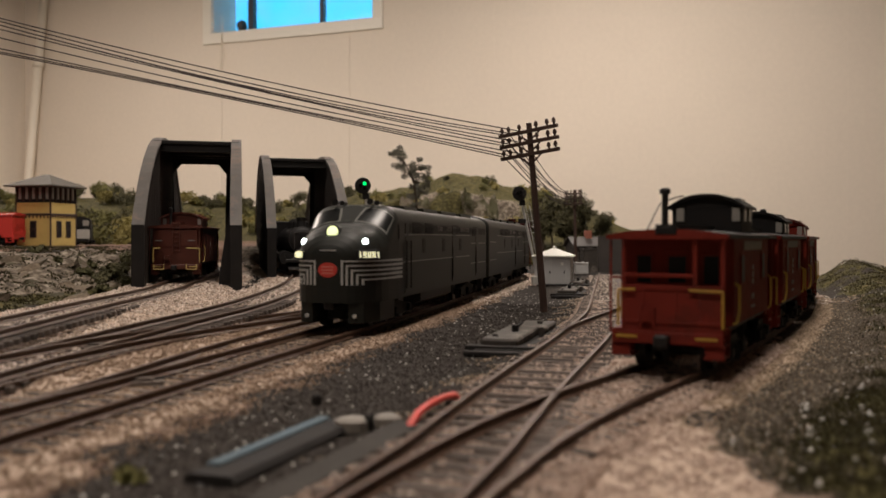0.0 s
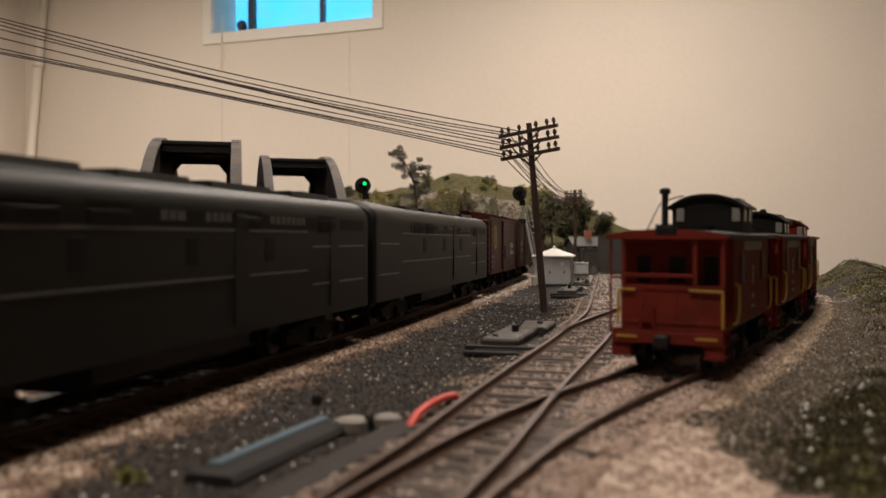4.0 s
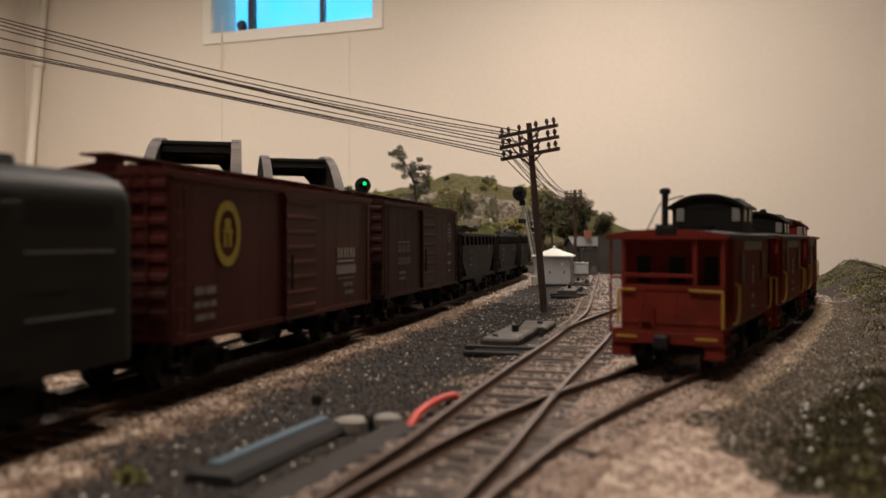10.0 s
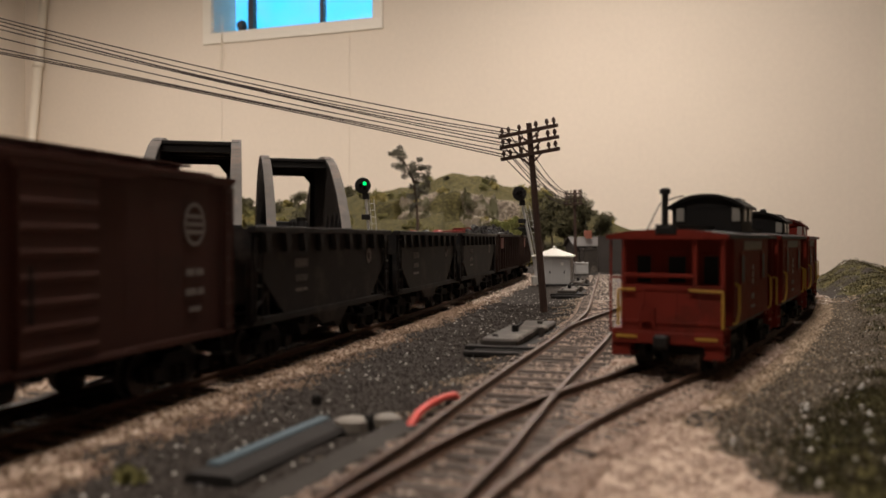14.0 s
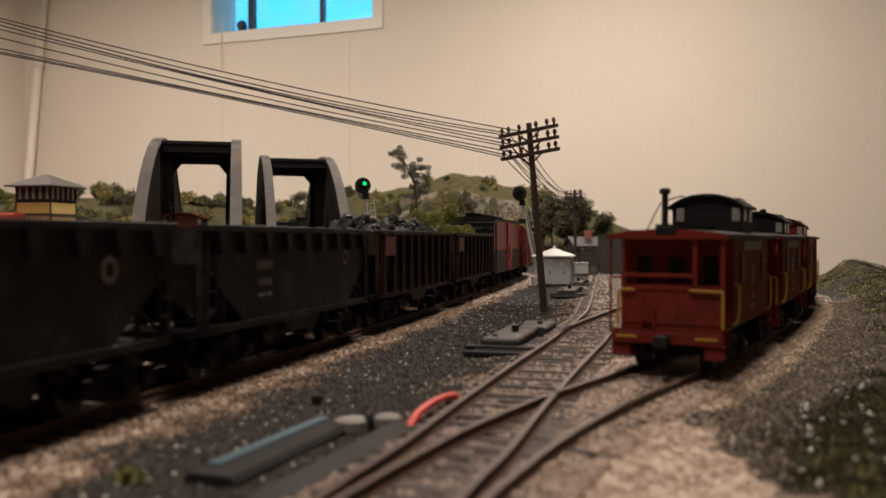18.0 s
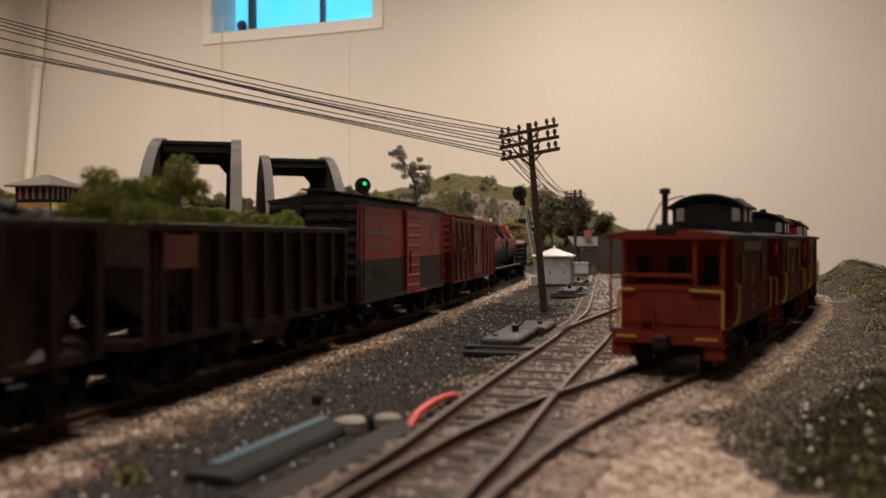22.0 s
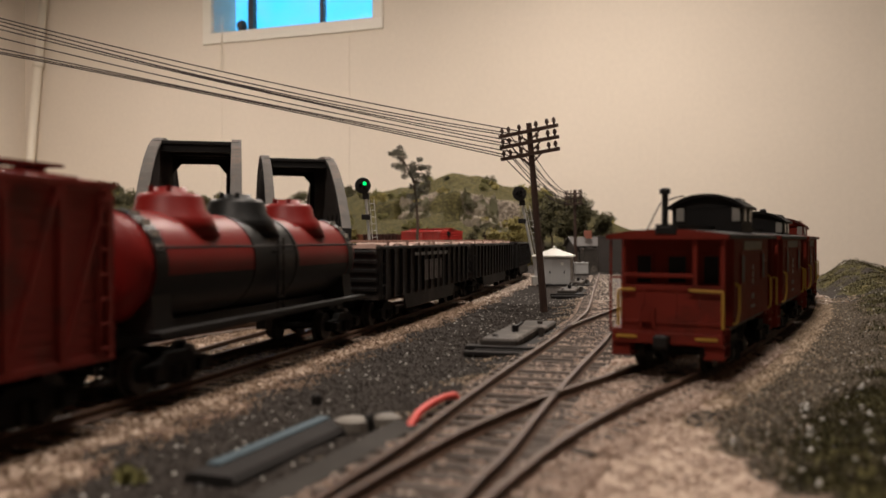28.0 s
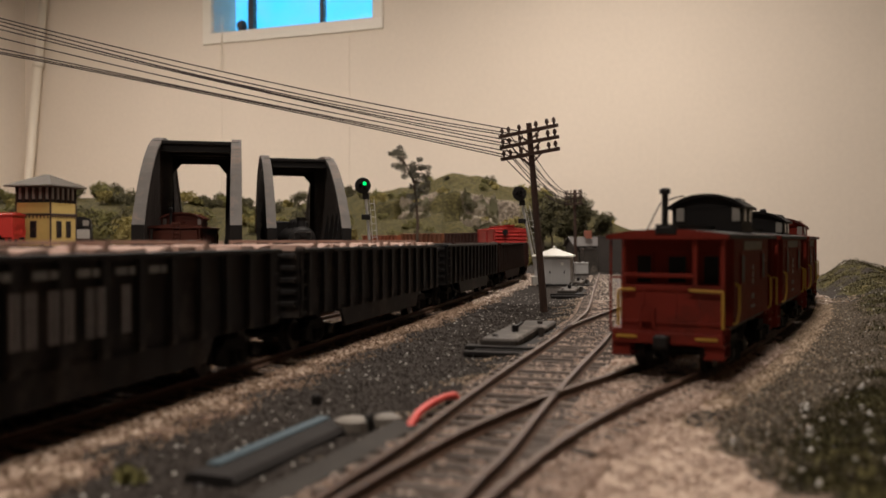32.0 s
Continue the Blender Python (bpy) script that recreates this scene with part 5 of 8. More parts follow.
def cab_details(car, side):
    # stepped stripes round the nose
    nose = [q for q in LOCO_SECTIONS if q[0] >= 96]

    def x_at(w):
        return float(np.interp(-w, [-q[1] for q in nose], [q[0] for q in nose]))

    for i in range(5):
        z, yv = 26.3 - 1.75 * i, 5.2 + 1.75 * i
        xe = x_at(yv)
        bm = bmesh.new()
        shell_patch(bm, [(x, loco_v(x, z)) for x in (*np.linspace(80, 108, 10), *(x_at(w) for w in np.linspace(15.2, yv, 12)))], 0.0085, side, 0.3)
        part("nose_stripe", bm, STRIPE, car, "pale grey nose stripe")
        bm = bmesh.new()
        rows = []
        for zz in np.linspace(z + 0.3, 17.2, 6):
            c = [loco_point(x_at(w), loco_v(x_at(w), zz), o) for w, o in ((yv - 0.3, 0.32), (yv + 0.3, 0.32), (yv + 0.3, 0.1), (yv - 0.3, 0.1))]
            rows.append([Vector((q.x, q.y * side, q.z)) for q in c])
        loft(bm, rows)
        part("nose_stripe", bm, STRIPE, car, "pale grey nose stripe")
    # cab glass: windscreen, side window; portholes and doors
    bm = bmesh.new()
    shell_area(bm, 88.2, 97.0, 0.635, 0.968, side, 0.16, 8, 14)
    part("windscreen_frame", bm, PALEFRAME, car)
    bm = bmesh.new()
    shell_area(bm, 88.9, 96.4, 0.66, 0.955, side, 0.32, 8, 14)
    part("windscreen", bm, WINDGLASS, car, "dark windscreen pane")
    bm = bmesh.new()
    shell_area(bm, 87.6, 98.0, 0.991, 1.0, side, 0.4, 6, 3)
    part("centre_pillar", bm, GREYLOCO, car, "grey pillar between the panes")
    bm = bmesh.new()
    box(bm, 77, 85, *sorted((side * 18.0, side * 18.3)), 34.6, 40.4)
    part("cab_window", bm, GLASSD, car)
    bm = bmesh.new()
    box(bm, 69.5, 75.5, *sorted((side * 18.0, side * 18.25)), 12, 41.5, 0.1)
    part("cab_door", bm, GREYLOCO, car)
    bm = bmesh.new()
    for x in (69.0, 76.0):
        rod(bm, (x, side * 19.0, 14), (x, side * 19.0, 34), 0.3, 6)
    part("handrail", bm, GREYLIGHT, car)
    # lower headlights, number boards, class lamps
    p = loco_point(107.5, 0.42)
    bm = bmesh.new()
    lathe(bm, [(-1.4, 1.25), (0.8, 1.25), (1.0, 0.9), (1.1, 0.2)], 16, "x")
    o = part("class_lamp", bm, LAMPHOT, car, "lit white lamp", smooth=False)
    o.matrix_basis = Matrix.Translation(Vector((111.2, side * 12.2, 33.6)) * MM) @ Euler((0, radians(-18), radians(38 * side))).to_matrix().to_4x4()
    bm = bmesh.new()
    box(bm, -0.7, 0.5, -5.0, 5.0, -2.0, 2.0, 0.3)
    o = part("number_board", bm, BLACK, car, "number board beside the nose")
    o.matrix_basis = Matrix.Translation(Vector((111.8, side * 13.9, 28.6)) * MM) @ Euler((0, radians(-8), radians(50 * side))).to_matrix().to_4x4()
    bm = bmesh.new()
    for k in range(5):
        wd = 0.2 if k in (0, 4) else 0.62
        y = -4.0 + 2.0 * k
        if wd < 0.3:
            box(bm, 0.5, 0.75, y - wd, y + wd, -1.2, 1.2)
            continue
        box(bm, 0.5, 0.75, y - wd, y - wd + 0.34, -1.2, 1.2)
        box(bm, 0.5, 0.75, y + wd - 0.34, y + wd, -1.2, 1.2)
    part("digits", bm, BOARDON, o, "bars for the lit running number")


def nose_details(car):
    bm = bmesh.new()
    lathe(bm, [(-4.0, 3.0), (1.0, 2.9), (1.2, 2.5)], 20, "x")
    o = part("headlight_ring", bm, GREYLOCO, car)
    o.matrix_basis = Matrix.Translation(Vector((112.6, 0, 37.3)) * MM) @ Euler((0, radians(-6), 0)).to_matrix().to_4x4()
    bm = bmesh.new()
    lathe(bm, [(1.0, 2.5), (1.5, 1.9), (1.7, 0.2)], 18, "x")
    part("lens", bm, LAMPON, o, "large round headlight")
    bm = bmesh.new()
    seg = 24
    loft(bm, [[(x, math.cos(2 * math.pi * i / seg) * 3.8, 23.0 + math.sin(2 * math.pi * i / seg) * 2.8) for i in range(seg)] for x in (115.5, 119.0)])
    part("emblem", bm, EMBLEM, car, "red oval emblem")
    bm = bmesh.new()
    marks = mat("pale_red_marks", (0.62, 0.20, 0.16), 0.5, var=0.05, bump=0.0)
    for z in (21.8, 23.0, 24.2):
        bm = bmesh.new()
        box(bm, 119.0, 119.15, -2.4, 2.4, z - 0.25, z + 0.25)
        part("emblem_mark", bm, marks, car)
    bm = bmesh.new()
    box(bm, 117.8, 118.9, -3.0, 3.0, 30.2, 30.6)
    part("nose_grab", bm, STRIPE, car)
    # pilot, coupler pocket, fuel tank, roof
    bm = bmesh.new()
    prism(bm, [(86, -16.5), (104, -16.0), (114, -12.5), (116, -7.2), (100, -7.0), (98, 0), (100, 7.0), (116, 7.2), (114, 12.5), (104, 16.0), (86, 16.5)], 2.8, 11.0, "z")
    part("pilot", bm, GREYLOCO, car)
    bm = bmesh.new()
    rod(bm, (113, -9.5, 5.5), (116.2, -9.5, 5.5), 0.8, 8)
    rod(bm, (113, 9.5, 5.5), (116.2, 9.5, 5.5), 0.8, 8)
    part("air_hose", bm, STRIPE, car)
    for y in (-7.5, 7.5):
        bm = bmesh.new()
        lathe(bm, [(84.5, 0.5), (88, 0.6), (90.2, 1.2), (90.5, 1.3)], 12, "x", (0, y, 49.8))
        lathe(bm, [(86, 0.45), (90, 0.6), (91.5, 1.0)], 12, "x", (-3, y + 2.4, 49.5))
        rod(bm, (83, y, 46), (83, y, 50.0), 0.6, 8)
        part("air_horn", bm, BLACK, car)


def diesel(label, cab_front=True, name="diesel_locomotive"):
    car = thing(name, label, "locomotive", group="diesel locomotives")
    SHELL[0] = LOCO_SECTIONS if cab_front else BOOSTER_SECTIONS
    bm = bmesh.new()
    rings = []
    N = 12
    for s in SHELL[0]:
        vsn = [0.0, 0.25, 0.5] + [0.5 + 0.5 * (k + 1) / N for k in range(N)]
        left = [loco_point(s[0], v) for v in vsn]
        right = [Vector((p.x, -p.y, p.z)) for p in left[:-1]][::-1]
        rings.append(left + right)
    loft(bm, rings)
    part("body", bm, GREYLOCO, car, smooth=False)
    for side in (1, -1):
        bm = bmesh.new()
        shell_area(bm, -100, 78, loco_v(0, 25.5), loco_v(0, 36.5), side, 0.15, 20, 2)
        part("grey_band", bm, GREYLIGHT, car, "lighter grey side band")
        for z, xa, xb in ((36.8, -112, 84), (25.2, -112, 84)):
            bm = bmesh.new()
            step = [(xb, loco_v(0, z)), (10, loco_v(0, z)), (-60, loco_v(0, z))]
            if cab_front:
                shell_patch(bm, [(x, loco_v(0, z)) for x in (xb, 40, 0, -40, -62)], 0.0045, side)
            else:
                shell_patch(bm, [(x, loco_v(0, z)) for x in (82, 40, 0, -40, -62)], 0.0042, side)
                shell_patch(bm, [(x, loco_v(0, z - 4.5)) for x in (113, 100, 86)], 0.0042, side)
            shell_patch(bm, [(x, loco_v(0, z - 4.5)) for x in (-66, -90, xa)], 0.0042, side)
            part("pin_stripe", bm, STRIPEDIM, car, "thin pale stripe")
        if cab_front:
            cab_details(car, side)
        for x in (44, 4, -36):
            bm = bmesh.new()
            box(bm, x - 2.6, x + 2.6, *sorted((side * 18.0, side * 18.3)), 28.6, 35.0, 0.1)
            part("body_window", bm, DARKPANEL, car)
        for x in (-20, -84):
            bm = bmesh.new()
            box(bm, x - 4, x + 4, *sorted((side * 18.0, side * 18.3)), 13, 41, 0.1)
            part("side_door", bm, GREYLOCO, car)
            bm = bmesh.new()
            rod(bm, (x + 5, side * 18.7, 15), (x + 5, side * 18.7, 30), 0.2, 6)
            part("handrail", bm, GREYLIGHT, car)
        bm = bmesh.new()
        box(bm, -112, 68, *sorted((side * 18.0, side * 18.12)), 37.5, 41.2)
        part("letter_board", bm, DARKPANEL, car, "dark board along the top of the side")
        for x0 in (56, 34, -24, -78):
            bm = bmesh.new()
            corrugated(bm, [37.6 + i * 0.8 for i in range(4)], side * 18.12, side * 18.4, x0 - 7, x0 + 7, "x", 0.3, 0.3)
            part("side_grille", bm, DARKPANEL, car)
        bars(car, side * 12, side * 18.15, 39.8, [2.0, 2.0, 2.6], 2.2, LETTERDIM, 1.3, "spaced pale name lettering bars")
        bars(car, side * -8, side * 18.15, 39.8, [1.8, 2.0, 2.0, 2.0], 2.2, LETTERDIM, 1.3, "spaced pale name lettering bars")
        bars(car, side * -48, side * 18.15, 39.8, [2.0, 2.0, 2.0, 2.0, 2.0, 2.0, 1.8], 2.2, LETTERDIM, 1.5, "spaced pale name lettering bars")
    if cab_front:
        nose_details(car)
    bm = bmesh.new()
    prism(bm, [(-14, 12), (14, 12), (14, 6), (10, 4), (-10, 4), (-14, 6)], -32, 34)
    part("fuel_tank", bm, BLACK, car)
    for x0, x1 in ((36, 58), (-4, 24), (-48, -14), (-92, -62)):
        bm = bmesh.new()
        prism(bm, [(-13.5, 46.0), (13.5, 46.0), (12.5, 49.3), (-12.5, 49.3)], x0, x1)
        part("roof_hatch", bm, GREYLOCO, car)
    for x in (28, -8, -56):
        bm = bmesh.new()
        lathe(bm, [(47.5, 6.5), (49.9, 6.2), (50.2, 5.6), (50.2, 0.5)], 20, "z", (x + 3, 0, 0))
        part("roof_fan", bm, GREYLOCO, car)
    for x in (-77, 76):
        truck(car, x, 43, 3, 5.1)
    coupler(car, -119)
    coupler(car, 112 if cab_front else 119)
    return car

# ================= cabooses =================
def caboose(label, paint, roof, L=90.0, W=29.0, cupola=True, name="caboose", grabs=None, category="caboose", group="parked cabooses", red_cupola=False, cup_top=48.8, cup_inset=4.0, cup_x=(-27.0, -6.0)):
    """A wooden caboose: end platforms with railings and steps, arched roof, cupola, stove pipe."""
    grabs = grabs or YELLOW
    car = thing(name, label, category, group=group)
    w, e = W / 2, L / 2
    z0, z1 = 11.5, 36.2
    b = e - 12.5
    bm = bmesh.new()
    box(bm, -b, b, -w, w, z0, z1, 0.3)
    part("body", bm, paint, car)
    bm = bmesh.new()
    n = 34
    for s in (-1, 1):
        for i in range(n):
            x = -b + 2 * b * (i + 0.5) / n
            box(bm, x - b / n + 0.18, x + b / n - 0.18, *sorted((s * w, s * (w + 0.22))), z0 + 0.4, z1 - 0.4)
    tagged(part("siding", bm, paint, car, "narrow vertical boards"), kind="stuff")
    arc = [(-w - 1.4 + (2 * w + 2.8) * i / 12, 35.9 + 1.5 * (1 - ((i - 6) / 6.0) ** 2)) for i in range(13)]
    bm = bmesh.new()
    prism(bm, arc + [(p[0], p[1] - 1.1) for p in arc[::-1]], -e - 0.5, e + 0.5)
    part("roof", bm, roof, car, "arched black roof")
    for s in (-1, 1):
        bm = bmesh.new()
        prism(bm, [(p[0], p[1] - 0.1) for p in arc] + [(w + 1.2, 34.7), (-w - 1.2, 34.7)], *sorted((s * (e - 0.3), s * (e + 0.9))))
        part("roof_fascia", bm, paint, car)
        bm = bmesh.new()
        box(bm, *sorted((s * b, s * e)), -w + 0.6, w - 0.6, 9.8, 11.2)
        part("platform", bm, paint, car)
        bm = bmesh.new()
        box(bm, *sorted((s * (e - 1.6), s * (e + 0.6))), -w + 0.2, w - 0.2, 7.4, 10.6, 0.3)
        part("end_sill", bm, paint, car)
        # corner posts, mid posts, railing panel and rails
        for y, r in ((-w - 0.5, 0.30), (w - 0.5, 0.6), (w * 0.49, 0.6), (-w * 0.79, 0.5)):
            bm = bmesh.new()
            box(bm, *sorted((s * (e - 0.6 - r), s * (e - 0.6 + r * 0.6))), y - r, y + r, 10, 35, 0.15)
            part("corner_post", bm, paint, car)
        bm = bmesh.new()
        box(bm, *sorted((s * (e - 0.9), s * (e - 0.2))), -w * 0.79, w - 0.4, 10.8, 22.6, 0.15)
        part("railing_panel", bm, paint, car)
        bm = bmesh.new()
        box(bm, *sorted((s * (e - 0.2), s * (e + 0.2))), -w * 0.79, w - 0.4, 12.6, 13.5, 0.1)
        box(bm, *sorted((s * (e - 0.2), s * (e + 0.2))), -w * 0.79, w - 0.4, 21.4, 22.8, 0.1)
        for y in (-w * 0.42, w * 0.16, w * 0.56):
            box(bm, *sorted((s * (e - 0.2), s * (e + 0.1))), y - 0.35, y + 0.35, 13.4, 21.5)
        part("panel_trim", bm, paint, car)
        bm = bmesh.new()
        box(bm, *sorted((s * (e - 1.0), s * (e - 0.2))), -w * 0.79, w * 0.49, 24.7, 25.8, 0.2)
        rod(bm, (s * (e - 0.6), -w - 0.5, 24.6), (s * (e - 0.6), -w * 0.79, 24.6), 0.3, 6)
        part("railing", bm, paint, car)
        bm = bmesh.new()
        for y in (-w * 0.45, -w * 0.22):
            box(bm, *sorted((s * e, s * (e + 0.9))), y - 0.4, y + 0.4, 11.5, 17.0, 0.15)
        box(bm, *sorted((s * e, s * (e + 1.2))), -w * 0.45, -w * 0.22, 13.0, 15.4, 0.3)
        part("brake_stand", bm, paint, car)
        bm = bmesh.new()
        lathe(bm, [(e + 1.2, 1.4), (e + 1.5, 1.4)] if s > 0 else [(-e - 1.5, 1.4), (-e - 1.2, 1.4)], 14, "x", (0, -w * 0.33, 15.6))
        part("brake_wheel", bm, paint, car)
        # end wall, door and windows
        bm = bmesh.new()
        box(bm, *sorted((s * b, s * (b + 0.4))), -3.6, 3.6, 12, 32, 0.1)
        door = part("end_door", bm, paint, car)
        bm = bmesh.new()
        box(bm, *sorted((s * (b + 0.4), s * (b + 0.6))), -2.3, 2.3, 23, 30)
        part("door_glass", bm, GLASSD, door)
        for y in (-9.0, 9.0):
            bm = bmesh.new()
            box(bm, *sorted((s * b, s * (b + 0.5))), y - 2.6, y + 2.6, 22, 31, 0.1)
            win = part("end_window", bm, paint, car)
            bm = bmesh.new()
            box(bm, *sorted((s * (b + 0.5), s * (b + 0.65))), y - 1.9, y + 1.9, 22.8, 30.2)
            part("pane", bm, GLASSD, win)
        # steps with side plates, yellow grab irons and step edges
        for q in (-1, 1):
            bm = bmesh.new()
            ya, yb = sorted((q * (w - 5.2), q * w))
            for xx in (e - 8.6, e - 1.2):
                prism(bm, [(ya, 11), (yb, 11), (yb, 4.0), (ya + 0.6, 4.0)] if q > 0 else [(ya, 11), (yb, 11), (yb - 0.6, 4.0), (ya, 4.0)], *sorted((s * xx, s * (xx + 0.8))))
            for z in (4.0, 7.2):
                box(bm, *sorted((s * (e - 8.4), s * (e - 0.6))), ya, yb, z, z + 0.6)
            part("steps", bm, paint, car)
            bm = bmesh.new()
            yo = q * (w - 0.2) if s * q > 0 else q * (w - 2.0)
            bent(bm, [(s * (e + 0.8), yo - q * (8.4 if s * q > 0 else 4.4), 21.6), (s * (e + 0.8), yo, 21.4), (s * (e + 0.8), yo, 12.0)], 0.36)
            part("grab_iron", bm, grabs, car, "yellow grab iron")
            bm = bmesh.new()
            bent(bm, [(s * (b - 1.2), q * (w + 0.3), 23), (s * (b - 2.0), q * (w + 1.3), 22.2), (s * (b - 1.8), q * (w + 1.4), 15.5), (s * (b - 0.4), q * (w + 1.0), 12.6), (s * (b - 0.2), q * w, 12.2)], 0.36)
            part("grab_iron", bm, grabs, car, "curved yellow grab iron")
            bm = bmesh.new()
            box(bm, *sorted((s * (e + 0.6), s * (e + 1.0))), *sorted((q * (w - 7.0), q * (w - 1.5))), 8.9, 9.6)
            part("step_edge", bm, grabs, car, "yellow step edge")
    # side windows and lettering
    for s in (-1, 1):
        for x in (b - 12, -b + 14):
            bm = bmesh.new()
            box(bm, x - 3, x + 3, *sorted((s * (w + 0.1), s * (w + 0.6))), 22, 31, 0.15)
            win = part("side_window", bm, paint, car)
            bm = bmesh.new()
            box(bm, x - 2.2, x + 2.2, *sorted((s * (w + 0.6), s * (w + 0.75))), 22.8, 30.2)
            part("pane", bm, GLASSD, win)
        bm = bmesh.new()
        box(bm, -17, 17, *sorted((s * (w + 0.2), s * (w + 0.4))), 31.6, 34.2)
        part("name_board", bm, LETTERDIM, car, "pale name lettering strip")
        bars(car, 0, s * (w + 0.25), 26.5, [1.0], 1.4, LETTER)
        bars(car, 0, s * (w + 0.25), 24.4, [1.4], 1.4, LETTER)
        bars(car, 0, s * (w + 0.25), 22.3, [1.2], 1.4, LETTER)
        bars(car, 0, s * (w + 0.25), 18.0, [1.2, 1.2, 1.2], 1.6, LETTERDIM)
        bars(car, 0, s * (w + 0.25), 15.0, [3.2, 3.2], 0.8, LETTERDIM)
    # cupola
    if cupola:
        cw, (ca, cb), ct = w - cup_inset, cup_x, cup_top - 4.0
        cp = paint if red_cupola else roof
        bm = bmesh.new()
        box(bm, ca, cb, -cw, cw, 35, ct + 0.2, 0.2)
        cup = part("cupola", bm, cp, car, "cupola on the roof")
        arc2 = [(-cw - 1.2 + (2 * cw + 2.4) * i / 12, ct + 4.0 * (1 - abs((i - 6) / 6.0) ** 2.3)) for i in range(13)]
        bm = bmesh.new()
        prism(bm, arc2 + [(p[0], p[1] - 0.9) for p in arc2[::-1]], ca - 1.5, cb + 1.5)
        part("cupola_roof", bm, roof, cup)
        bm = bmesh.new()
        prism(bm, [(p[0] * 0.9, p[1] - 0.8) for p in arc2] + [(cw, ct - 1), (-cw, ct - 1)], ca, cb)
        part("cupola_end", bm, cp, cup)
        for s in (-1, 1):
            for y in (-cw + 2.6, cw - 1.6):
                bm = bmesh.new()
                xe = cb if s > 0 else ca
                box(bm, *sorted((xe + s * 0.1, xe + s * 0.4)), y - 1.2, y + 1.2, ct - 4.6, ct - 0.4, 0.1)
                part("cupola_window", bm, GLASSL, cup, "cloudy cupola window")
            for x in (ca + 5.5, cb - 5.5):
                bm = bmesh.new()
                box(bm, x - 2.0, x + 2.0, *sorted((s * cw, s * (cw + 0.3))), ct - 4.6, ct - 0.6, 0.1)
                part("cupola_window", bm, GLASSL, cup, "cloudy cupola window")
            bm = bmesh.new()
            y = s * (cw - 2)
            bent(bm, [(ca + 3, y, ct + 0.8), (ca + 3, y, ct + 2.6), (cb - 3, y, ct + 2.6), (cb - 3, y, ct + 0.8)], 0.22)
            part("roof_grab", bm, roof, cup)
            bm = bmesh.new()
            xx = 20 if s > 0 else -40
            bent(bm, [(xx + 6 * s, -cw + 0.5, 37.4), (xx - 2 * s, -cw + 1.0, 43), (xx - 5 * s, -cw + 1.6, ct + 0.6), (xx - 16 * s, -cw + 3.5, ct + 2.6), (xx - 24 * s, -cw + 4.0, ct + 3.4)], 0.22)
            part("roof_handrail", bm, roof, car)
    bm = bmesh.new()
    for y in (-1.9, 0.0, 1.9):
        box(bm, -e - 1.0, e + 1.0, y - 0.8, y + 0.8, 37.9, 38.6)
    for x in (-e - 1.2, e - 0.2):
        box(bm, x, x + 1.4, -2.8, 2.8, 35.8, 38.0, 0.3)
    part("roofwalk", bm, roof, car)
    bm = bmesh.new()
    lathe(bm, [(36, 0.95), (47.4, 0.85), (47.6, 1.5), (48.8, 1.55), (49.2, 1.1), (49.3, 0.2)], 14, "z", (e - 22, -w * 0.40, 0))
    part("stove_pipe", bm, BLACK, car, "black stove pipe with cap")
    bm = bmesh.new()
    box(bm, -e + 3, e - 3, -4, 4, 7.5, 11)
    box(bm, -b, b, *(-w + 1, w - 1), 10.4, 11.6)
    part("underframe", bm, BLACK, car)
    for x in (-e + 20, e - 20):
        truck(car, x, 17, 2, 4.8)
    for x in (-e, e):
        coupler(car, x, 8.5)
    return car


def on_line(pts, start, dist):
    """Place and heading on a line of points, dist mm past the point nearest to start."""
    i = min(range(len(pts)), key=lambda k: (pts[k] - Vector(start)).length)
    while dist > 0 and i < len(pts) - 2:
        dist -= (pts[i + 1] - pts[i]).length
        i += 1
    t = pts[min(i + 1, len(pts) - 1)] - pts[max(i - 1, 0)]
    return pts[i], math.degrees(math.atan2(t.x, t.y))


def stand(ob, p, heading, z=0.0):
    ob.matrix_basis = pose(p[0] * MM, p[1] * MM, z * MM, 0, 0, -90 - heading)


first = caboose("dark red wooden caboose with black cupola and yellow grab irons", CABRED, CABROOF)
place, head = Vector((79.0, 263.5, 0)), 28.0
stand(first, place, head)
for dist, red in ((95.5, False), (191.0, True), (286.5, True)):
    p, h = on_line(CABLINE, (79, 263.5, 0), dist)
    if red and dist < 200:
        red_one = caboose("dark red wooden caboose with red cupola, coupled in a row", CABRED, BOXRED, red_cupola=True, cup_top=45.6)
        stand(red_one, p, h)
    elif red:
        copy_thing(red_one, pose(p.x * MM, p.y * MM, 0, 0, 0, -90 - h))
    else:
        second = caboose("dark red wooden caboose with low black cupola, coupled in a row", CABRED, CABROOF, cup_top=46.0)
        stand(second, p, h)

BROWNCAB = mat("brown_caboose_paint", (0.085, 0.020, 0.012), 0.42, var=0.15, scale=80, fine=2500, bump=0.05)
PALEGRAB = mat("pale_yellow_grab", (0.52, 0.40, 0.14), 0.5, var=0.1, bump=0.0)
bridge_cab = caboose("brown wooden caboose standing in the first bridge", BROWNCAB, BROWNCAB, 104, 32, grabs=PALEGRAB, group="standing cabooses", red_cupola=True, cup_top=46.2, cup_inset=2.2, cup_x=(-4.0, 26.0))
stand(bridge_cab, (-185.5, 627.0), -8.0, 7.0)
ladder(bridge_cab, 53.2, 1.0, 20, 38, BROWNCAB, 4.4, 7, end=True)
bm = bmesh.new()
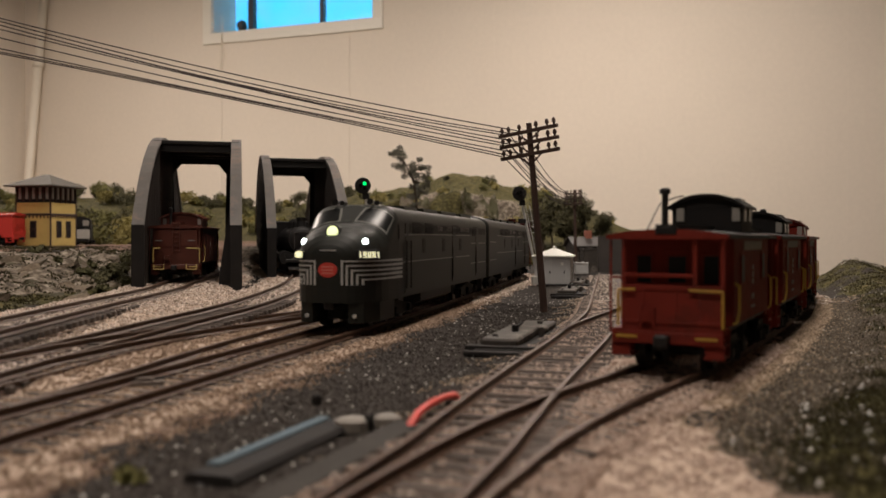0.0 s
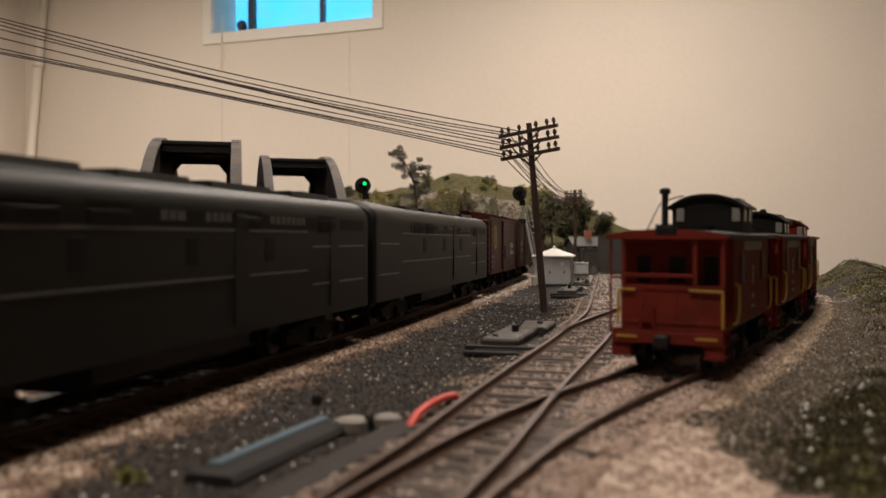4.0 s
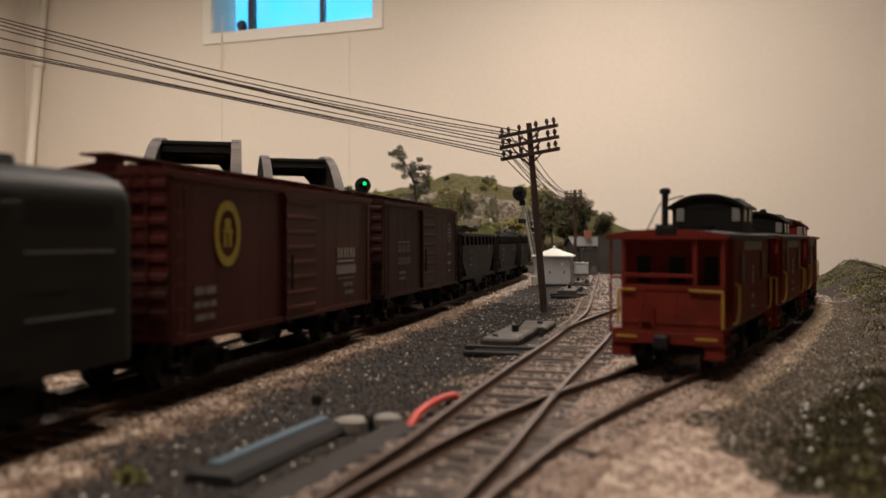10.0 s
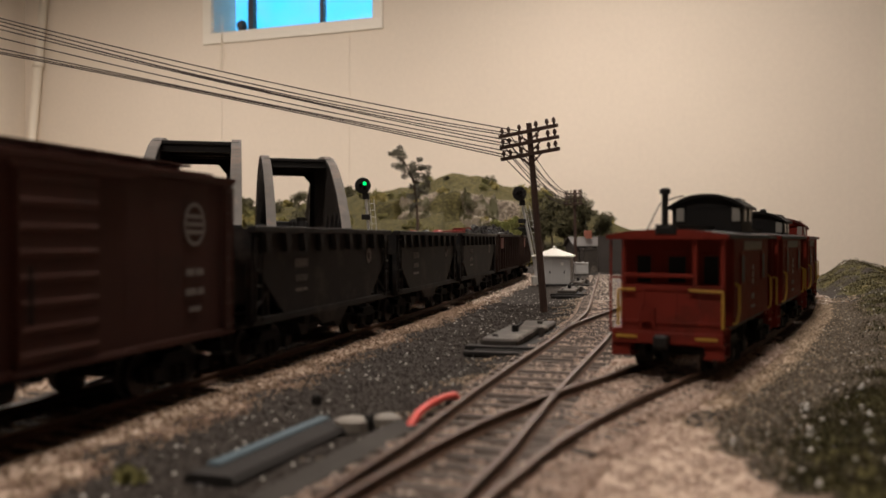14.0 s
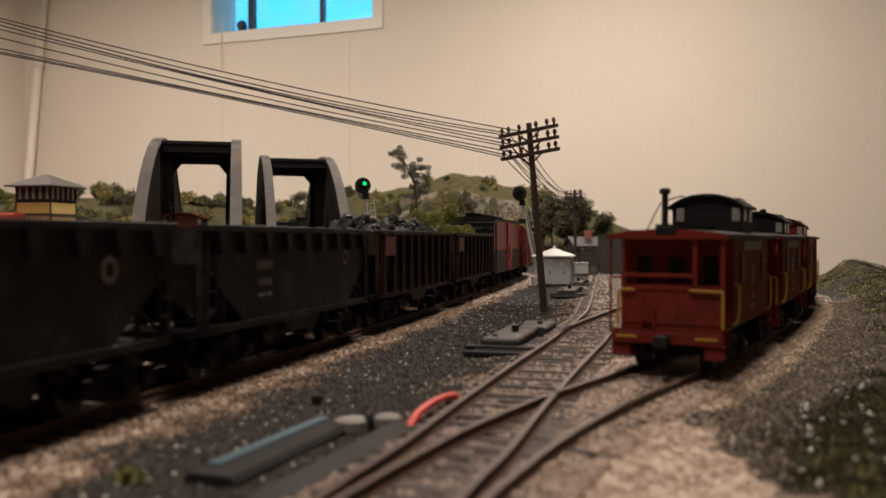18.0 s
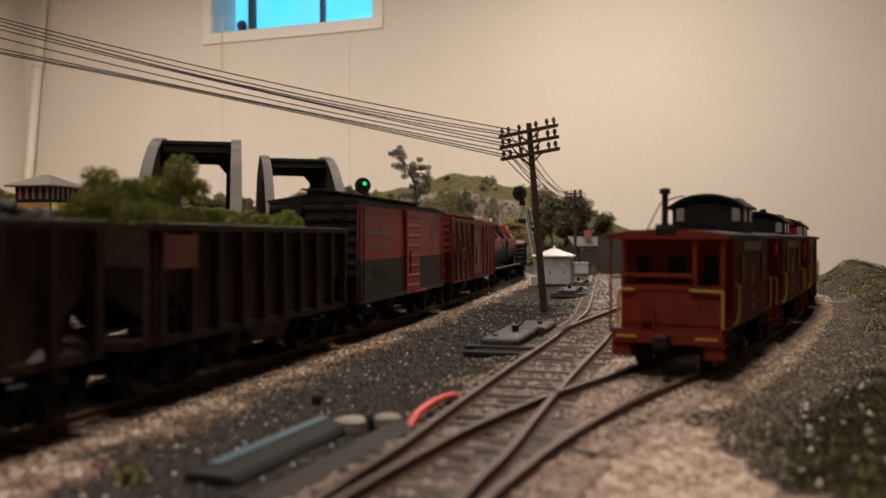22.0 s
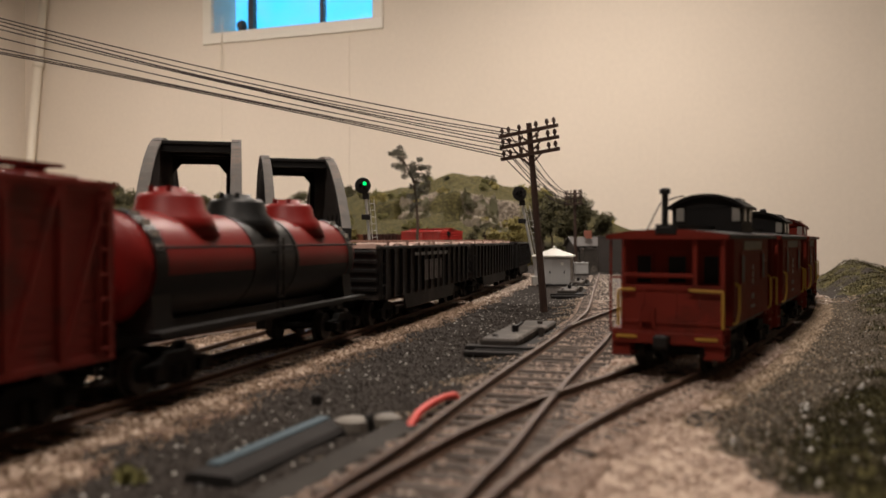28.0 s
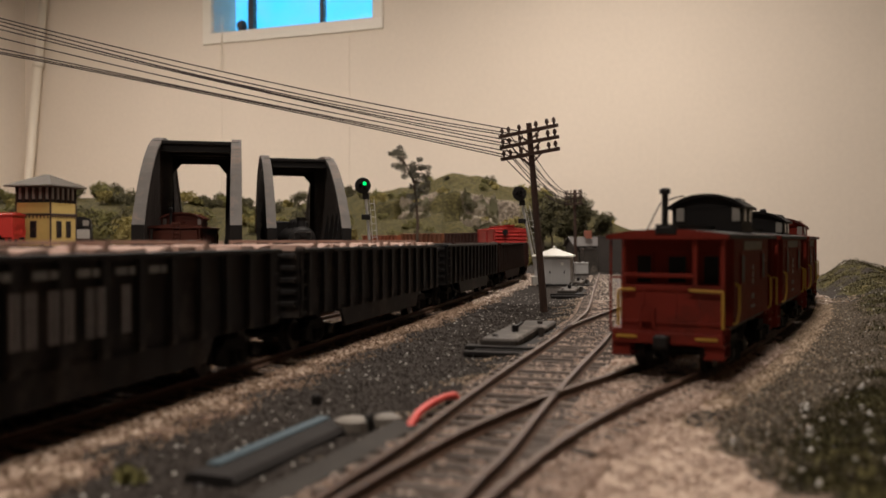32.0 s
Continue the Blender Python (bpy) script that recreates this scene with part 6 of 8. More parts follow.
box(bm, 51.6, 52.2, -14.4, 14.4, 11, 33.8, 0.2)
part("end_panel", bm, BROWNCAB, bridge_cab)
for y in (-10.5, 10.5):
    bm = bmesh.new()
    bent(bm, [(53.0, y - 3.2, 10.8), (53.0, y - 3.2, 7.4), (53.0, y + 3.2, 7.4), (53.0, y + 3.2, 10.8)], 0.4)
    part("step_stirrup", bm, PALEGRAB, bridge_cab, "pale yellow stirrup")
    bm = bmesh.new()
    box(bm, 52.2, 52.5, y - 2.2, y + 2.2, 26.2, 27.0)
    part("lettering", bm, LETTERDIM, bridge_cab)
TOYRED = mat("toy_red_paint", (0.60, 0.045, 0.035), 0.5, var=0.08, bump=0.03)
toy = caboose("bright red caboose on the upper level by the tower", TOYRED, TOYRED, 92, 31, grabs=TOYRED, cupola=False, group="standing cabooses")
stand(toy, (-537.0, 1000.0), 88.0, 26.5)
for s in (-1, 1):
    bm = bmesh.new()
    box(bm, *sorted((s * 33.0, s * 45.6)), -15.9, 15.9, 9.5, 36.4, 0.3)
    part("closed_end", bm, TOYRED, toy, "plain red closed end")
    for x in (-26.0, -12.0, 12.0, 26.0):
        bm = bmesh.new()
        box(bm, x - 2.2, x + 2.2, *sorted((s * 15.6, s * 16.1)), 25.0, 30.5)
        part("small_window", bm, GLASSD, toy)


# ================= bridges =================
RUSTSTEEL = mat("rust_streaked_steel", (0.040, 0.032, 0.028), 0.55, 0.1, var=0.4, scale=60, fine=2000, bump=0.1)

def bridge(at, heading, label, legs):
    """A through bridge: two black web walls with weathered grey curved chords, a deep portal, a deck."""
    ob = thing("railway_bridge", label, "bridge", group="railway bridges", at=(at[0], at[1], 0), turn=90 - heading)
    prof = [(0, 43), (12, 54), (28, 66), (48, 79), (72, 91), (100, 102), (130, 110), (160, 115)]
    L = 392.0
    full = prof + [(196, 117)] + [(L - x, z) for x, z in prof[::-1]]
    W = 33.5
    for s in (-1, 1):
        bm = bmesh.new()
        prism(bm, [(0, -8), *[(x, z - 1.0) for x, z in full], (L, -8)], *sorted((s * (W - 4.4), s * (W - 3.2))), "y")
        part("web_plate", bm, BRIDGEB, ob, "black riveted web plate")
        # chord: flange plates following the curve
        bm = bmesh.new()
        rings = []
        pts = full
        for i, (x, z) in enumerate(pts):
            a, c = pts[max(i - 1, 0)], pts[min(i + 1, len(pts) - 1)]
            d = Vector((c[0] - a[0], c[1] - a[1])).normalized()
            n = Vector((-d.y, d.x))
            o, q = Vector((x, z)) + n * 0.8, Vector((x, z)) - n * 1.4
            y0, y1 = s * (W - 7.6), s * W
            rings.append([(o.x, y0, o.y), (o.x, y1, o.y), (q.x, y1, q.y), (q.x, y0, q.y)])
        loft(bm, rings)
        part("chord", bm, BRIDGEG, ob, "weathered grey curved chord")
        bm = bmesh.new()
        box(bm, -2.2, 0.6, *sorted((s * (W - 7.6), s * W)), -8, 43.6, 0.3)
        part("end_post", bm, BRIDGEB, ob, "black end post")
        for x in np.arange(10, L - 5, 13.0):
            zt = float(np.interp(x, [p[0] for p in full], [p[1] for p in full])) - 2.0
            bm = bmesh.new()
            box(bm, x - 0.8, x + 0.8, *sorted((s * (W - 6.4), s * (W - 4.4))), 0, zt)
            part("stiffener", bm, RUSTSTEEL, ob)
            bm = bmesh.new()
            box(bm, x - 0.8, x + 0.8, *sorted((s * (W - 3.2), s * (W - 1.4))), 0, zt)
            part("stiffener", bm, BRIDGEB, ob)
    for x0 in (14.0, 40.0, 75.0, 114.0):
        for s in (-1,):
            bm = bmesh.new()
            out = [(s * (W - 4.4), 0.5), (s * (W - 15.0), 0.5), (s * (W - 14.6), 10), (s * (W - 11.5), 32), (s * (W - 7.6), 56), (s * (W - 4.4), 56)]
            prism(bm, out if s < 0 else out[::-1], x0 - 0.6, x0 + 0.6)
            part("knee_gusset", bm, BRIDGEB, ob, "black triangular knee plate")
    bm = bmesh.new()
    box(bm, 126, 131, -W + 2, W - 2, 107.5, 110.2, 0.3)
    box(bm, 127.5, 129.5, -W + 4.4, W - 4.4, 102, 108)
    part("portal_beam", bm, BRIDGEB, ob, "black portal beam")
    bm = bmesh.new()
    box(bm, 129.5, 262, -W + 4.4, W - 4.4, 109.6, 110.6)
    part("lateral_plate", bm, BRIDGEB, ob, "black plate across the top")
    for x0 in (155, 182, 210, 236):
        bm = bmesh.new()
        box(bm, x0 - 1, x0 + 1, -W + 4.4, W - 4.4, 106.6, 109.6)
        part("top_strut", bm, BRIDGEB, ob)
    bm = bmesh.new()
    box(bm, 261, 263.4, -W + 4.4, W - 4.4, 103.5, 111)
    for s in (-1, 1):
        leg = legs[0] if s > 0 else legs[1]
        out = [(s * (W - 4.4), 0), (s * (W - leg - 2), 0), (s * (W - leg), 95), (s * (W - leg - 7.0), 103.5), (s * (W - 4.4), 103.5)]
        prism(bm, out if s < 0 else out[::-1], 261, 263.4)
    part("portal", bm, BRIDGEB, ob, "black portal with corner gussets")
    bm = bmesh.new()
    box(bm, 0, L, -W + 4, W - 4, 0.2, 2.6)
    part("deck", bm, BRIDGEB, ob)
    return ob


bridge((-161.0, 545.0), -13.3, "black and weathered grey through bridge with a brown caboose inside", (7.0, 13.2))
bridge((-106.5, 690.0), -13.6, "black and weathered grey through bridge with a steam engine inside", (9.5, 10.5))


def steam_engine():
    ob = thing("steam_locomotive", "black steam locomotive standing inside the second bridge", "locomotive")
    stand(ob, (-126.0, 742.0), -14.8, 7.0)
    bm = bmesh.new()
    lathe(bm, [(-60, 11.5), (52, 10.5), (53, 10.3)], 28, "x", (0, 0, 27))
    part("boiler", bm, BLACK, ob)
    bm = bmesh.new()
    lathe(bm, [(53, 10.9), (55, 10.9), (55.5, 9.6), (56.5, 8.2), (57.2, 5), (57.4, 0.4)], 28, "x", (0, 0, 27))
    front = part("smokebox_front", bm, BLACK, ob)
    bm = bmesh.new()
    lathe(bm, [(57, 2.6), (60.5, 2.8), (60.8, 2.2)], 14, "x", (0, 0, 31.5))
    part("headlight", bm, BLACK, ob)
    bm = bmesh.new()
    for s in (-1, 1):
        rod(bm, (57, s * 6.5, 20), (57, s * 6.5, 33), 0.4, 6)
    rod(bm, (57.4, -6.5, 33), (57.4, 6.5, 33), 0.4, 6)
    part("handrail", bm, DKGREY, front)
    bm = bmesh.new()
    lathe(bm, [(36, 4.2), (42, 3.6), (45, 4.2)], 16, "z", (45, 0, 0))
    part("smokestack", bm, BLACK, ob)
    for x, r in ((18, 5.0), (-12, 5.4)):
        bm = bmesh.new()
        lathe(bm, [(35, r + 0.6), (42, r), (44.5, r * 0.7), (45, 0.4)], 16, "z", (x, 0, 0))
        part("dome", bm, BLACK, ob)
    bm = bmesh.new()
    box(bm, -86, -58, -16, 16, 14, 44, 0.8)
    part("cab", bm, BLACK, ob)
    bm = bmesh.new()
    box(bm, -60, 60, -14, 14, 13, 16)
    box(bm, 50, 66, -14, 14, 9, 12, 0.5)
    prism(bm, [(56, 9), (70, 4), (56, 4)], -12, 12, "y")
    part("frame", bm, BLACK, ob)
    for s in (-1, 1):
        bm = bmesh.new()
        lathe(bm, [(40, 5.4), (58, 5.4)], 16, "x", (0, s * 13, 13))
        part("cylinder", bm, BLACK, ob)
        bm = bmesh.new()
        for x in (20, -2, -24, -46):
            lathe(bm, [(s * 8.5, 9.0), (s * 10.5, 9.0)] if s > 0 else [(s * 10.5, 9.0), (s * 8.5, 9.0)], 22, "y", (x, 0, 9.0))
        tagged(part("driving_wheels", bm, BLACK, ob), kind="stuff")
        bm = bmesh.new()
        rod(bm, (52, s * 15, 14), (-50, s * 15, 17), 0.6, 6)
        part("side_rod", bm, DKGREY, ob)
    bm = bmesh.new()
    rod(bm, (66, 0, 16), (66, 0, 22), 0.5, 6)
    part("flag_staff", bm, LETTERDIM, ob)


steam_engine()


# ================= line poles and wires =================
ARM_DROP = (4.5, 10.4, 16.6)
def arm_drops(base):
    return (3.5, 10.3, 21.6) if base[0] < -200 else ARM_DROP


PINS = (-15.5, -11.5, -5.0, 5.0, 11.5, 15.5)


def line_pole(base, top, yaw, tilt, label):
    ob = thing("utility_pole", label, "utility pole", group="line poles", at=base)
    d = Vector(top) - Vector(base)
    bm = bmesh.new()
    rod(bm, (0, 0, 0), d, 2.1, 10, 1.5)
    part("pole_shaft", bm, POLE, ob)
    for drop in arm_drops(base):
        c = d * (1 - drop / d.length)
        m = Matrix.Translation(c) @ Euler((0, radians(-tilt), radians(yaw))).to_matrix().to_4x4()
        bm = bmesh.new()
        box(bm, -17.5, 17.5, -2.6, -1.0, -0.9, 0.9, 0.15)
        bmesh.ops.transform(bm, matrix=m, verts=bm.verts)
        arm = part("crossarm", bm, POLE, ob)
        bm = bmesh.new()
        for s in (-1, 1):
            rod(bm, m @ Vector((s * 7.5, -1.4, 0)), m @ Vector((0, -1.4, -5.5)), 0.45, 6)
        part("arm_brace", bm, POLE, arm)
        for x in PINS:
            bm = bmesh.new()
            lathe(bm, [(0.6, 0.55), (2.0, 0.6), (2.1, 1.1), (3.6, 1.0), (4.4, 0.5), (4.6, 0.1)], 9, "z", (x, -1.8, 0))
            bmesh.ops.transform(bm, matrix=m, verts=bm.verts)
            part("insulator", bm, POLE, arm)
    return ob


def pin_places(base, top, yaw, tilt):
    d = Vector(top) - Vector(base)
    out = {}
    for j, drop in enumerate(arm_drops(base)):
        m = Matrix.Translation(Vector(base) + d * (1 - drop / d.length)) @ Euler((0, radians(-tilt), radians(yaw))).to_matrix().to_4x4()
        for i, x in enumerate(PINS):
            out[j, i] = m @ Vector((x, -1.8, 1.0))
    return out


POLES = [((-262, 395, -4), (-264, 395, 153.3), -72.0, 0.0), ((54, 461, -4), (45.2, 457, 96), -34.0, 6.5), ((157, 1021, -3), (155, 1021, 93), -62.0, 0.0)]
for (b, t, yaw, tilt), lab in zip(POLES, ("brown wooden line pole beside the track", "leaning brown wooden line pole with three crossarms", "brown wooden line pole farther along the wires")):
    line_pole(b, t, yaw, tilt, lab)
pins = [pin_places(*p) for p in POLES]
# each wire: its arm and pin on the leaning pole, its arm and pin on the near pole, and its sag there
WIRES = [((0, 2), (0, 3), 4.0), ((0, 1), (0, 3), 5.5), ((0, 0), (0, 2), 5.5), ((1, 2), (0, 2), 5.0), ((1, 1), (1, 4), 2.5),
         ((1, 0), (1, 1), 3.0), ((2, 2), (2, 4), 1.0), ((2, 1), (2, 2), -1.0), ((2, 0), (2, 1), -1.5)]
for far_pin, near_pin, near_sag in WIRES:
    for p, q, sag in ((pins[0][near_pin], pins[1][far_pin], near_sag), (pins[1][far_pin], pins[2][far_pin], 6.0 + far_pin[1])):
        data = bpy.data.curves.new("line_wire", "CURVE")
        data.dimensions, data.bevel_depth, data.bevel_resolution = "3D", 0.31 * MM, 1
        sp = data.splines.new("POLY")
        n = 22
        sp.points.add(n)
        for k in range(n + 1):
            t = k / n
            c = p.lerp(q, t) - Vector((0, 0, sag * 4 * t * (1 - t)))
            sp.points[k].co = (*(c * MM), 1)
        data.materials.append(WIRE)
        tagged(new("line_wire", data), "thin dark wire strung between line poles", "wire", group="line wires")


# ================= signals, shed and lineside things =================
def signal(at, head_z, label, lit, face, lean=2.0):
    ob = thing("railway_signal", label, "railway signal", group="signals", at=at)
    bm = bmesh.new()
    box(bm, -4.5, 4.5, -4.5, 4.5, -1, 6.5, 0.5)
    part("base", bm, CONC, ob, "pale concrete base")
    bm = bmesh.new()
    rod(bm, (0, 0, 5), (-lean, 0, head_z - 8), 1.15, 10)
    part("mast", bm, SIGSTEEL, ob, "pale metal mast")
    bm = bmesh.new()
    for k in range(12):
        z = 9 + k * (head_z - 22) / 11
        rod(bm, (2.6 - lean * z / head_z, -1.6, z), (6.0 - lean * z / head_z, -1.6, z), 0.25, 5)
    for x in (2.6, 6.0):
        rod(bm, (x, -1.6, 7), (x - lean, -1.6, head_z - 10), 0.3, 5)
    part("ladder", bm, SIGSTEEL, ob)
    bm = bmesh.new()
    box(bm, -3.2 - lean, 3.2 - lean, -2.2, 2.2, head_z - 25, head_z - 21, 0.3)
    part("relay_case", bm, BLACK, ob)
    m = Matrix.Translation((-2.2 - lean, -2, head_z)) @ Euler((0, 0, radians(face))).to_matrix().to_4x4()
    bm = bmesh.new()
    lathe(bm, [(-3.0, 3.4), (0.0, 6.0), (0.8, 6.0), (0.9, 5.2)], 24, "y")
    bmesh.ops.transform(bm, matrix=m @ Matrix.Rotation(math.pi, 4, "Z"), verts=bm.verts)
    head = part("signal_head", bm, BLACK, ob, "round black target")
    bm = bmesh.new()
    rod(bm, (-lean, 0, head_z - 9), (-1.4 - lean, 1.5, head_z - 2), 1.6, 8)
    box(bm, -2.4 - lean, 2.4 - lean, -1.5, 3.0, head_z - 10, head_z - 5, 0.4)
    part("bracket", bm, BLACK, ob)
    for k, (dx, dz) in enumerate(((1.3, 1.5), (1.2, -1.7), (-1.8, 0.0))):
        bm = bmesh.new()
        lathe(bm, [(-1.1, 1.25), (-1.5, 0.9), (-1.6, 0.1)], 14, "y", (dx, 0, dz))
        bmesh.ops.transform(bm, matrix=m, verts=bm.verts)
        part("lamp", bm, SIGGREEN if lit and k == 0 else GLASSD, head, "glowing green lamp" if lit and k == 0 else "dark lens")
        bm = bmesh.new()
        prism(bm, [(dx + math.cos(a) * r, dz + math.sin(a) * r) for r, aa in ((1.7, np.linspace(0, math.pi, 7)), (1.45, np.linspace(math.pi, 0, 7))) for a in aa], -3.2, -0.7, "y")
        bmesh.ops.transform(bm, matrix=m, verts=bm.verts)
        part("hood", bm, BLACK, head)
    return ob


signal((-52.0, 640, -3), 77.0, "lineside signal showing a green light on a pale mast", True, 8, 5.0)
signal((79.5, 728, -3), 76.0, "dark lineside signal on a pale mast by the shed", False, -14, 13.0)


def relay_shed():
    ob = thing("relay_shed", "small grey relay shed with a white pyramid roof", "shed", at=(94.5, 735.0, -4.0), turn=-14)
    bm = bmesh.new()
    box(bm, -15, 15, -12, 12, 0, 24.5, 0.3)
    part("wall", bm, SHEDG, ob, "grey painted walls")
    bm = bmesh.new()
    v = [bm.verts.new(p) for p in ((-17, -14, 24), (17, -14, 24), (17, 14, 24), (-17, 14, 24), (-17, -14, 25), (17, -14, 25), (17, 14, 25), (-17, 14, 25), (0, 0, 31.5))]
    for q in ((0, 3, 2, 1), (0, 1, 5, 4), (1, 2, 6, 5), (2, 3, 7, 6), (3, 0, 4, 7), (4, 5, 8), (5, 6, 8), (6, 7, 8), (7, 4, 8)):
        bm.faces.new([v[i] for i in q])
    part("roof", bm, SHEDW, ob, "white pyramid roof")
    bm = bmesh.new()
    lathe(bm, [(30.5, 1.4), (32.5, 1.2), (33.2, 0.3)], 10, "z")
    part("roof_vent", bm, SHEDW, ob)
    for x in (-8.8, 3.2):
        bm = bmesh.new()
        box(bm, x, x + 8.2, -12.5, -12.0, 1.5, 22, 0.1)
        door = part("door", bm, SHEDG, ob)
        bm = bmesh.new()
        box(bm, x + 6.4, x + 7.2, -13.0, -12.5, 10, 12.5)
        part("handle", bm, BLACK, door)
    bm = bmesh.new()
    box(bm, 7.0, 9.4, -12.9, -12.5, 17, 19.4)
    part("notice", bm, SHEDW, ob, "small white notice")
    bm = bmesh.new()
    box(bm, -18, 19, -15, 14, -1, 1.0, 0.3)
    part("foundation", bm, MACHD, ob)


relay_shed()


def switch_machine(at, turn, length, width, label, blue=False):
    """A switch machine's moulded housing along the rails, with cover plates, screws and a lever."""
    ob = thing("switch_machine", label, "switch machine", group="switch machines", at=at, turn=turn)
    L, w = length / 2, width / 2
    bm = bmesh.new()
    box(bm, -w, w, -L, L, -2.5, 1.2, 0.5)
    part("base_plate", bm, MACHD, ob, "dark base plate")
    bm = bmesh.new()
    box(bm, -w * 0.86, w * 0.5, -L * 0.9, L * 0.25, 1.2, 4.2, 0.7)
    part("cover", bm, MACHG, ob, "weathered grey cover")
    bm = bmesh.new()
    box(bm, -w * 0.7, w * 0.72, L * 0.3, L * 0.92, 1.2, 3.6, 0.7)
    part("cover", bm, MACHG, ob, "weathered grey cover")
    bm = bmesh.new()
    rod(bm, (-w * 0.1, -L * 0.3, 4), (-w * 0.1, -L * 0.3, 6.6), 1.3, 10)
    rod(bm, (-w * 0.1, -L * 0.3, 5.6), (w * 0.1, -L * 0.2, 7.2), 0.6, 6)
    part("lever", bm, BLACK, ob)
    bm = bmesh.new()
    box(bm, -w * 1.35, w * 1.5, -L * 0.98, -L * 0.86, 0.4, 2.0, 0.2)
    box(bm, -w * 1.25, w * 1.7, -L * 1.12, -L * 1.04, -0.8, 0.8, 0.2)
    part("throw_bar", bm, MACHD, ob)
    for x, y in ((w * 0.7, L * 0.0), (-w * 0.5, -L * 0.7), (w * 0.2, L * 0.6)):
        bm = bmesh.new()
        lathe(bm, [(1.0, 1.1), (4.6, 1.1), (4.9, 0.6)], 10, "z", (x, y, 0))
        part("screw", bm, MACHG if x > 0 else MACHD, ob)
    # Strip coloured as a blue reflection on the cover.
    if blue:
        bm = bmesh.new()
        box(bm, -w * 0.38, 0, -L * 0.66, L * 0.68, 4.2, 4.8, 0.2)
        part("glossy_strip", bm, BLUESHEEN, ob, "blue-grey strip painted in as the window's reflection")
    return ob


switch_machine((31, 330, -3.5), -16, 84, 19, "weathered grey switch machine beside the siding turnout")
switch_machine((91, 610, -3.5), -12, 76, 18, "weathered grey switch machine by the shed")
switch_machine((114, 720, -3.5), -12, 60, 16, "weathered grey switch machine farther along the siding")


RODCOVER = mat("worn_dark_grey_cover", (0.036, 0.032, 0.028), 0.8, var=0.3, scale=90, fine=1500, bump=0.1, spec=0.15)


def low_machine(at, turn, length, width, label, cover, strip=False):
    """A long low housing sunk in the cinders."""
    ob = thing("switch_machine", label, "switch machine", group="switch machines", at=at, turn=turn)
    L, w = length / 2, width / 2
    bm = bmesh.new()
    prism(bm, [(-w, -2), (w, -2), (w, 2.6), (w - 0.8, 3.6), (-w + 0.8, 3.6), (-w, 2.6)], -L, L, "y")
    part("housing", bm, cover, ob)
    bm = bmesh.new()
    box(bm, -w - 1.5, w + 1.5, -L - 3, -L + 1, -2, 1.0, 0.4)
    box(bm, -w - 1.2, w + 1.2, L - 1, L + 4, -2, 1.2, 0.4)
    part("end_flange", bm, MACHD, ob)
    bm = bmesh.new()
    lathe(bm, [(0.5, 1.0), (2.0, 1.0), (2.4, 0.5), (2.4, 0.1)], 12, "z", (-w * 0.2, -L - 1.2, 0))
    part("screw", bm, STEEL if strip else MACHD, ob)
    # Raised strip coloured like the window's reflection along the housing's edge.
    if strip:
        bm = bmesh.new()
        box(bm, -w + 0.7, -w + 3.3, -L * 0.78, L * 0.98, 3.6, 4.1, 0.2)
        part("glossy_strip", bm, BLUESHEEN, ob, "blue-grey strip painted in as the window's reflection")
    return ob


low_machine((-29.6, 159, -6.6), -19.5, 46, 9.5, "low dark switch machine with a blue window reflection painted on", MACHD, True)
low_machine((-16.1, 147, -5.6), -19.5, 56, 7.5, "long flat grey switch rod cover beside the rail", RODCOVER)

wire = bpy.data.curves.new("red_wire", "CURVE")
wire.dimensions, wire.bevel_depth, wire.bevel_resolution = "3D", 0.85 * MM, 3
sp = wire.splines.new("POLY")
pts = [(-6.8, 168, -5), (-6.3, 170.5, -2.0), (-5.0, 174.5, -0.6), (-2.8, 182, -0.2), (0.0, 190.5, -0.4), (2.6, 198.5, -1.2), (4.0, 202, -3.5)]
sp.points.add(len(pts) - 1)
for c, p in zip(sp.points, pts):
    c.co = (p[0] * MM, p[1] * MM, p[2] * MM, 1)
wire.materials.append(REDPL)
tagged(new("red_wire", wire), "short loop of red plastic insulated wire by the rail", "wire")
for x, y, z, r, h in ((-18.5, 177, -4.5, 3.9, 2.6), (-11.4, 179, -4.5, 3.0, 2.8), (-15.0, 176, -4.6, 1.0, 3.4), (-30, 205, -4.4, 1.2, 2.2)):
    bm = bmesh.new()
    lathe(bm, [(z, r), (z + h * 0.8, r * 0.95), (z + h, r * 0.6), (z + h, 0.2)], 12, "z", (x, y, 0))
    solid("lineside_stub", bm, BULLSEYE if r > 2 else MACHD, "small round lineside fitting on the cinders", "fitting", group="lineside fittings")


def ground_throw(at, turn, sx, sy, h, material, label):
    ob = thing("ground_throw", label, "switch stand", group="ground throws", at=at, turn=turn)
    bm = bmesh.new()
    box(bm, -sx, sx, -sy, sy, -1.5, h * 0.5, 0.3)
    part("base", bm, material, ob)
    bm = bmesh.new()
    prism(bm, [(-sx * 0.6, h * 0.5), (sx * 0.6, h * 0.5), (sx * 0.25, h), (-sx * 0.35, h * 0.9)], -sy * 0.5, sy * 0.5, "y")
    part("throw_weight", bm, material, ob)
    bm = bmesh.new()
    rod(bm, (0, 0, h * 0.6), (sx * 1.3, sy * 0.4, h * 0.8), 0.35, 6)
    part("lever", bm, BLACK, ob)


ground_throw((-87.6, 340, -2.2), 20, 4.2, 3.2, 3.0, TIE, "small brown ground throw between the yard tracks")
ground_throw((-113, 281, -0.6), -10, 6.5, 3.0, 1.4, TIE, "flat brown ground throw in the yard ballast")
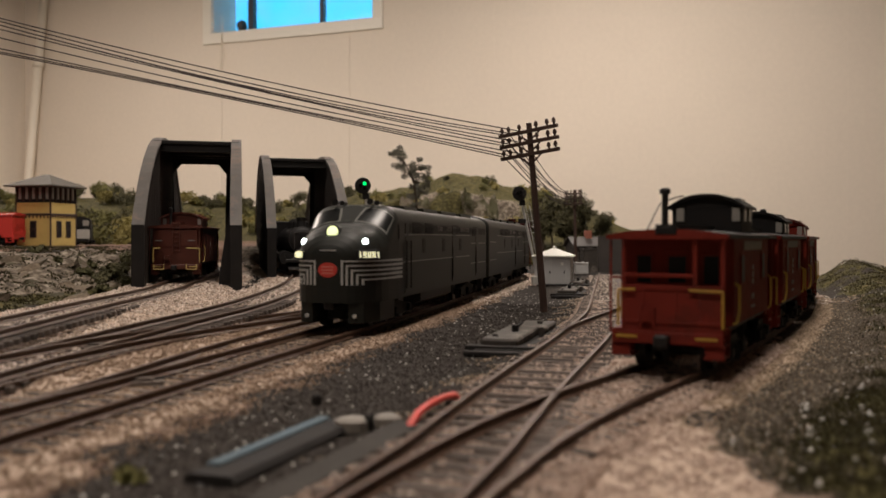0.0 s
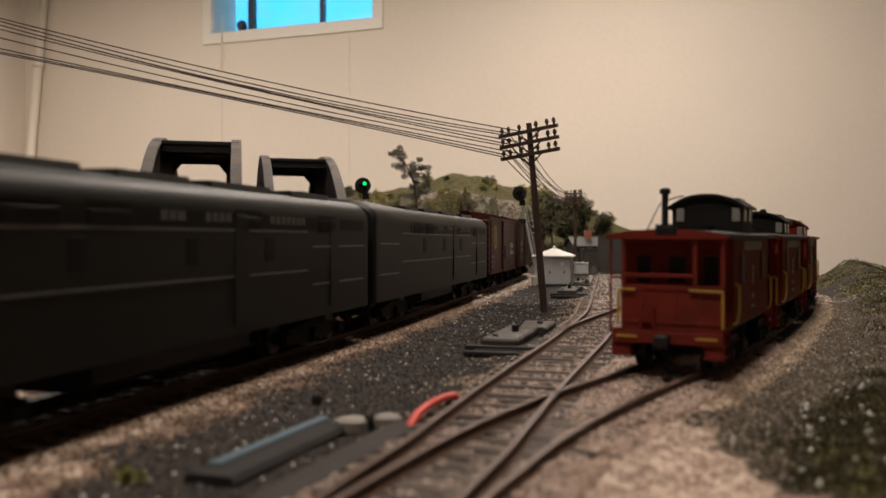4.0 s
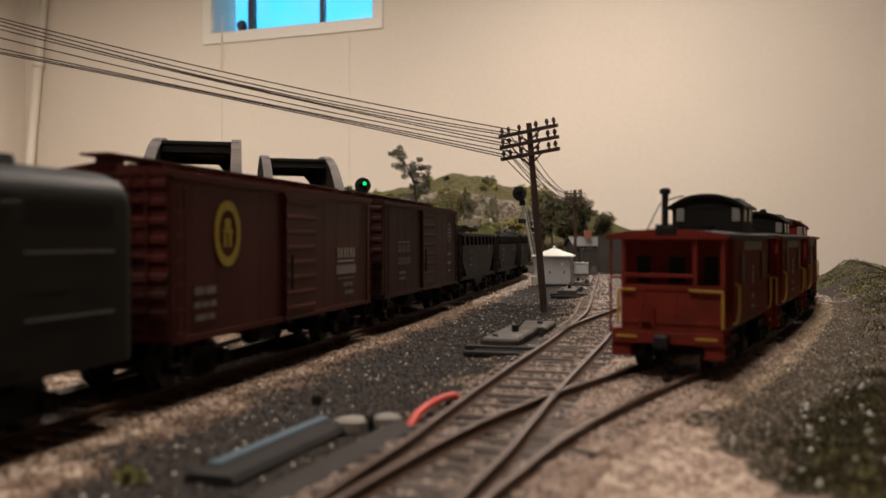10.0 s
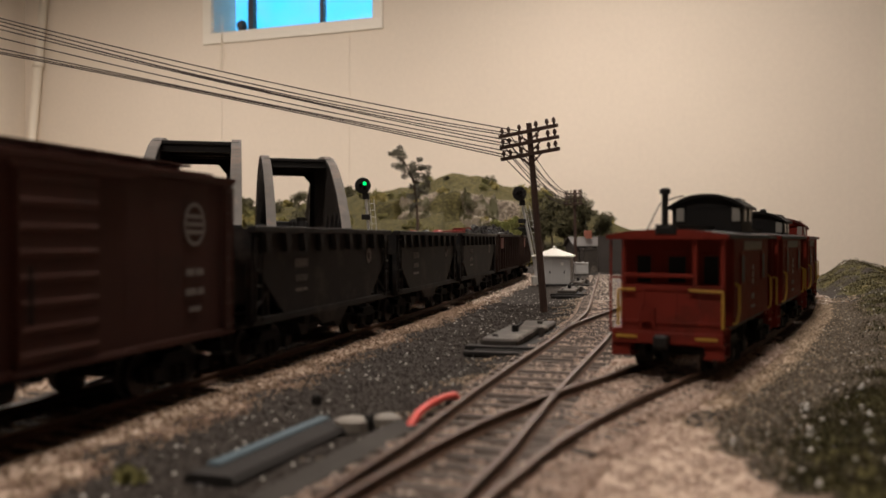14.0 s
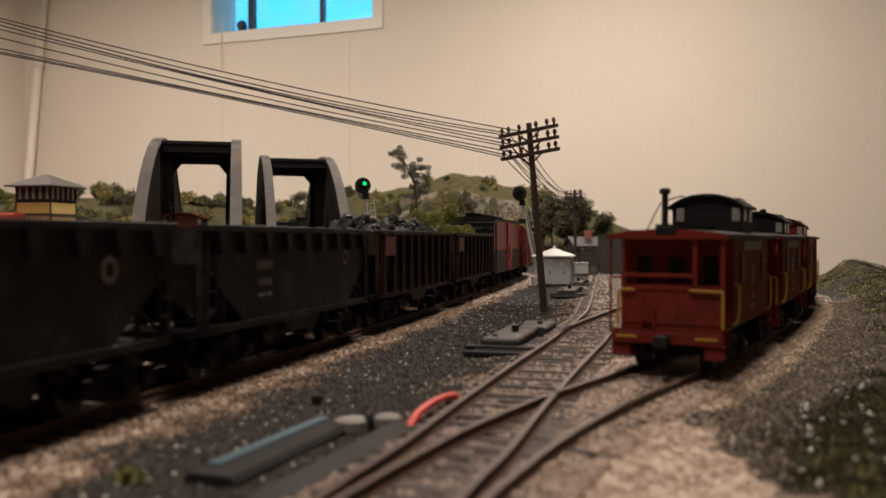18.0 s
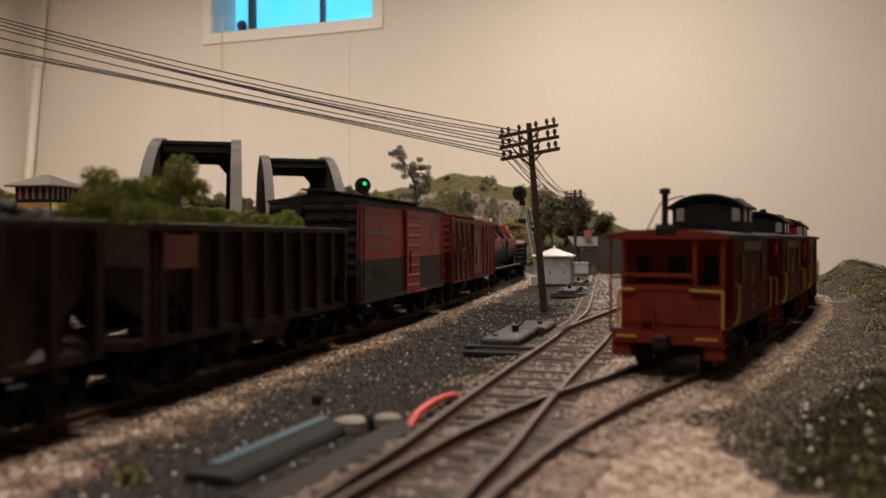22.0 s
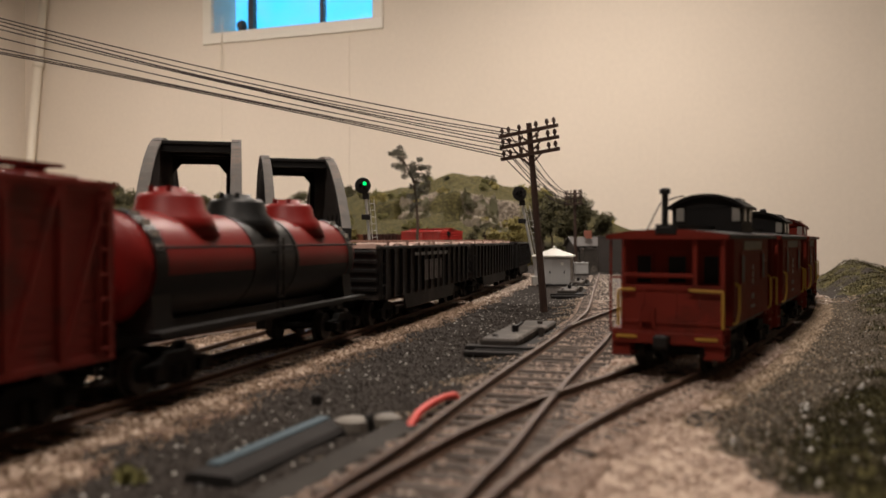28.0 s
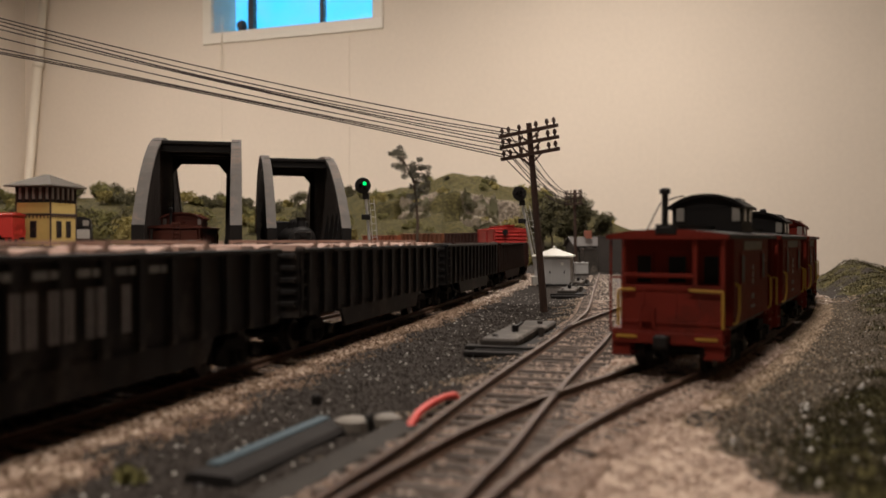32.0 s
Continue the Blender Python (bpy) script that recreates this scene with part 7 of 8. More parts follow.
ground_throw((-76.6, 221, -2.4), 15, 5.0, 2.6, 1.6, TIE, "low brown ground throw beside the main rails")

# ================= tower, depot and other buildings =================
def signal_tower():
    ob = thing("signal_tower", "yellow two-storey signal tower with a grey hipped roof", "tower", at=(-479, 1045, 26), turn=-13)
    ob.scale = (1.25, 1.25, 1.25)
    a = 18.5
    bm = bmesh.new()
    box(bm, -a, a, -a, a, 0, 41, 0.2)
    part("wall", bm, TOWERY, ob, "yellow board walls")
    bm = bmesh.new()
    for z in np.arange(1.5, 40, 2.0):
        for s in (-1, 1):
            box(bm, -a - 0.1, a + 0.1, *sorted((s * a, s * (a + 0.25))), z, z + 1.7)
            box(bm, *sorted((s * a, s * (a + 0.25))), -a - 0.1, a + 0.1, z, z + 1.7)
    tagged(part("siding", bm, TOWERY, ob), kind="stuff")
    for sx in (-1, 1):
        for sy in (-1, 1):
            bm = bmesh.new()
            box(bm, *sorted((sx * (a - 0.6), sx * (a + 0.7))), *sorted((sy * (a - 0.6), sy * (a + 0.7))), 0, 58, 0.1)
            part("corner_board", bm, TOWERD, ob)
    bm = bmesh.new()
    box(bm, -a - 1.0, a + 1.0, -a - 1.0, a + 1.0, 29.0, 31.0, 0.2)
    for k in range(-4, 5):
        for s in (-1, 1):
            box(bm, k * 4 - 0.5, k * 4 + 0.5, *sorted((s * a, s * (a + 0.9))), 26.5, 29)
            box(bm, *sorted((s * a, s * (a + 0.9))), k * 4 - 0.5, k * 4 + 0.5, 26.5, 29)
    part("belt_course", bm, TOWERD, ob, "dark bracketed belt course")
    bm = bmesh.new()
    box(bm, -a + 0.6, a - 0.6, -a + 0.6, a - 0.6, 41, 58)
    part("operator_room", bm, GLASSD, ob, "dark upper storey glazing")
    for s in (-1, 1):
        for k in range(6):
            u = -a + 2 * a * k / 5
            for flip in (False, True):
                bm = bmesh.new()
                if flip:
                    box(bm, *sorted((s * (a - 0.6), s * (a + 0.4))), u - 0.7, u + 0.7, 41, 58)
                else:
                    box(bm, u - 0.7, u + 0.7, *sorted((s * (a - 0.6), s * (a + 0.4))), 41, 58)
                part("mullion", bm, TOWERD, ob)
        # Panes coloured pale for the bright wall seen through the upper storey.
        for k in range(5):
            u = -a + 2 * a * (k + 0.5) / 5
            for flip in (False, True):
                bm = bmesh.new()
                if flip:
                    box(bm, *sorted((s * (a - 0.5), s * (a + 0.1))), u - 1.4, u + 1.4, 44.5, 55.5)
                else:
                    box(bm, u - 1.4, u + 1.4, *sorted((s * (a - 0.5), s * (a + 0.1))), 44.5, 55.5)
                part("pane", bm, GLASSL, ob, "pane painted pale as the bright wall seen through it")
        for u in (0.0,) if s < 0 else (-7.0, 7.0):
            for flip in (False, True):
                bm = bmesh.new()
                if flip:
                    box(bm, *sorted((s * a, s * (a + 0.8))), u - 3.6, u + 3.6, 8, 24, 0.2)
                else:
                    box(bm, u - 3.6, u + 3.6, *sorted((s * a, s * (a + 0.8))), 8, 24, 0.2)
                win = part("window", bm, TOWERD, ob)
                bm = bmesh.new()
                for z0, z1 in ((9, 15.5), (16.5, 23)):
                    if flip:
                        box(bm, *sorted((s * (a + 0.8), s * (a + 0.95))), u - 2.4, u + 2.4, z0, z1)
                    else:
                        box(bm, u - 2.4, u + 2.4, *sorted((s * (a + 0.8), s * (a + 0.95))), z0, z1)
                part("pane", bm, GLASSD, win)
    r = 26.5
    bm = bmesh.new()
    v = [bm.verts.new(p) for p in ((-r, -r, 56.2), (r, -r, 56.2), (r, r, 56.2), (-r, r, 56.2), (-r, -r, 57.4), (r, -r, 57.4), (r, r, 57.4), (-r, r, 57.4), (-3, 0, 69), (3, 0, 69))]
    for q in ((0, 3, 2, 1), (0, 1, 5, 4), (1, 2, 6, 5), (2, 3, 7, 6), (3, 0, 4, 7), (4, 5, 9, 8), (5, 6, 9), (6, 7, 8, 9), (7, 4, 8)):
        bm.faces.new([v[i] for i in q])
    part("roof", bm, SLATE, ob, "grey hipped slate roof")


signal_tower()


def house(name, at, turn, sx, sy, h, rise, wall, roof, label, chimney=False, windows=2):
    ob = thing(name, label, "building", group="lineside buildings", at=at, turn=turn)
    bm = bmesh.new()
    prism(bm, [(-sy, 0), (sy, 0), (sy, h), (0, h + rise), (-sy, h)], -sx, sx)
    part("wall", bm, wall, ob)
    for s in (-1, 1):
        bm = bmesh.new()
        prism(bm, [(s * (sy + 3), h - 3 * rise / sy), (s * (sy + 3), h + 1.2 - 3 * rise / sy), (0, h + rise + 1.2), (0, h + rise)], -sx - 3, sx + 3)
        part("roof", bm, roof, ob)
    for i in range(windows):
        for s in (-1, 1):
            bm = bmesh.new()
            x = -sx + 2 * sx * (i + 0.5) / windows
            box(bm, x - 2.6, x + 2.6, *sorted((s * sy, s * (sy + 0.4))), h * 0.35, h * 0.8)
            part("window", bm, GLASSD, ob)
    bm = bmesh.new()
    box(bm, -3.5, 3.5, -sy - 0.4, -sy, 0, h * 0.75)
    part("door", bm, TOWERD, ob)
    if chimney:
        bm = bmesh.new()
        box(bm, -4, 4, -4, 4, h + rise * 0.4, h + rise + 9, 0.3)
        part("chimney", bm, BRICKR, ob, "red brick chimney")
    return ob


house("depot", (186, 1110, -3), 12, 24, 17, 30, 10, MACHG, DKGREY, "grey wooden depot with a brick chimney", True, 3)
house("shanty", (82, 1395, 24), 20, 13, 10, 16, 7, BOXBROWN, SLATE, "small brown shanty with a grey roof on the hillside", False, 2)


def crate(at, turn, sx, sy, sz, material, label, name="storage_box"):
    ob = thing(name, label, "storage box", group="lineside boxes", at=at, turn=turn)
    bm = bmesh.new()
    box(bm, -sx, sx, -sy, sy, 0, sz, 0.4)
    part("body", bm, material, ob)
    bm = bmesh.new()
    box(bm, -sx - 0.6, sx + 0.6, -sy - 0.6, sy + 0.6, sz, sz + 1.4, 0.3)
    part("lid", bm, material, ob)
    for s in (-1, 1):
        bm = bmesh.new()
        box(bm, s * sx * 0.5 - 0.6, s * sx * 0.5 + 0.6, -sy - 0.7, -sy, 1, sz - 1)
        part("rib", bm, material, ob)


crate((166, 985, -3), 8, 8, 8, 26, MACHG, "grey storage box by the depot")
crate((196, 1010, -3), -10, 15, 12, 40, DKGREY, "tall dark storage box by the depot")
crate((152, 950, -3), 0, 7, 5, 11, SHEDG, "pale grey low box by the siding")


def yard_engine():
    ob = thing("yard_locomotive", "dark grey locomotive on the upper level beyond the tower", "locomotive", at=(-522, 1250, 26), turn=-72)
    bm = bmesh.new()
    box(bm, -50, 34, -11, 11, 9, 30, 1.5)
    part("hood", bm, BLACK, ob)
    arc = [(-14 + 28 * i / 8, 36 + 4 * (1 - ((i - 4) / 4) ** 2)) for i in range(9)]
    bm = bmesh.new()
    prism(bm, [(-14, 9), *arc, (14, 9)], 14, 34)
    part("cab", bm, BLACK, ob)
    bm = bmesh.new()
    box(bm, 34, 38, -13, 13, 8, 22, 0.5)
    part("front_panel", bm, CONC, ob, "pale grey front panel")
    for y in (-8, 8):
        bm = bmesh.new()
        box(bm, 34.0, 34.4, y - 4, y + 4, 27, 35)
        part("window", bm, GLASSL, ob)
    bm = bmesh.new()
    box(bm, -54, 40, -12, 12, 5, 9)
    part("frame", bm, BLACK, ob)
    for x in (-34, 20):
        truck(ob, x)


yard_engine()
# rails under the standing stock of the upper level
for pts in ([(-700, 1005, 26.5), (-600, 1002, 26.5), (-543, 1000, 26.5), (-430, 996, 26.5), (-330, 985, 26.5)], [(-560, 1380, 26.5), (-522, 1250, 26.5), (-495, 1150, 26.5)]):
    line = curve_through(pts, 6.5)
    bm = bmesh.new()
    ob = thing("track", "upper level track on wooden ties", "railway track", group="tracks", kind="structure")
    for side in (-9.15, 9.15):
        bm = bmesh.new()
        rings = []
        for i, p in enumerate(line):
            t = (line[min(i + 1, len(line) - 1)] - line[max(i - 1, 0)]).normalized()
            n = Vector((t.y, -t.x, 0))
            rings.append([p + n * (side + u) + Vector((0, 0, v)) for u, v in ((-0.8, -3), (0.8, -3), (0.8, 0), (-0.8, 0))])
        loft(bm, rings)
        part("rail", bm, RAIL, ob)


# ================= trees, bushes, stones =================
def tree(at, h, spread, leaf, label, seed, n=1500, size=2.2, sparse=False, bare=0.25, group="trees"):
    rng = random.Random(seed)
    ob = thing("tree", label, "tree", group=group, at=at)
    bm = bmesh.new()
    tips, p, r = [], Vector((0, 0, -3)), h * 0.028 + 0.4
    steps = 7
    for i in range(steps):
        q = p + Vector((rng.uniform(-0.03, 0.03) * h, rng.uniform(-0.03, 0.03) * h, h / steps * 0.95))
        rod(bm, p, q, r, 7, r * 0.8)
        if i >= steps * bare:
            for k in range(3 if not sparse else 2):
                a = rng.random() * 2 * math.pi
                reach = spread * rng.uniform(0.5, 1.0) * (1 - 0.5 * (i / steps))
                e = q + Vector((math.cos(a) * reach, math.sin(a) * reach, h * rng.uniform(0.02, 0.14)))
                rod(bm, q, e, r * 0.4, 5, r * 0.15)
                tips.append((e, reach))
                m = q.lerp(e, 0.55)
                tips.append((m, reach * 0.6))
        p, r = q, r * 0.8
    tips.append((p, spread * 0.4))
    part("trunk", bm, BARK, ob)
    cents = [(t.x, t.y, t.z, max(2.0, spread * (0.22 if sparse else 0.40) * rng.uniform(0.7, 1.2))) for t, reach in tips]
    vs, fs = leaf_cloud(cents, n, size, rng)
    leafy("crown", ob, vs, fs, leaf)
    return ob


def bush(at, r, leaf, label, seed, n=320, size=1.8, name="bush", group="bushes"):
    rng = random.Random(seed)
    cents = [(rng.uniform(-0.6, 0.6) * r, rng.uniform(-0.6, 0.6) * r, r * rng.uniform(0.2, 0.8), r * rng.uniform(0.35, 0.6)) for _ in range(7)]
    vs, fs = leaf_cloud(cents, n, size, rng)
    ob = tagged(leafy(name, None, vs, fs, leaf), label, "bush", group)
    ob.location = Vector(at) * MM
    return ob


def ground_z(x, y):
    return float(height(np.array([[float(x)]]), np.array([[float(y)]]))[0][0, 0])


def at_view(px, d):
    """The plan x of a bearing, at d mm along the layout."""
    return (px - 784.0) / 1530.0 * d


def tall_tree(px, d):
    """A thin tree of two leaning leaf masses on a bare stem."""
    x = at_view(px, d)
    z = ground_z(x, d)
    ob = thing("tree", "tall thin tree with sparse grey-green leaves", "tree", group="trees", at=(x, d, z))
    rng = random.Random(5)
    stem = [Vector(p) for p in ((0, 0, -3), (1, 0, 30), (-1, 0, 60), (-4, 0, 82), (-14, 0, 104), (-25, 0, 124))]
    bm = bmesh.new()
    for i, (p, q) in enumerate(zip(stem[:-1], stem[1:])):
        rod(bm, p, q, 2.2 - 0.35 * i, 7, 1.85 - 0.35 * i)
    masses = [(-26, 120, 7), (-22, 110, 8), (-14, 102, 8), (-31, 124, 5), (-9, 92, 7), (6, 96, 8), (2, 84, 8), (8, 105, 6), (-3, 72, 7), (6, 70, 7), (0, 58, 6), (-6, 48, 5), (7, 82, 7)]
    cents = []
    for mx, mz, r in masses:
        root = min(stem, key=lambda p: abs(p.z - (mz - 10)))
        rod(bm, root, (mx, rng.uniform(-4, 4), mz), 0.7, 5, 0.2)
        for _ in range(4):
            cents.append((mx + rng.uniform(-1.1, 1.1) * r, rng.uniform(-0.9, 0.9) * r, mz + rng.uniform(-1.1, 1.1) * r, r * 0.75))
    part("trunk", bm, BARK, ob)
    vs, fs = leaf_cloud(cents, 5200, 1.15, rng)
    leafy("crown", ob, vs, fs, LEAFG)


# tall thin tree and the dark grove beside the line poles
tall_tree(738, 1120)
for px, d, h, sp, leaf, sd in ((975, 1330, 96, 30, LEAFD, 11), (1002, 1300, 92, 30, LEAFD, 12), (1030, 1340, 100, 32, LEAFD, 13), (948, 1380, 80, 28, LEAFD, 14), (1052, 1420, 70, 26, LEAFD, 15),
                             (962, 1450, 96, 30, LEAFM, 16), (905, 1290, 62, 30, LEAFY, 17), (884, 1330, 48, 24, LEAFY, 18), (1018, 1420, 92, 30, LEAFM, 19)):
    x = at_view(px, d)
    tree((x, d, ground_z(x, d)), h, sp, leaf, "dense dark green tree at the foot of the hill" if leaf is not LEAFY else "low olive-yellow tree at the foot of the hill", sd, 1900, 2.6, False, 0.38)
rng = random.Random(77)
for k in range(60):
    px = rng.uniform(625, 1085)
    d = rng.uniform(1400, 1900)
    x = at_view(px, d)
    bush((x, d, ground_z(x, d)), rng.uniform(7, 17), rng.choice((LEAFD, LEAFM, LEAFM, LEAFY)), "small bush growing on the grassy hillside", k, 260, 2.2)
for px, d, r in ((940, 1290, 13), (962, 1280, 15), (985, 1285, 14), (1004, 1290, 15), (1020, 1275, 11), (952, 1330, 18), (995, 1340, 18)):
    x = at_view(px, d)
    bush((x, d, ground_z(x, d)), r, LEAFY, "low yellow-green bush at the foot of the grove", 1200 + px, 420, 2.0)
for px, d, r in ((745, 1290, 22), (712, 1300, 16), (830, 1640, 20), (742, 1340, 20), (820, 1350, 12), (790, 1340, 14)):
    x = at_view(px, d)
    bush((x, d, ground_z(x, d)), r, LEAFD, "dark bush on the lower hillside", int(px), 420, 2.4)
for k in range(110):
    px = rng.uniform(-40, 620)
    d = rng.uniform(1320, 1900)
    x = at_view(px, d)
    bush((x, d, ground_z(x, d)), rng.uniform(14, 30), rng.choice((LEAFD, LEAFD, LEAFM, LEAFM, LEAFY)), "rounded green bush on the far side of the upper level", 200 + k, 620, 2.6)
for k in range(34):
    px, d = rng.uniform(100, 250), rng.uniform(1330, 1560)
    x = at_view(px, d)
    bush((x, d, ground_z(x, d)), rng.uniform(18, 34), rng.choice((LEAFD, LEAFM, LEAFY, LEAFY)), "leafy yellow-green bush behind the signal tower", 700 + k, 800, 2.6)
for px, d, r in ((150, 600, 5), (175, 590, 8), (195, 600, 9), (160, 640, 7), (60, 700, 6), (230, 720, 11), (180, 560, 5), (100, 640, 4), (215, 640, 9), (222, 600, 7), (75, 720, 5), (140, 700, 6)):
    x = at_view(px, d)
    bush((x, d, ground_z(x, d) - 1), r, LEAFD if px % 2 else SHRUB, "dark scrub on the rocky bank", 900 + px, 420, 1.5)
bush((-49.6, 138, -4.6), 3.0, LEAFM, "small green moss tuft on the cinders", 77, 260, 0.7)


def boulder(at, r, seed):
    rng = random.Random(seed)
    bm = bmesh.new()
    bmesh.ops.create_icosphere(bm, subdivisions=3, radius=1.0)
    ax = [Vector((rng.gauss(0, 1), rng.gauss(0, 1), rng.gauss(0, 1))).normalized() for _ in range(11)]
    cut = [rng.uniform(0.35, 0.75) for _ in ax]
    for v in bm.verts:
        for a, c in zip(ax, cut):
            d = v.co.dot(a)
            if d > c:
                v.co -= a * (d - c)
    for v in bm.verts:
        v.co += v.co.normalized() * 0.10 * noise.noise(v.co * 2.6 + Vector((seed, 0, 0)))
    m = Matrix.Translation(at) @ Euler((0.5 + rng.uniform(-0.4, 0.4), -0.35 + rng.uniform(-0.4, 0.4), rng.uniform(-0.7, 0.7))).to_matrix().to_4x4() @ Matrix.Diagonal((r * rng.uniform(1.4, 2.4), r * 1.2, r * rng.uniform(0.4, 0.6), 1))
    bmesh.ops.transform(bm, matrix=m, verts=bm.verts)
    solid("boulder", bm, ROCK, "tan angular rock slab in the bank", "rock", group="boulders")


for k in range(26):
    px, d = rng.uniform(-60, 228), rng.uniform(480, 640)
    x = at_view(px, d)
    if x > -206:
        continue
    r = rng.uniform(3.5, 8.5)
    boulder((x, d, ground_z(x, d) - r * 0.15), r, 400 + k)


PALEROCK = mat("pale_cliff_rock", (0.24, 0.205, 0.155), 0.9, var=0.5, scale=40, fine=500, bump=0.5, spots=(0.075, 0.070, 0.032), spot_amount=0.6)


def rock_face(p0, p1, z0, h, lean, cells, seed, material, label):
    """A chiselled cliff between two plan points: broken planes with ledges, tapering out at its ends."""
    rng = np.random.RandomState(seed)
    a, b = np.array(p0, float), np.array(p1, float)
    run = b - a
    L = np.linalg.norm(run)
    out = np.array((run[1], -run[0])) / L          # towards the open side
    nu, nw = int(max(40, L / 2.2)), 26
    U, V = np.meshgrid(np.linspace(0, 1, nu), np.linspace(0, 1, nw))
    cu, cv = rng.uniform(0, 1, cells), rng.uniform(0, 1, cells)
    push, tu, tv = rng.uniform(-0.22, 0.30, cells) * h, rng.uniform(-0.8, 0.8, cells), rng.uniform(-0.9, 0.3, cells)
    du, dv = (U[..., None] - cu) * L, (V[..., None] - cv) * h * 1.3
    near = np.argmin(du ** 2 * 0.6 + dv ** 2, axis=-1)
    pick = lambda q: np.take_along_axis(q, near[..., None], -1)[..., 0]
    disp = push[near] + 0.5 * tu[near] * pick(du) + 0.5 * tv[near] * pick(dv)
    top = h * (0.72 + 0.28 * np.sin(U * 9.0 + seed) * np.sin(U * 23.0 + 2 * seed)) * smoothstep(0, 0.10, U) * smoothstep(1, 0.90, U)
    ledge = np.floor(V * 4.999) / 5.0
    Z = z0 + V * top + 0.10 * h * np.sin(near * 1.7)
    back = lean * h * (0.55 * V + 0.45 * ledge)
    D = disp * smoothstep(0, 0.10, U) * smoothstep(1, 0.90, U) - back
    X, Y = a[0] + run[0] * U + out[0] * D, a[1] + run[1] * U + out[1] * D
    co = np.stack([X.ravel(), Y.ravel(), Z.ravel()], 1) * MM
    idx = np.arange(nu * nw).reshape(nw, nu)
    quads = np.stack([idx[:-1, :-1].ravel(), idx[:-1, 1:].ravel(), idx[1:, 1:].ravel(), idx[1:, :-1].ravel()], 1)
    me = bpy.data.meshes.new("crag")
    me.from_pydata(co.tolist(), [], quads.tolist())
    me.materials.append(material)
    tagged(new("crag", me), label, "rock", group="rock faces")


rock_face((-400, 520), (-222, 640), -6, 30, 0.9, 42, 3, ROCK, "craggy tan rock face of the bank below the tower")
rock_face((-330, 470), (-222, 560), -7, 15, 1.1, 26, 8, ROCK, "low broken rock ledge along the foot of the bank")


def rock_patch(px0, px1, d0, d1, amp, cells, seed, label):
    """Broken limestone standing out of the hillside: blocky lumps that sink into the grass at their edges."""
    rng = np.random.RandomState(seed)
    d = (d0 + d1) / 2
    x0, x1 = at_view(px0, d), at_view(px1, d)
    X, Y = np.meshgrid(np.arange(x0, x1, 1.8), np.arange(d0, d1, 1.8))
    cx, cy = rng.uniform(x0, x1, cells), rng.uniform(d0, d1, cells)
    lift, tx, ty = rng.uniform(0.1, 1.0, cells), rng.uniform(-0.35, 0.35, cells), rng.uniform(-0.45, 0.45, cells)
    best, near = np.full(X.shape, 1e9), np.zeros(X.shape, int)
    for c in range(cells):
        q = np.abs(X - cx[c]) + 0.6 * np.abs(Y - cy[c]) + 2.0 * np.sin(Y * 0.4 + c)
        near = np.where(q < best, c, near)
        best = np.minimum(q, best)
    u, v = (X - x0) / (x1 - x0), (Y - d0) / (d1 - d0)
    mask = smoothstep(0, 0.25, u) * smoothstep(1, 0.75, u) * smoothstep(0, 0.2, v) * smoothstep(1, 0.6, v)
    mask = smoothstep(0.40, 0.7, mask * (0.75 + 0.6 * wobble(X, Y, 38, seed)))
    Z = height(X, Y)[0] + amp * mask * (lift[near] + (tx[near] * (X - cx[near]) + ty[near] * (Y - cy[near])) / amp * 0.8) - 9 * (1 - mask)
    ny, nx = X.shape
    idx = np.arange(nx * ny).reshape(ny, nx)
    quads = np.stack([idx[:-1, :-1].ravel(), idx[:-1, 1:].ravel(), idx[1:, 1:].ravel(), idx[1:, :-1].ravel()], 1)
    me = bpy.data.meshes.new("outcrop")
    me.from_pydata((np.stack([X.ravel(), Y.ravel(), Z.ravel()], 1) * MM).tolist(), [], quads.tolist())
    me.materials.append(PALEROCK)
    tagged(new("outcrop", me), label, "rock", group="rock faces")


rock_patch(694, 775, 1570, 1680, 13, 40, 11, "pale limestone outcrop on the grassy hillside")
rock_patch(800, 900, 1550, 1690, 17, 60, 12, "pale limestone cliff on the grassy hillside")


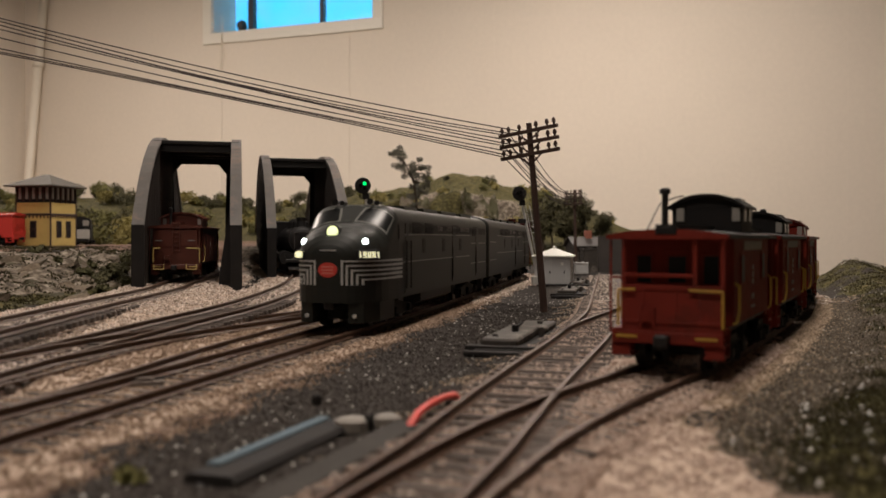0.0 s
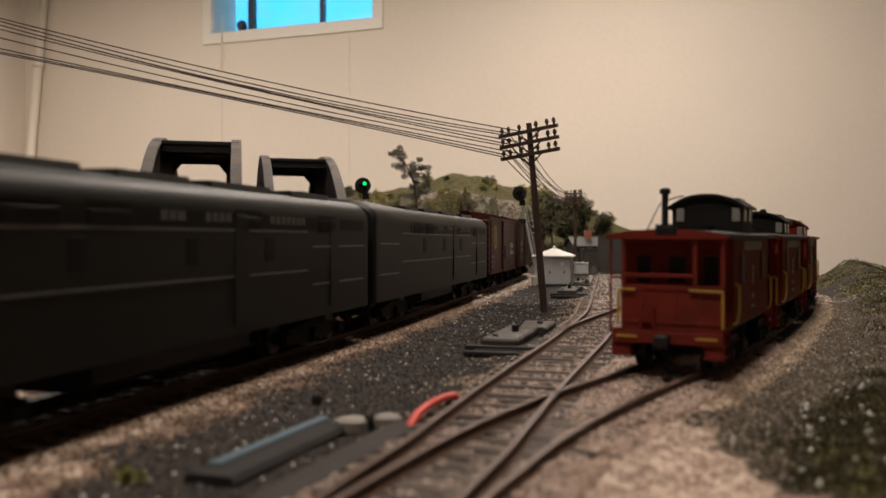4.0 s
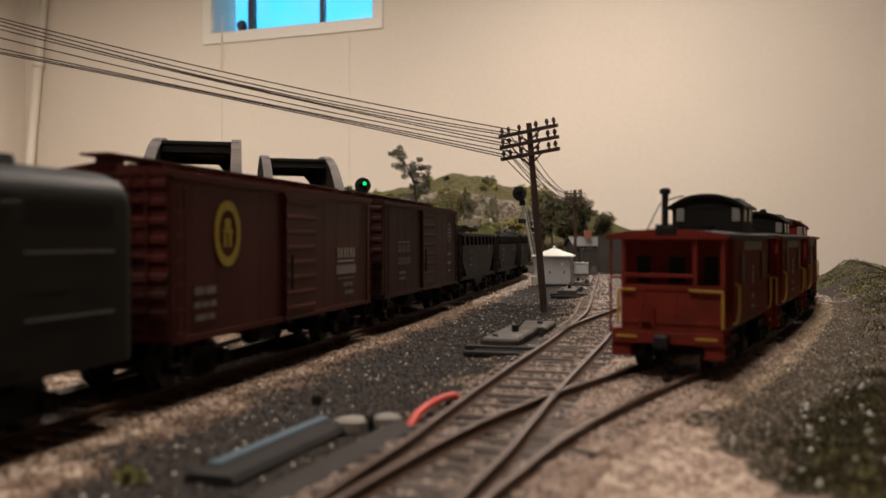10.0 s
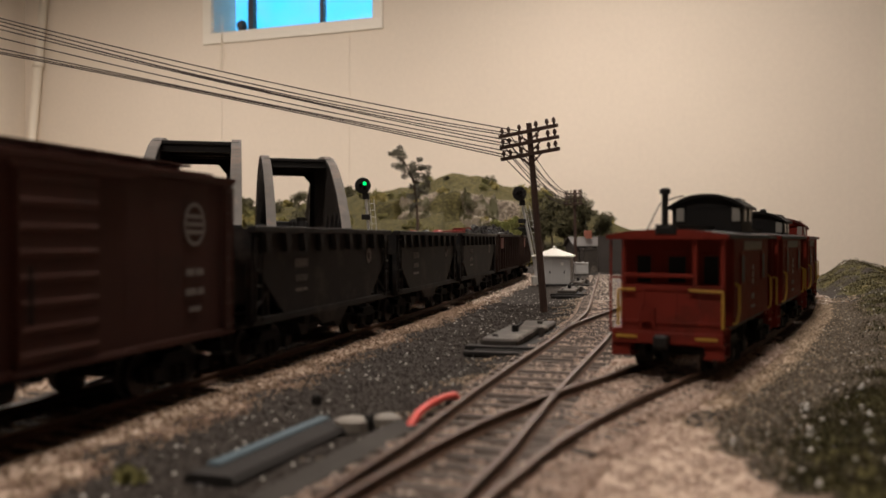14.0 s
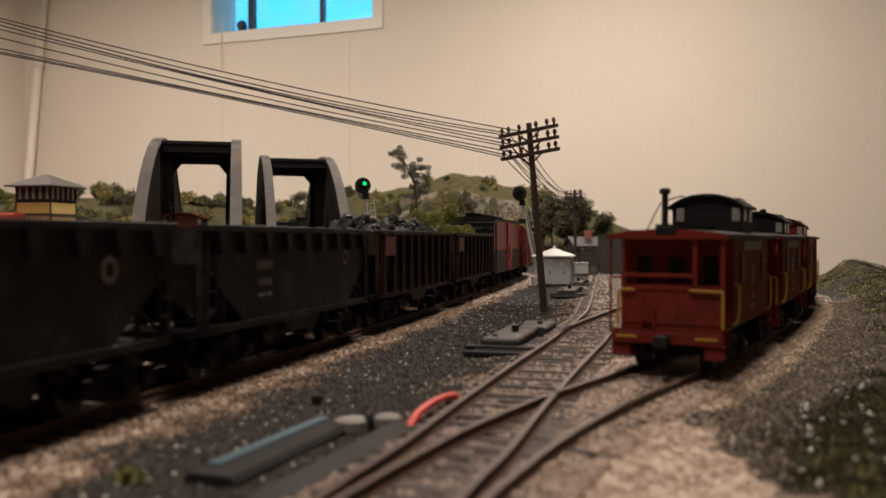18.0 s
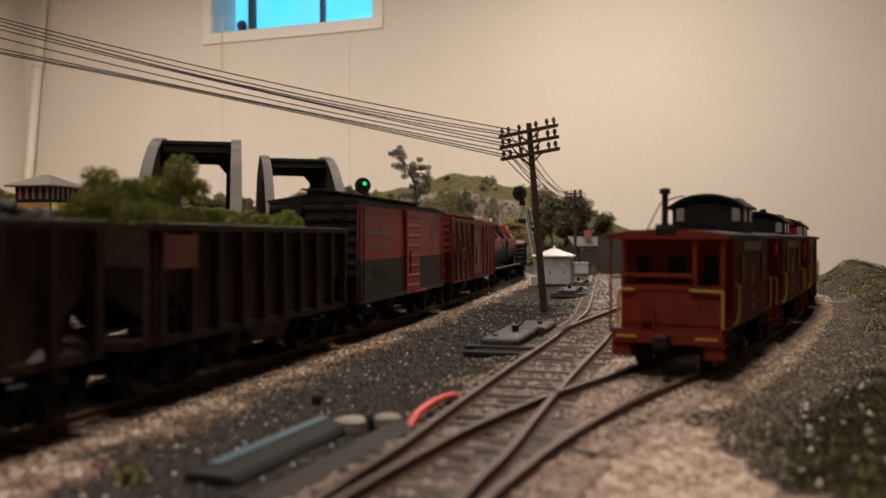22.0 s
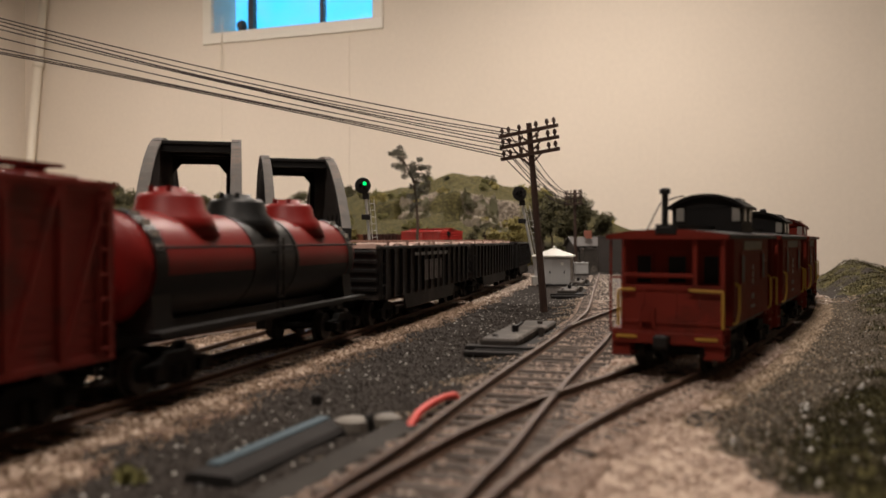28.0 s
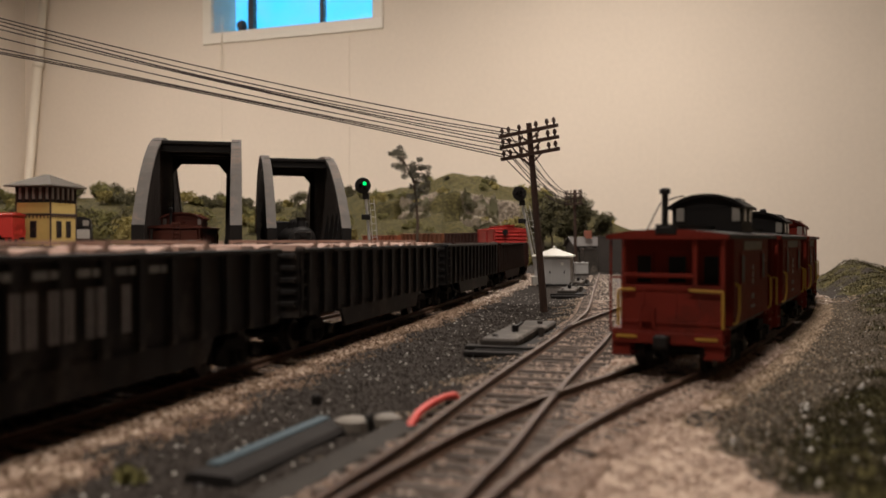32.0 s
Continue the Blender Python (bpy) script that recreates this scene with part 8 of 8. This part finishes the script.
def scatter(name, label, category, material, accept, count, size, seed, region, lift=0.25, shape=(1.0, 1.0, 1.0)):
    """Loose grains lying on the ground, one joined mesh."""
    r = np.random.RandomState(seed)
    X, Y = r.uniform(region[0], region[1], count), r.uniform(region[2], region[3], count)
    keep = np.abs(X) < 0.60 * Y + 30
    X, Y = X[keep], Y[keep]
    z, ballast, grass, dirt, rock = height(X[None, :], Y[None, :])
    ok = accept(X, Y, ballast[0], grass[0], dirt[0], rock[0], r)
    X, Y, z = X[ok], Y[ok], z[0][ok]
    n = len(X)
    base = np.array([(1, 0, 0), (-0.5, 0.87, -0.1), (-0.5, -0.87, 0.1), (0.1, 0.1, 0.9), (0, -0.1, -0.9)]) * np.array(shape)
    tri = np.array([(0, 1, 3), (1, 2, 3), (2, 0, 3), (1, 0, 4), (2, 1, 4), (0, 2, 4)])
    ang = r.uniform(0, 2 * np.pi, n)
    s = size * r.uniform(0.55, 1.35, n)
    jit = r.uniform(0.6, 1.3, (n, 5, 3))
    p = base[None] * jit * s[:, None, None]
    tilt = r.uniform(-0.9, 0.9, n)
    ca, sa, ct, st = np.cos(ang), np.sin(ang), np.cos(tilt), np.sin(tilt)
    x1 = p[:, :, 0] * ca[:, None] - p[:, :, 1] * sa[:, None]
    y1 = p[:, :, 0] * sa[:, None] + p[:, :, 1] * ca[:, None]
    y2 = y1 * ct[:, None] - p[:, :, 2] * st[:, None]
    z2 = y1 * st[:, None] + p[:, :, 2] * ct[:, None]
    co = np.stack([x1 + X[:, None], y2 + Y[:, None], z2 + (z + lift * s)[:, None]], 2).reshape(-1, 3) * MM
    faces = (tri[None] + (np.arange(n) * 5)[:, None, None]).reshape(-1, 3)
    me = bpy.data.meshes.new(name)
    me.from_pydata(co.tolist(), [], faces.tolist())
    me.materials.append(material)
    tagged(new(name, me), label, category, kind="stuff")


def grain_material(name, colors, rough=0.85):
    """Each grain takes one colour of a range."""
    m = bpy.data.materials.new(name)
    m.use_nodes = True
    n, k = m.node_tree.nodes, m.node_tree.links
    g = n.new("ShaderNodeNewGeometry")
    rp = n.new("ShaderNodeValToRGB")
    while len(rp.color_ramp.elements) < len(colors):
        rp.color_ramp.elements.new(0.5)
    for i, (e, c) in enumerate(zip(rp.color_ramp.elements, colors)):
        e.position, e.color = i / (len(colors) - 1), (*c, 1)
    k.new(g.outputs["Random Per Island"], rp.inputs["Fac"])
    k.new(rp.outputs["Color"], n["Principled BSDF"].inputs["Base Color"])
    n["Principled BSDF"].inputs["Roughness"].default_value = rough
    n["Principled BSDF"].inputs["Specular IOR Level"].default_value = 0.15
    return m


GRAVEL = grain_material("mixed_ballast", [(0.24, 0.19, 0.15), (0.45, 0.365, 0.30), (0.60, 0.51, 0.44), (0.72, 0.63, 0.56), (0.36, 0.30, 0.25)])
CINDERS = grain_material("mixed_cinders", [(0.018, 0.015, 0.0125), (0.034, 0.028, 0.023), (0.055, 0.046, 0.038), (0.024, 0.020, 0.017)])
FLECKS = grain_material("pale_flecks", [(0.45, 0.43, 0.40), (0.70, 0.68, 0.64), (0.30, 0.28, 0.26)])
SCRUB = grain_material("scrub_grains", [(0.016, 0.015, 0.007), (0.032, 0.029, 0.011), (0.058, 0.051, 0.019), (0.055, 0.042, 0.026), (0.026, 0.026, 0.009)])
TANGRAVEL = grain_material("tan_ballast", [(0.165, 0.113, 0.078), (0.245, 0.172, 0.122), (0.32, 0.235, 0.172), (0.43, 0.33, 0.25), (0.20, 0.145, 0.104)])
PINKGRAVEL = grain_material("pinkish_ballast", [(0.36, 0.268, 0.215), (0.43, 0.33, 0.27), (0.50, 0.395, 0.33), (0.58, 0.47, 0.40), (0.40, 0.305, 0.25)])
RIDGEGRAVEL = grain_material("straw_ballast", [(0.19, 0.14, 0.095), (0.29, 0.22, 0.155), (0.40, 0.31, 0.225), (0.52, 0.42, 0.32), (0.235, 0.18, 0.128)])
PATHGRAIN = grain_material("grey_path_grains", [(0.078, 0.064, 0.048), (0.124, 0.104, 0.080), (0.18, 0.152, 0.120), (0.10, 0.081, 0.060)])


def near_main(X, Y):
    return line_distance(X, Y, [p for p in MAIN if p.y < 1000])[0] < 44


scatter("yard_ballast_gravel", "loose pale ballast stones along the yard tracks", "gravel", GRAVEL, lambda X, Y, b, g, d, k, r: (r.uniform(0, 1, len(X)) < b * 1.1 - 0.15) & ~near_main(X, Y), 70000, 0.68, 21, (-240, 0, 100, 520))
def by_cabooses(X, Y):
    """East of the caboose track and past the foreground heap."""
    return (X > np.interp(Y, [100, 131, 186, 263, 433, 610], [-7, 2, 32, 80, 168, 238])) & (Y > 196)


scatter("storage_ballast_gravel", "pinkish ballast stones beside the storage and siding tracks", "gravel", PINKGRAVEL, lambda X, Y, b, g, d, k, r: (r.uniform(0, 1, len(X)) < b * 1.2 - 0.15) & ~near_main(X, Y) & ~by_cabooses(X, Y), 230000, 0.36, 29, (-30, 200, 100, 420), 0.1)
scatter("ridge_ballast_gravel", "straw-coloured ballast ridge beside the caboose track", "gravel", RIDGEGRAVEL, lambda X, Y, b, g, d, k, r: (r.uniform(0, 1, len(X)) < b * 1.4 - 0.1) & by_cabooses(X, Y), 190000, 0.44, 31, (60, 280, 190, 560), 0.2)
scatter("storage_tie_stones", "pinkish stones covering the ties of the storage track", "gravel", PINKGRAVEL, lambda X, Y, b, g, d, k, r: (line_distance(X, Y, [p for p in CABLINE if p.y < 330])[0] < 19) & (line_distance(X, Y, SIDING)[0] > 14) & (wobble(X, Y, 16, 72) > -0.55), 90000, 0.42, 36, (-30, 120, 110, 300), 1.7)
scatter("siding_edge_gravel", "tan stones spilled along the edge of the siding", "gravel", RIDGEGRAVEL, lambda X, Y, b, g, d, k, r: (r.uniform(0, 1, len(X)) < 0.55 - 0.04 * (line_distance(X, Y, SIDING)[0] - 12) + 0.45 * wobble(X, Y, 26, 83)) & (line_distance(X, Y, SIDING)[0] < 32) & (X < np.interp(Y, [100, 185, 242, 297, 372, 438, 620], [-24, 6, 22, 38, 59, 75, 110])), 70000, 0.44, 34, (-40, 110, 150, 620), 0.2)
scatter("caboose_stones", "pale stones heaped beside the caboose's front wheels", "gravel", GRAVEL, lambda X, Y, b, g, d, k, r: (X - 50) ** 2 + (Y - 243) ** 2 < 30, 90, 1.1, 35, (43, 57, 236, 250), 0.6)
scatter("spilled_ridge_gravel", "straw-coloured stones spilled over the path", "gravel", RIDGEGRAVEL, lambda X, Y, b, g, d, k, r: (r.uniform(0, 1, len(X)) < 0.65 - 0.022 * (X - np.interp(Y, [100, 131, 186, 263, 433, 610], [22, 34, 54, 104, 190, 262])) + 0.25 * wobble(X, Y, 24, 81)) & (b < 0.7) & (g < 0.7) & (X > np.interp(Y, [100, 131, 186, 263, 433], [20, 34, 50, 90, 178])), 130000, 0.44, 33, (30, 280, 110, 560), 0.2)
scatter("turnout_stones", "mixed brown and pale stones spilled over the siding ties", "gravel", PINKGRAVEL, lambda X, Y, b, g, d, k, r: (np.minimum(line_distance(X, Y, SIDING)[0], line_distance(X, Y, [p for p in CABLINE if p.y < 330])[0]) < 17) & (wobble(X, Y, 20, 71) > 0.12 - 0.4 * (Y > 330)), 110000, 0.42, 32, (-30, 150, 110, 520), 1.3)
scatter("main_ballast_gravel", "fine tan ballast along the main line", "gravel", TANGRAVEL, lambda X, Y, b, g, d, k, r: (r.uniform(0, 1, len(X)) < b * 1.5 - 0.1) & near_main(X, Y), 190000, 0.46, 26, (-160, 120, 100, 560))
scatter("path_grains", "fine grey grains on the path beside the bank", "gravel", PATHGRAIN, lambda X, Y, b, g, d, k, r: (b < 0.5) & (r.uniform(0.35, 0.85, len(X)) > g) & (X > np.interp(Y, [100, 131, 186, 263, 433, 610], [24, 38, 60, 108, 196, 268])), 210000, 0.48, 27, (30, 260, 110, 520))
scatter("far_ballast_gravel", "loose pale tan ballast stones farther along the tracks", "gravel", GRAVEL, lambda X, Y, b, g, d, k, r: r.uniform(0, 1, len(X)) < b * 1.6 - 0.15, 60000, 1.0, 22, (-330, 260, 500, 950))
scatter("cinder_grains", "fine black cinders between the tracks", "gravel", CINDERS, lambda X, Y, b, g, d, k, r: (b < 0.5) & (g < 0.5) & (k < 0.3) & ((X < 20 + 0.40 * (Y - 100)) | (r.uniform(0, 1, len(X)) < 0.15)), 150000, 0.27, 23, (-60, 260, 100, 520))
scatter("pale_flecks", "scattered pale flecks on the cinders and grass", "gravel", FLECKS, lambda X, Y, b, g, d, k, r: (b < 0.3) & (k < 0.3), 4200, 0.45, 24, (-60, 330, 100, 620))
scatter("bank_flecks", "small white flecks caught in the bank's scrub", "gravel", FLECKS, lambda X, Y, b, g, d, k, r: (b < 0.2) & (g > 0.25), 170, 0.62, 37, (40, 130, 120, 300), 1.2)
scatter("near_scrub", "dark matted olive scrub at the foot of the bank", "grass", SCRUB, lambda X, Y, b, g, d, k, r: (r.uniform(0.1, 0.8, len(X)) < g) & (b < 0.5), 42000, 0.55, 38, (35, 140, 110, 250), 0.4, (0.35, 0.35, 1.1))
scatter("scrub", "short dry olive scrub on the bank", "grass", SCRUB, lambda X, Y, b, g, d, k, r: r.uniform(0.25, 1, len(X)) < g, 120000, 0.8, 25, (30, 420, 100, 800), 0.5, (0.28, 0.28, 1.25))
scatter("bank_moss", "patchy moss and weeds on the rocky bank", "grass", SCRUB, lambda X, Y, b, g, d, k, r: (b < 0.4) & (wobble(X, Y, 34, 41) > -0.1), 42000, 1.0, 28, (-470, -200, 430, 860), 0.4, (0.5, 0.5, 0.9))

# ================= the train =================
TRAIN = []


def add_car(car, u0, u1, pivot):
    """A car whose ends lie u0 and u1 mm back along the train; pivot: from its middle to a bogie."""
    TRAIN.append((car, (u0 + u1) / 2, pivot))


add_car(diesel("dark grey streamlined diesel locomotive with lit headlights and nose stripes"), 318, 556, 76)
rear_unit = diesel("dark grey cabless diesel booster unit coupled behind the first", cab_front=False)
add_car(rear_unit, 562, 800, 76)
add_car(boxcar("oxide red boxcar with a yellow oval ring emblem", 138, BOXRED, BOXRED, BOXRED, BOXRED, logo_oval, z1=49.3), 813, 952, 48)
add_car(boxcar("brown boxcar with white lettering and a round emblem", 136, BOXBROWN, BOXBROWN, BOXBROWN, BOXBROWN, logo_round, z1=49.3), 965, 1101, 47)
for u0, u1 in ((1111, 1232), (1243, 1357), (1369, 1490)):
    add_car(hopper("black open hopper car with pale lettering", u1 - u0, HOPBLACK), u0, u1, 40)
add_car(hopper("black ribbed hopper car heaped with coal", 121, HOPBROWN, True, "coal", patch=PATCHRED), 1503, 1624, 40)
add_car(hopper("brown-black ribbed hopper car carrying green foliage", 119, HOPBROWN, True, "green", patch=PATCHRED), 1638, 1757, 40)
add_car(boxcar("red and grey boxcar with a black roof and bright red door", 134, BRIGHTRED, CABROOF, BLACK, BRIGHTRED, logo_script, lower=DKGREY, door_x=-6, z1=48.4), 1766, 1899, 46)
add_car(boxcar("red outside-braced wooden boxcar", 142, BRACERED, BRACERED, BRACERED, BRACERED, logo_braced, braced=True), 1914, 2056, 49)
add_car(tank_car("red tank car with three domes and a black middle band", 147), 2065, 2212, 52)
add_car(gondola("black gondola with large pale lettering and a pinkish load", 172, HOPBLACK, True), 2222, 2394, 62)
add_car(gondola("black gondola with a pinkish stone load", 174, HOPBLACK), 2408, 2580, 62)
add_car(gondola("plain black gondola with stake sides", 162, HOPBLACK, load=False), 2598, 2760, 58)
add_car(gondola("rusty brown gondola with stake sides", 150, HOPBROWN, load=False), 2773, 2923, 54)
add_car(gondola("weathered red-brown gondola with stake sides", 120, BOXBROWN, load=False), 2935, 3055, 42)
add_car(boxcar("bright red boxcar far back in the train", 118, BRIGHTRED, BRIGHTRED, BRIGHTRED, BRIGHTRED), 3066, 3184, 42)
add_car(hopper("brown hopper car far back in the train", 120, BOXBROWN, True, top=42), 3196, 3316, 42)
add_car(hopper("tan-brown hopper car far back in the train", 120, mat("tan_brown_paint", (0.20, 0.075, 0.035), 0.6), True, top=42), 3328, 3448, 42)
add_car(hopper("orange-brown hopper car far back in the train", 120, mat("orange_brown_paint", (0.30, 0.09, 0.04), 0.6), True, top=40), 3460, 3580, 42)

RUN_START = -17.3
SPEED_T = [0, 1.5, 3, 4.5, 6, 9, 12, 14.5, 17, 20, 23, 26, 29, 32]
SPEED_V = [0.873, 0.922, 0.918, 0.951, 1.023, 0.958, 0.957, 1.01, 1.116, 1.092, 1.1, 1.095, 0.956, 1.028]


def run_of_train(t):
    """How far the train has come by t seconds, in mm."""
    n = max(2, int(t * 20) + 1)
    ts = np.linspace(0, t, n)
    v = np.interp(ts, SPEED_T, SPEED_V) * 66.248
    return RUN_START + float(((v[1:] + v[:-1]) / 2 * np.diff(ts)).sum())


def car_pose(centre, pivot, t):
    s = centre - run_of_train(t)
    f, b = main_line(s - abs(pivot)), main_line(s + abs(pivot))
    d = Vector((f[0] - b[0], f[1] - b[1]))
    if pivot < 0:
        d = -d
    return pose((f[0] + b[0]) / 2 * MM, (f[1] + b[1]) / 2 * MM, 0, 0, 0, math.degrees(math.atan2(d.y, d.x)))


def motions():
    turned = [(t, run_of_train(t)) for t in np.arange(0, 32.01, 0.1)]
    for car, centre, pivot in TRAIN:
        walk(car, [(t, car_pose(centre, pivot, t)) for t in np.arange(0, 32.01, 0.5)])
        for ob in car.children_recursive:
            if ob.name.startswith("wheelset"):
                x, y, z = ob.location
                walk(ob, [(t, Matrix.Translation((x, y, z)) @ Matrix.Rotation(d * MM / z, 4, "Y")) for t, d in turned])


motions()
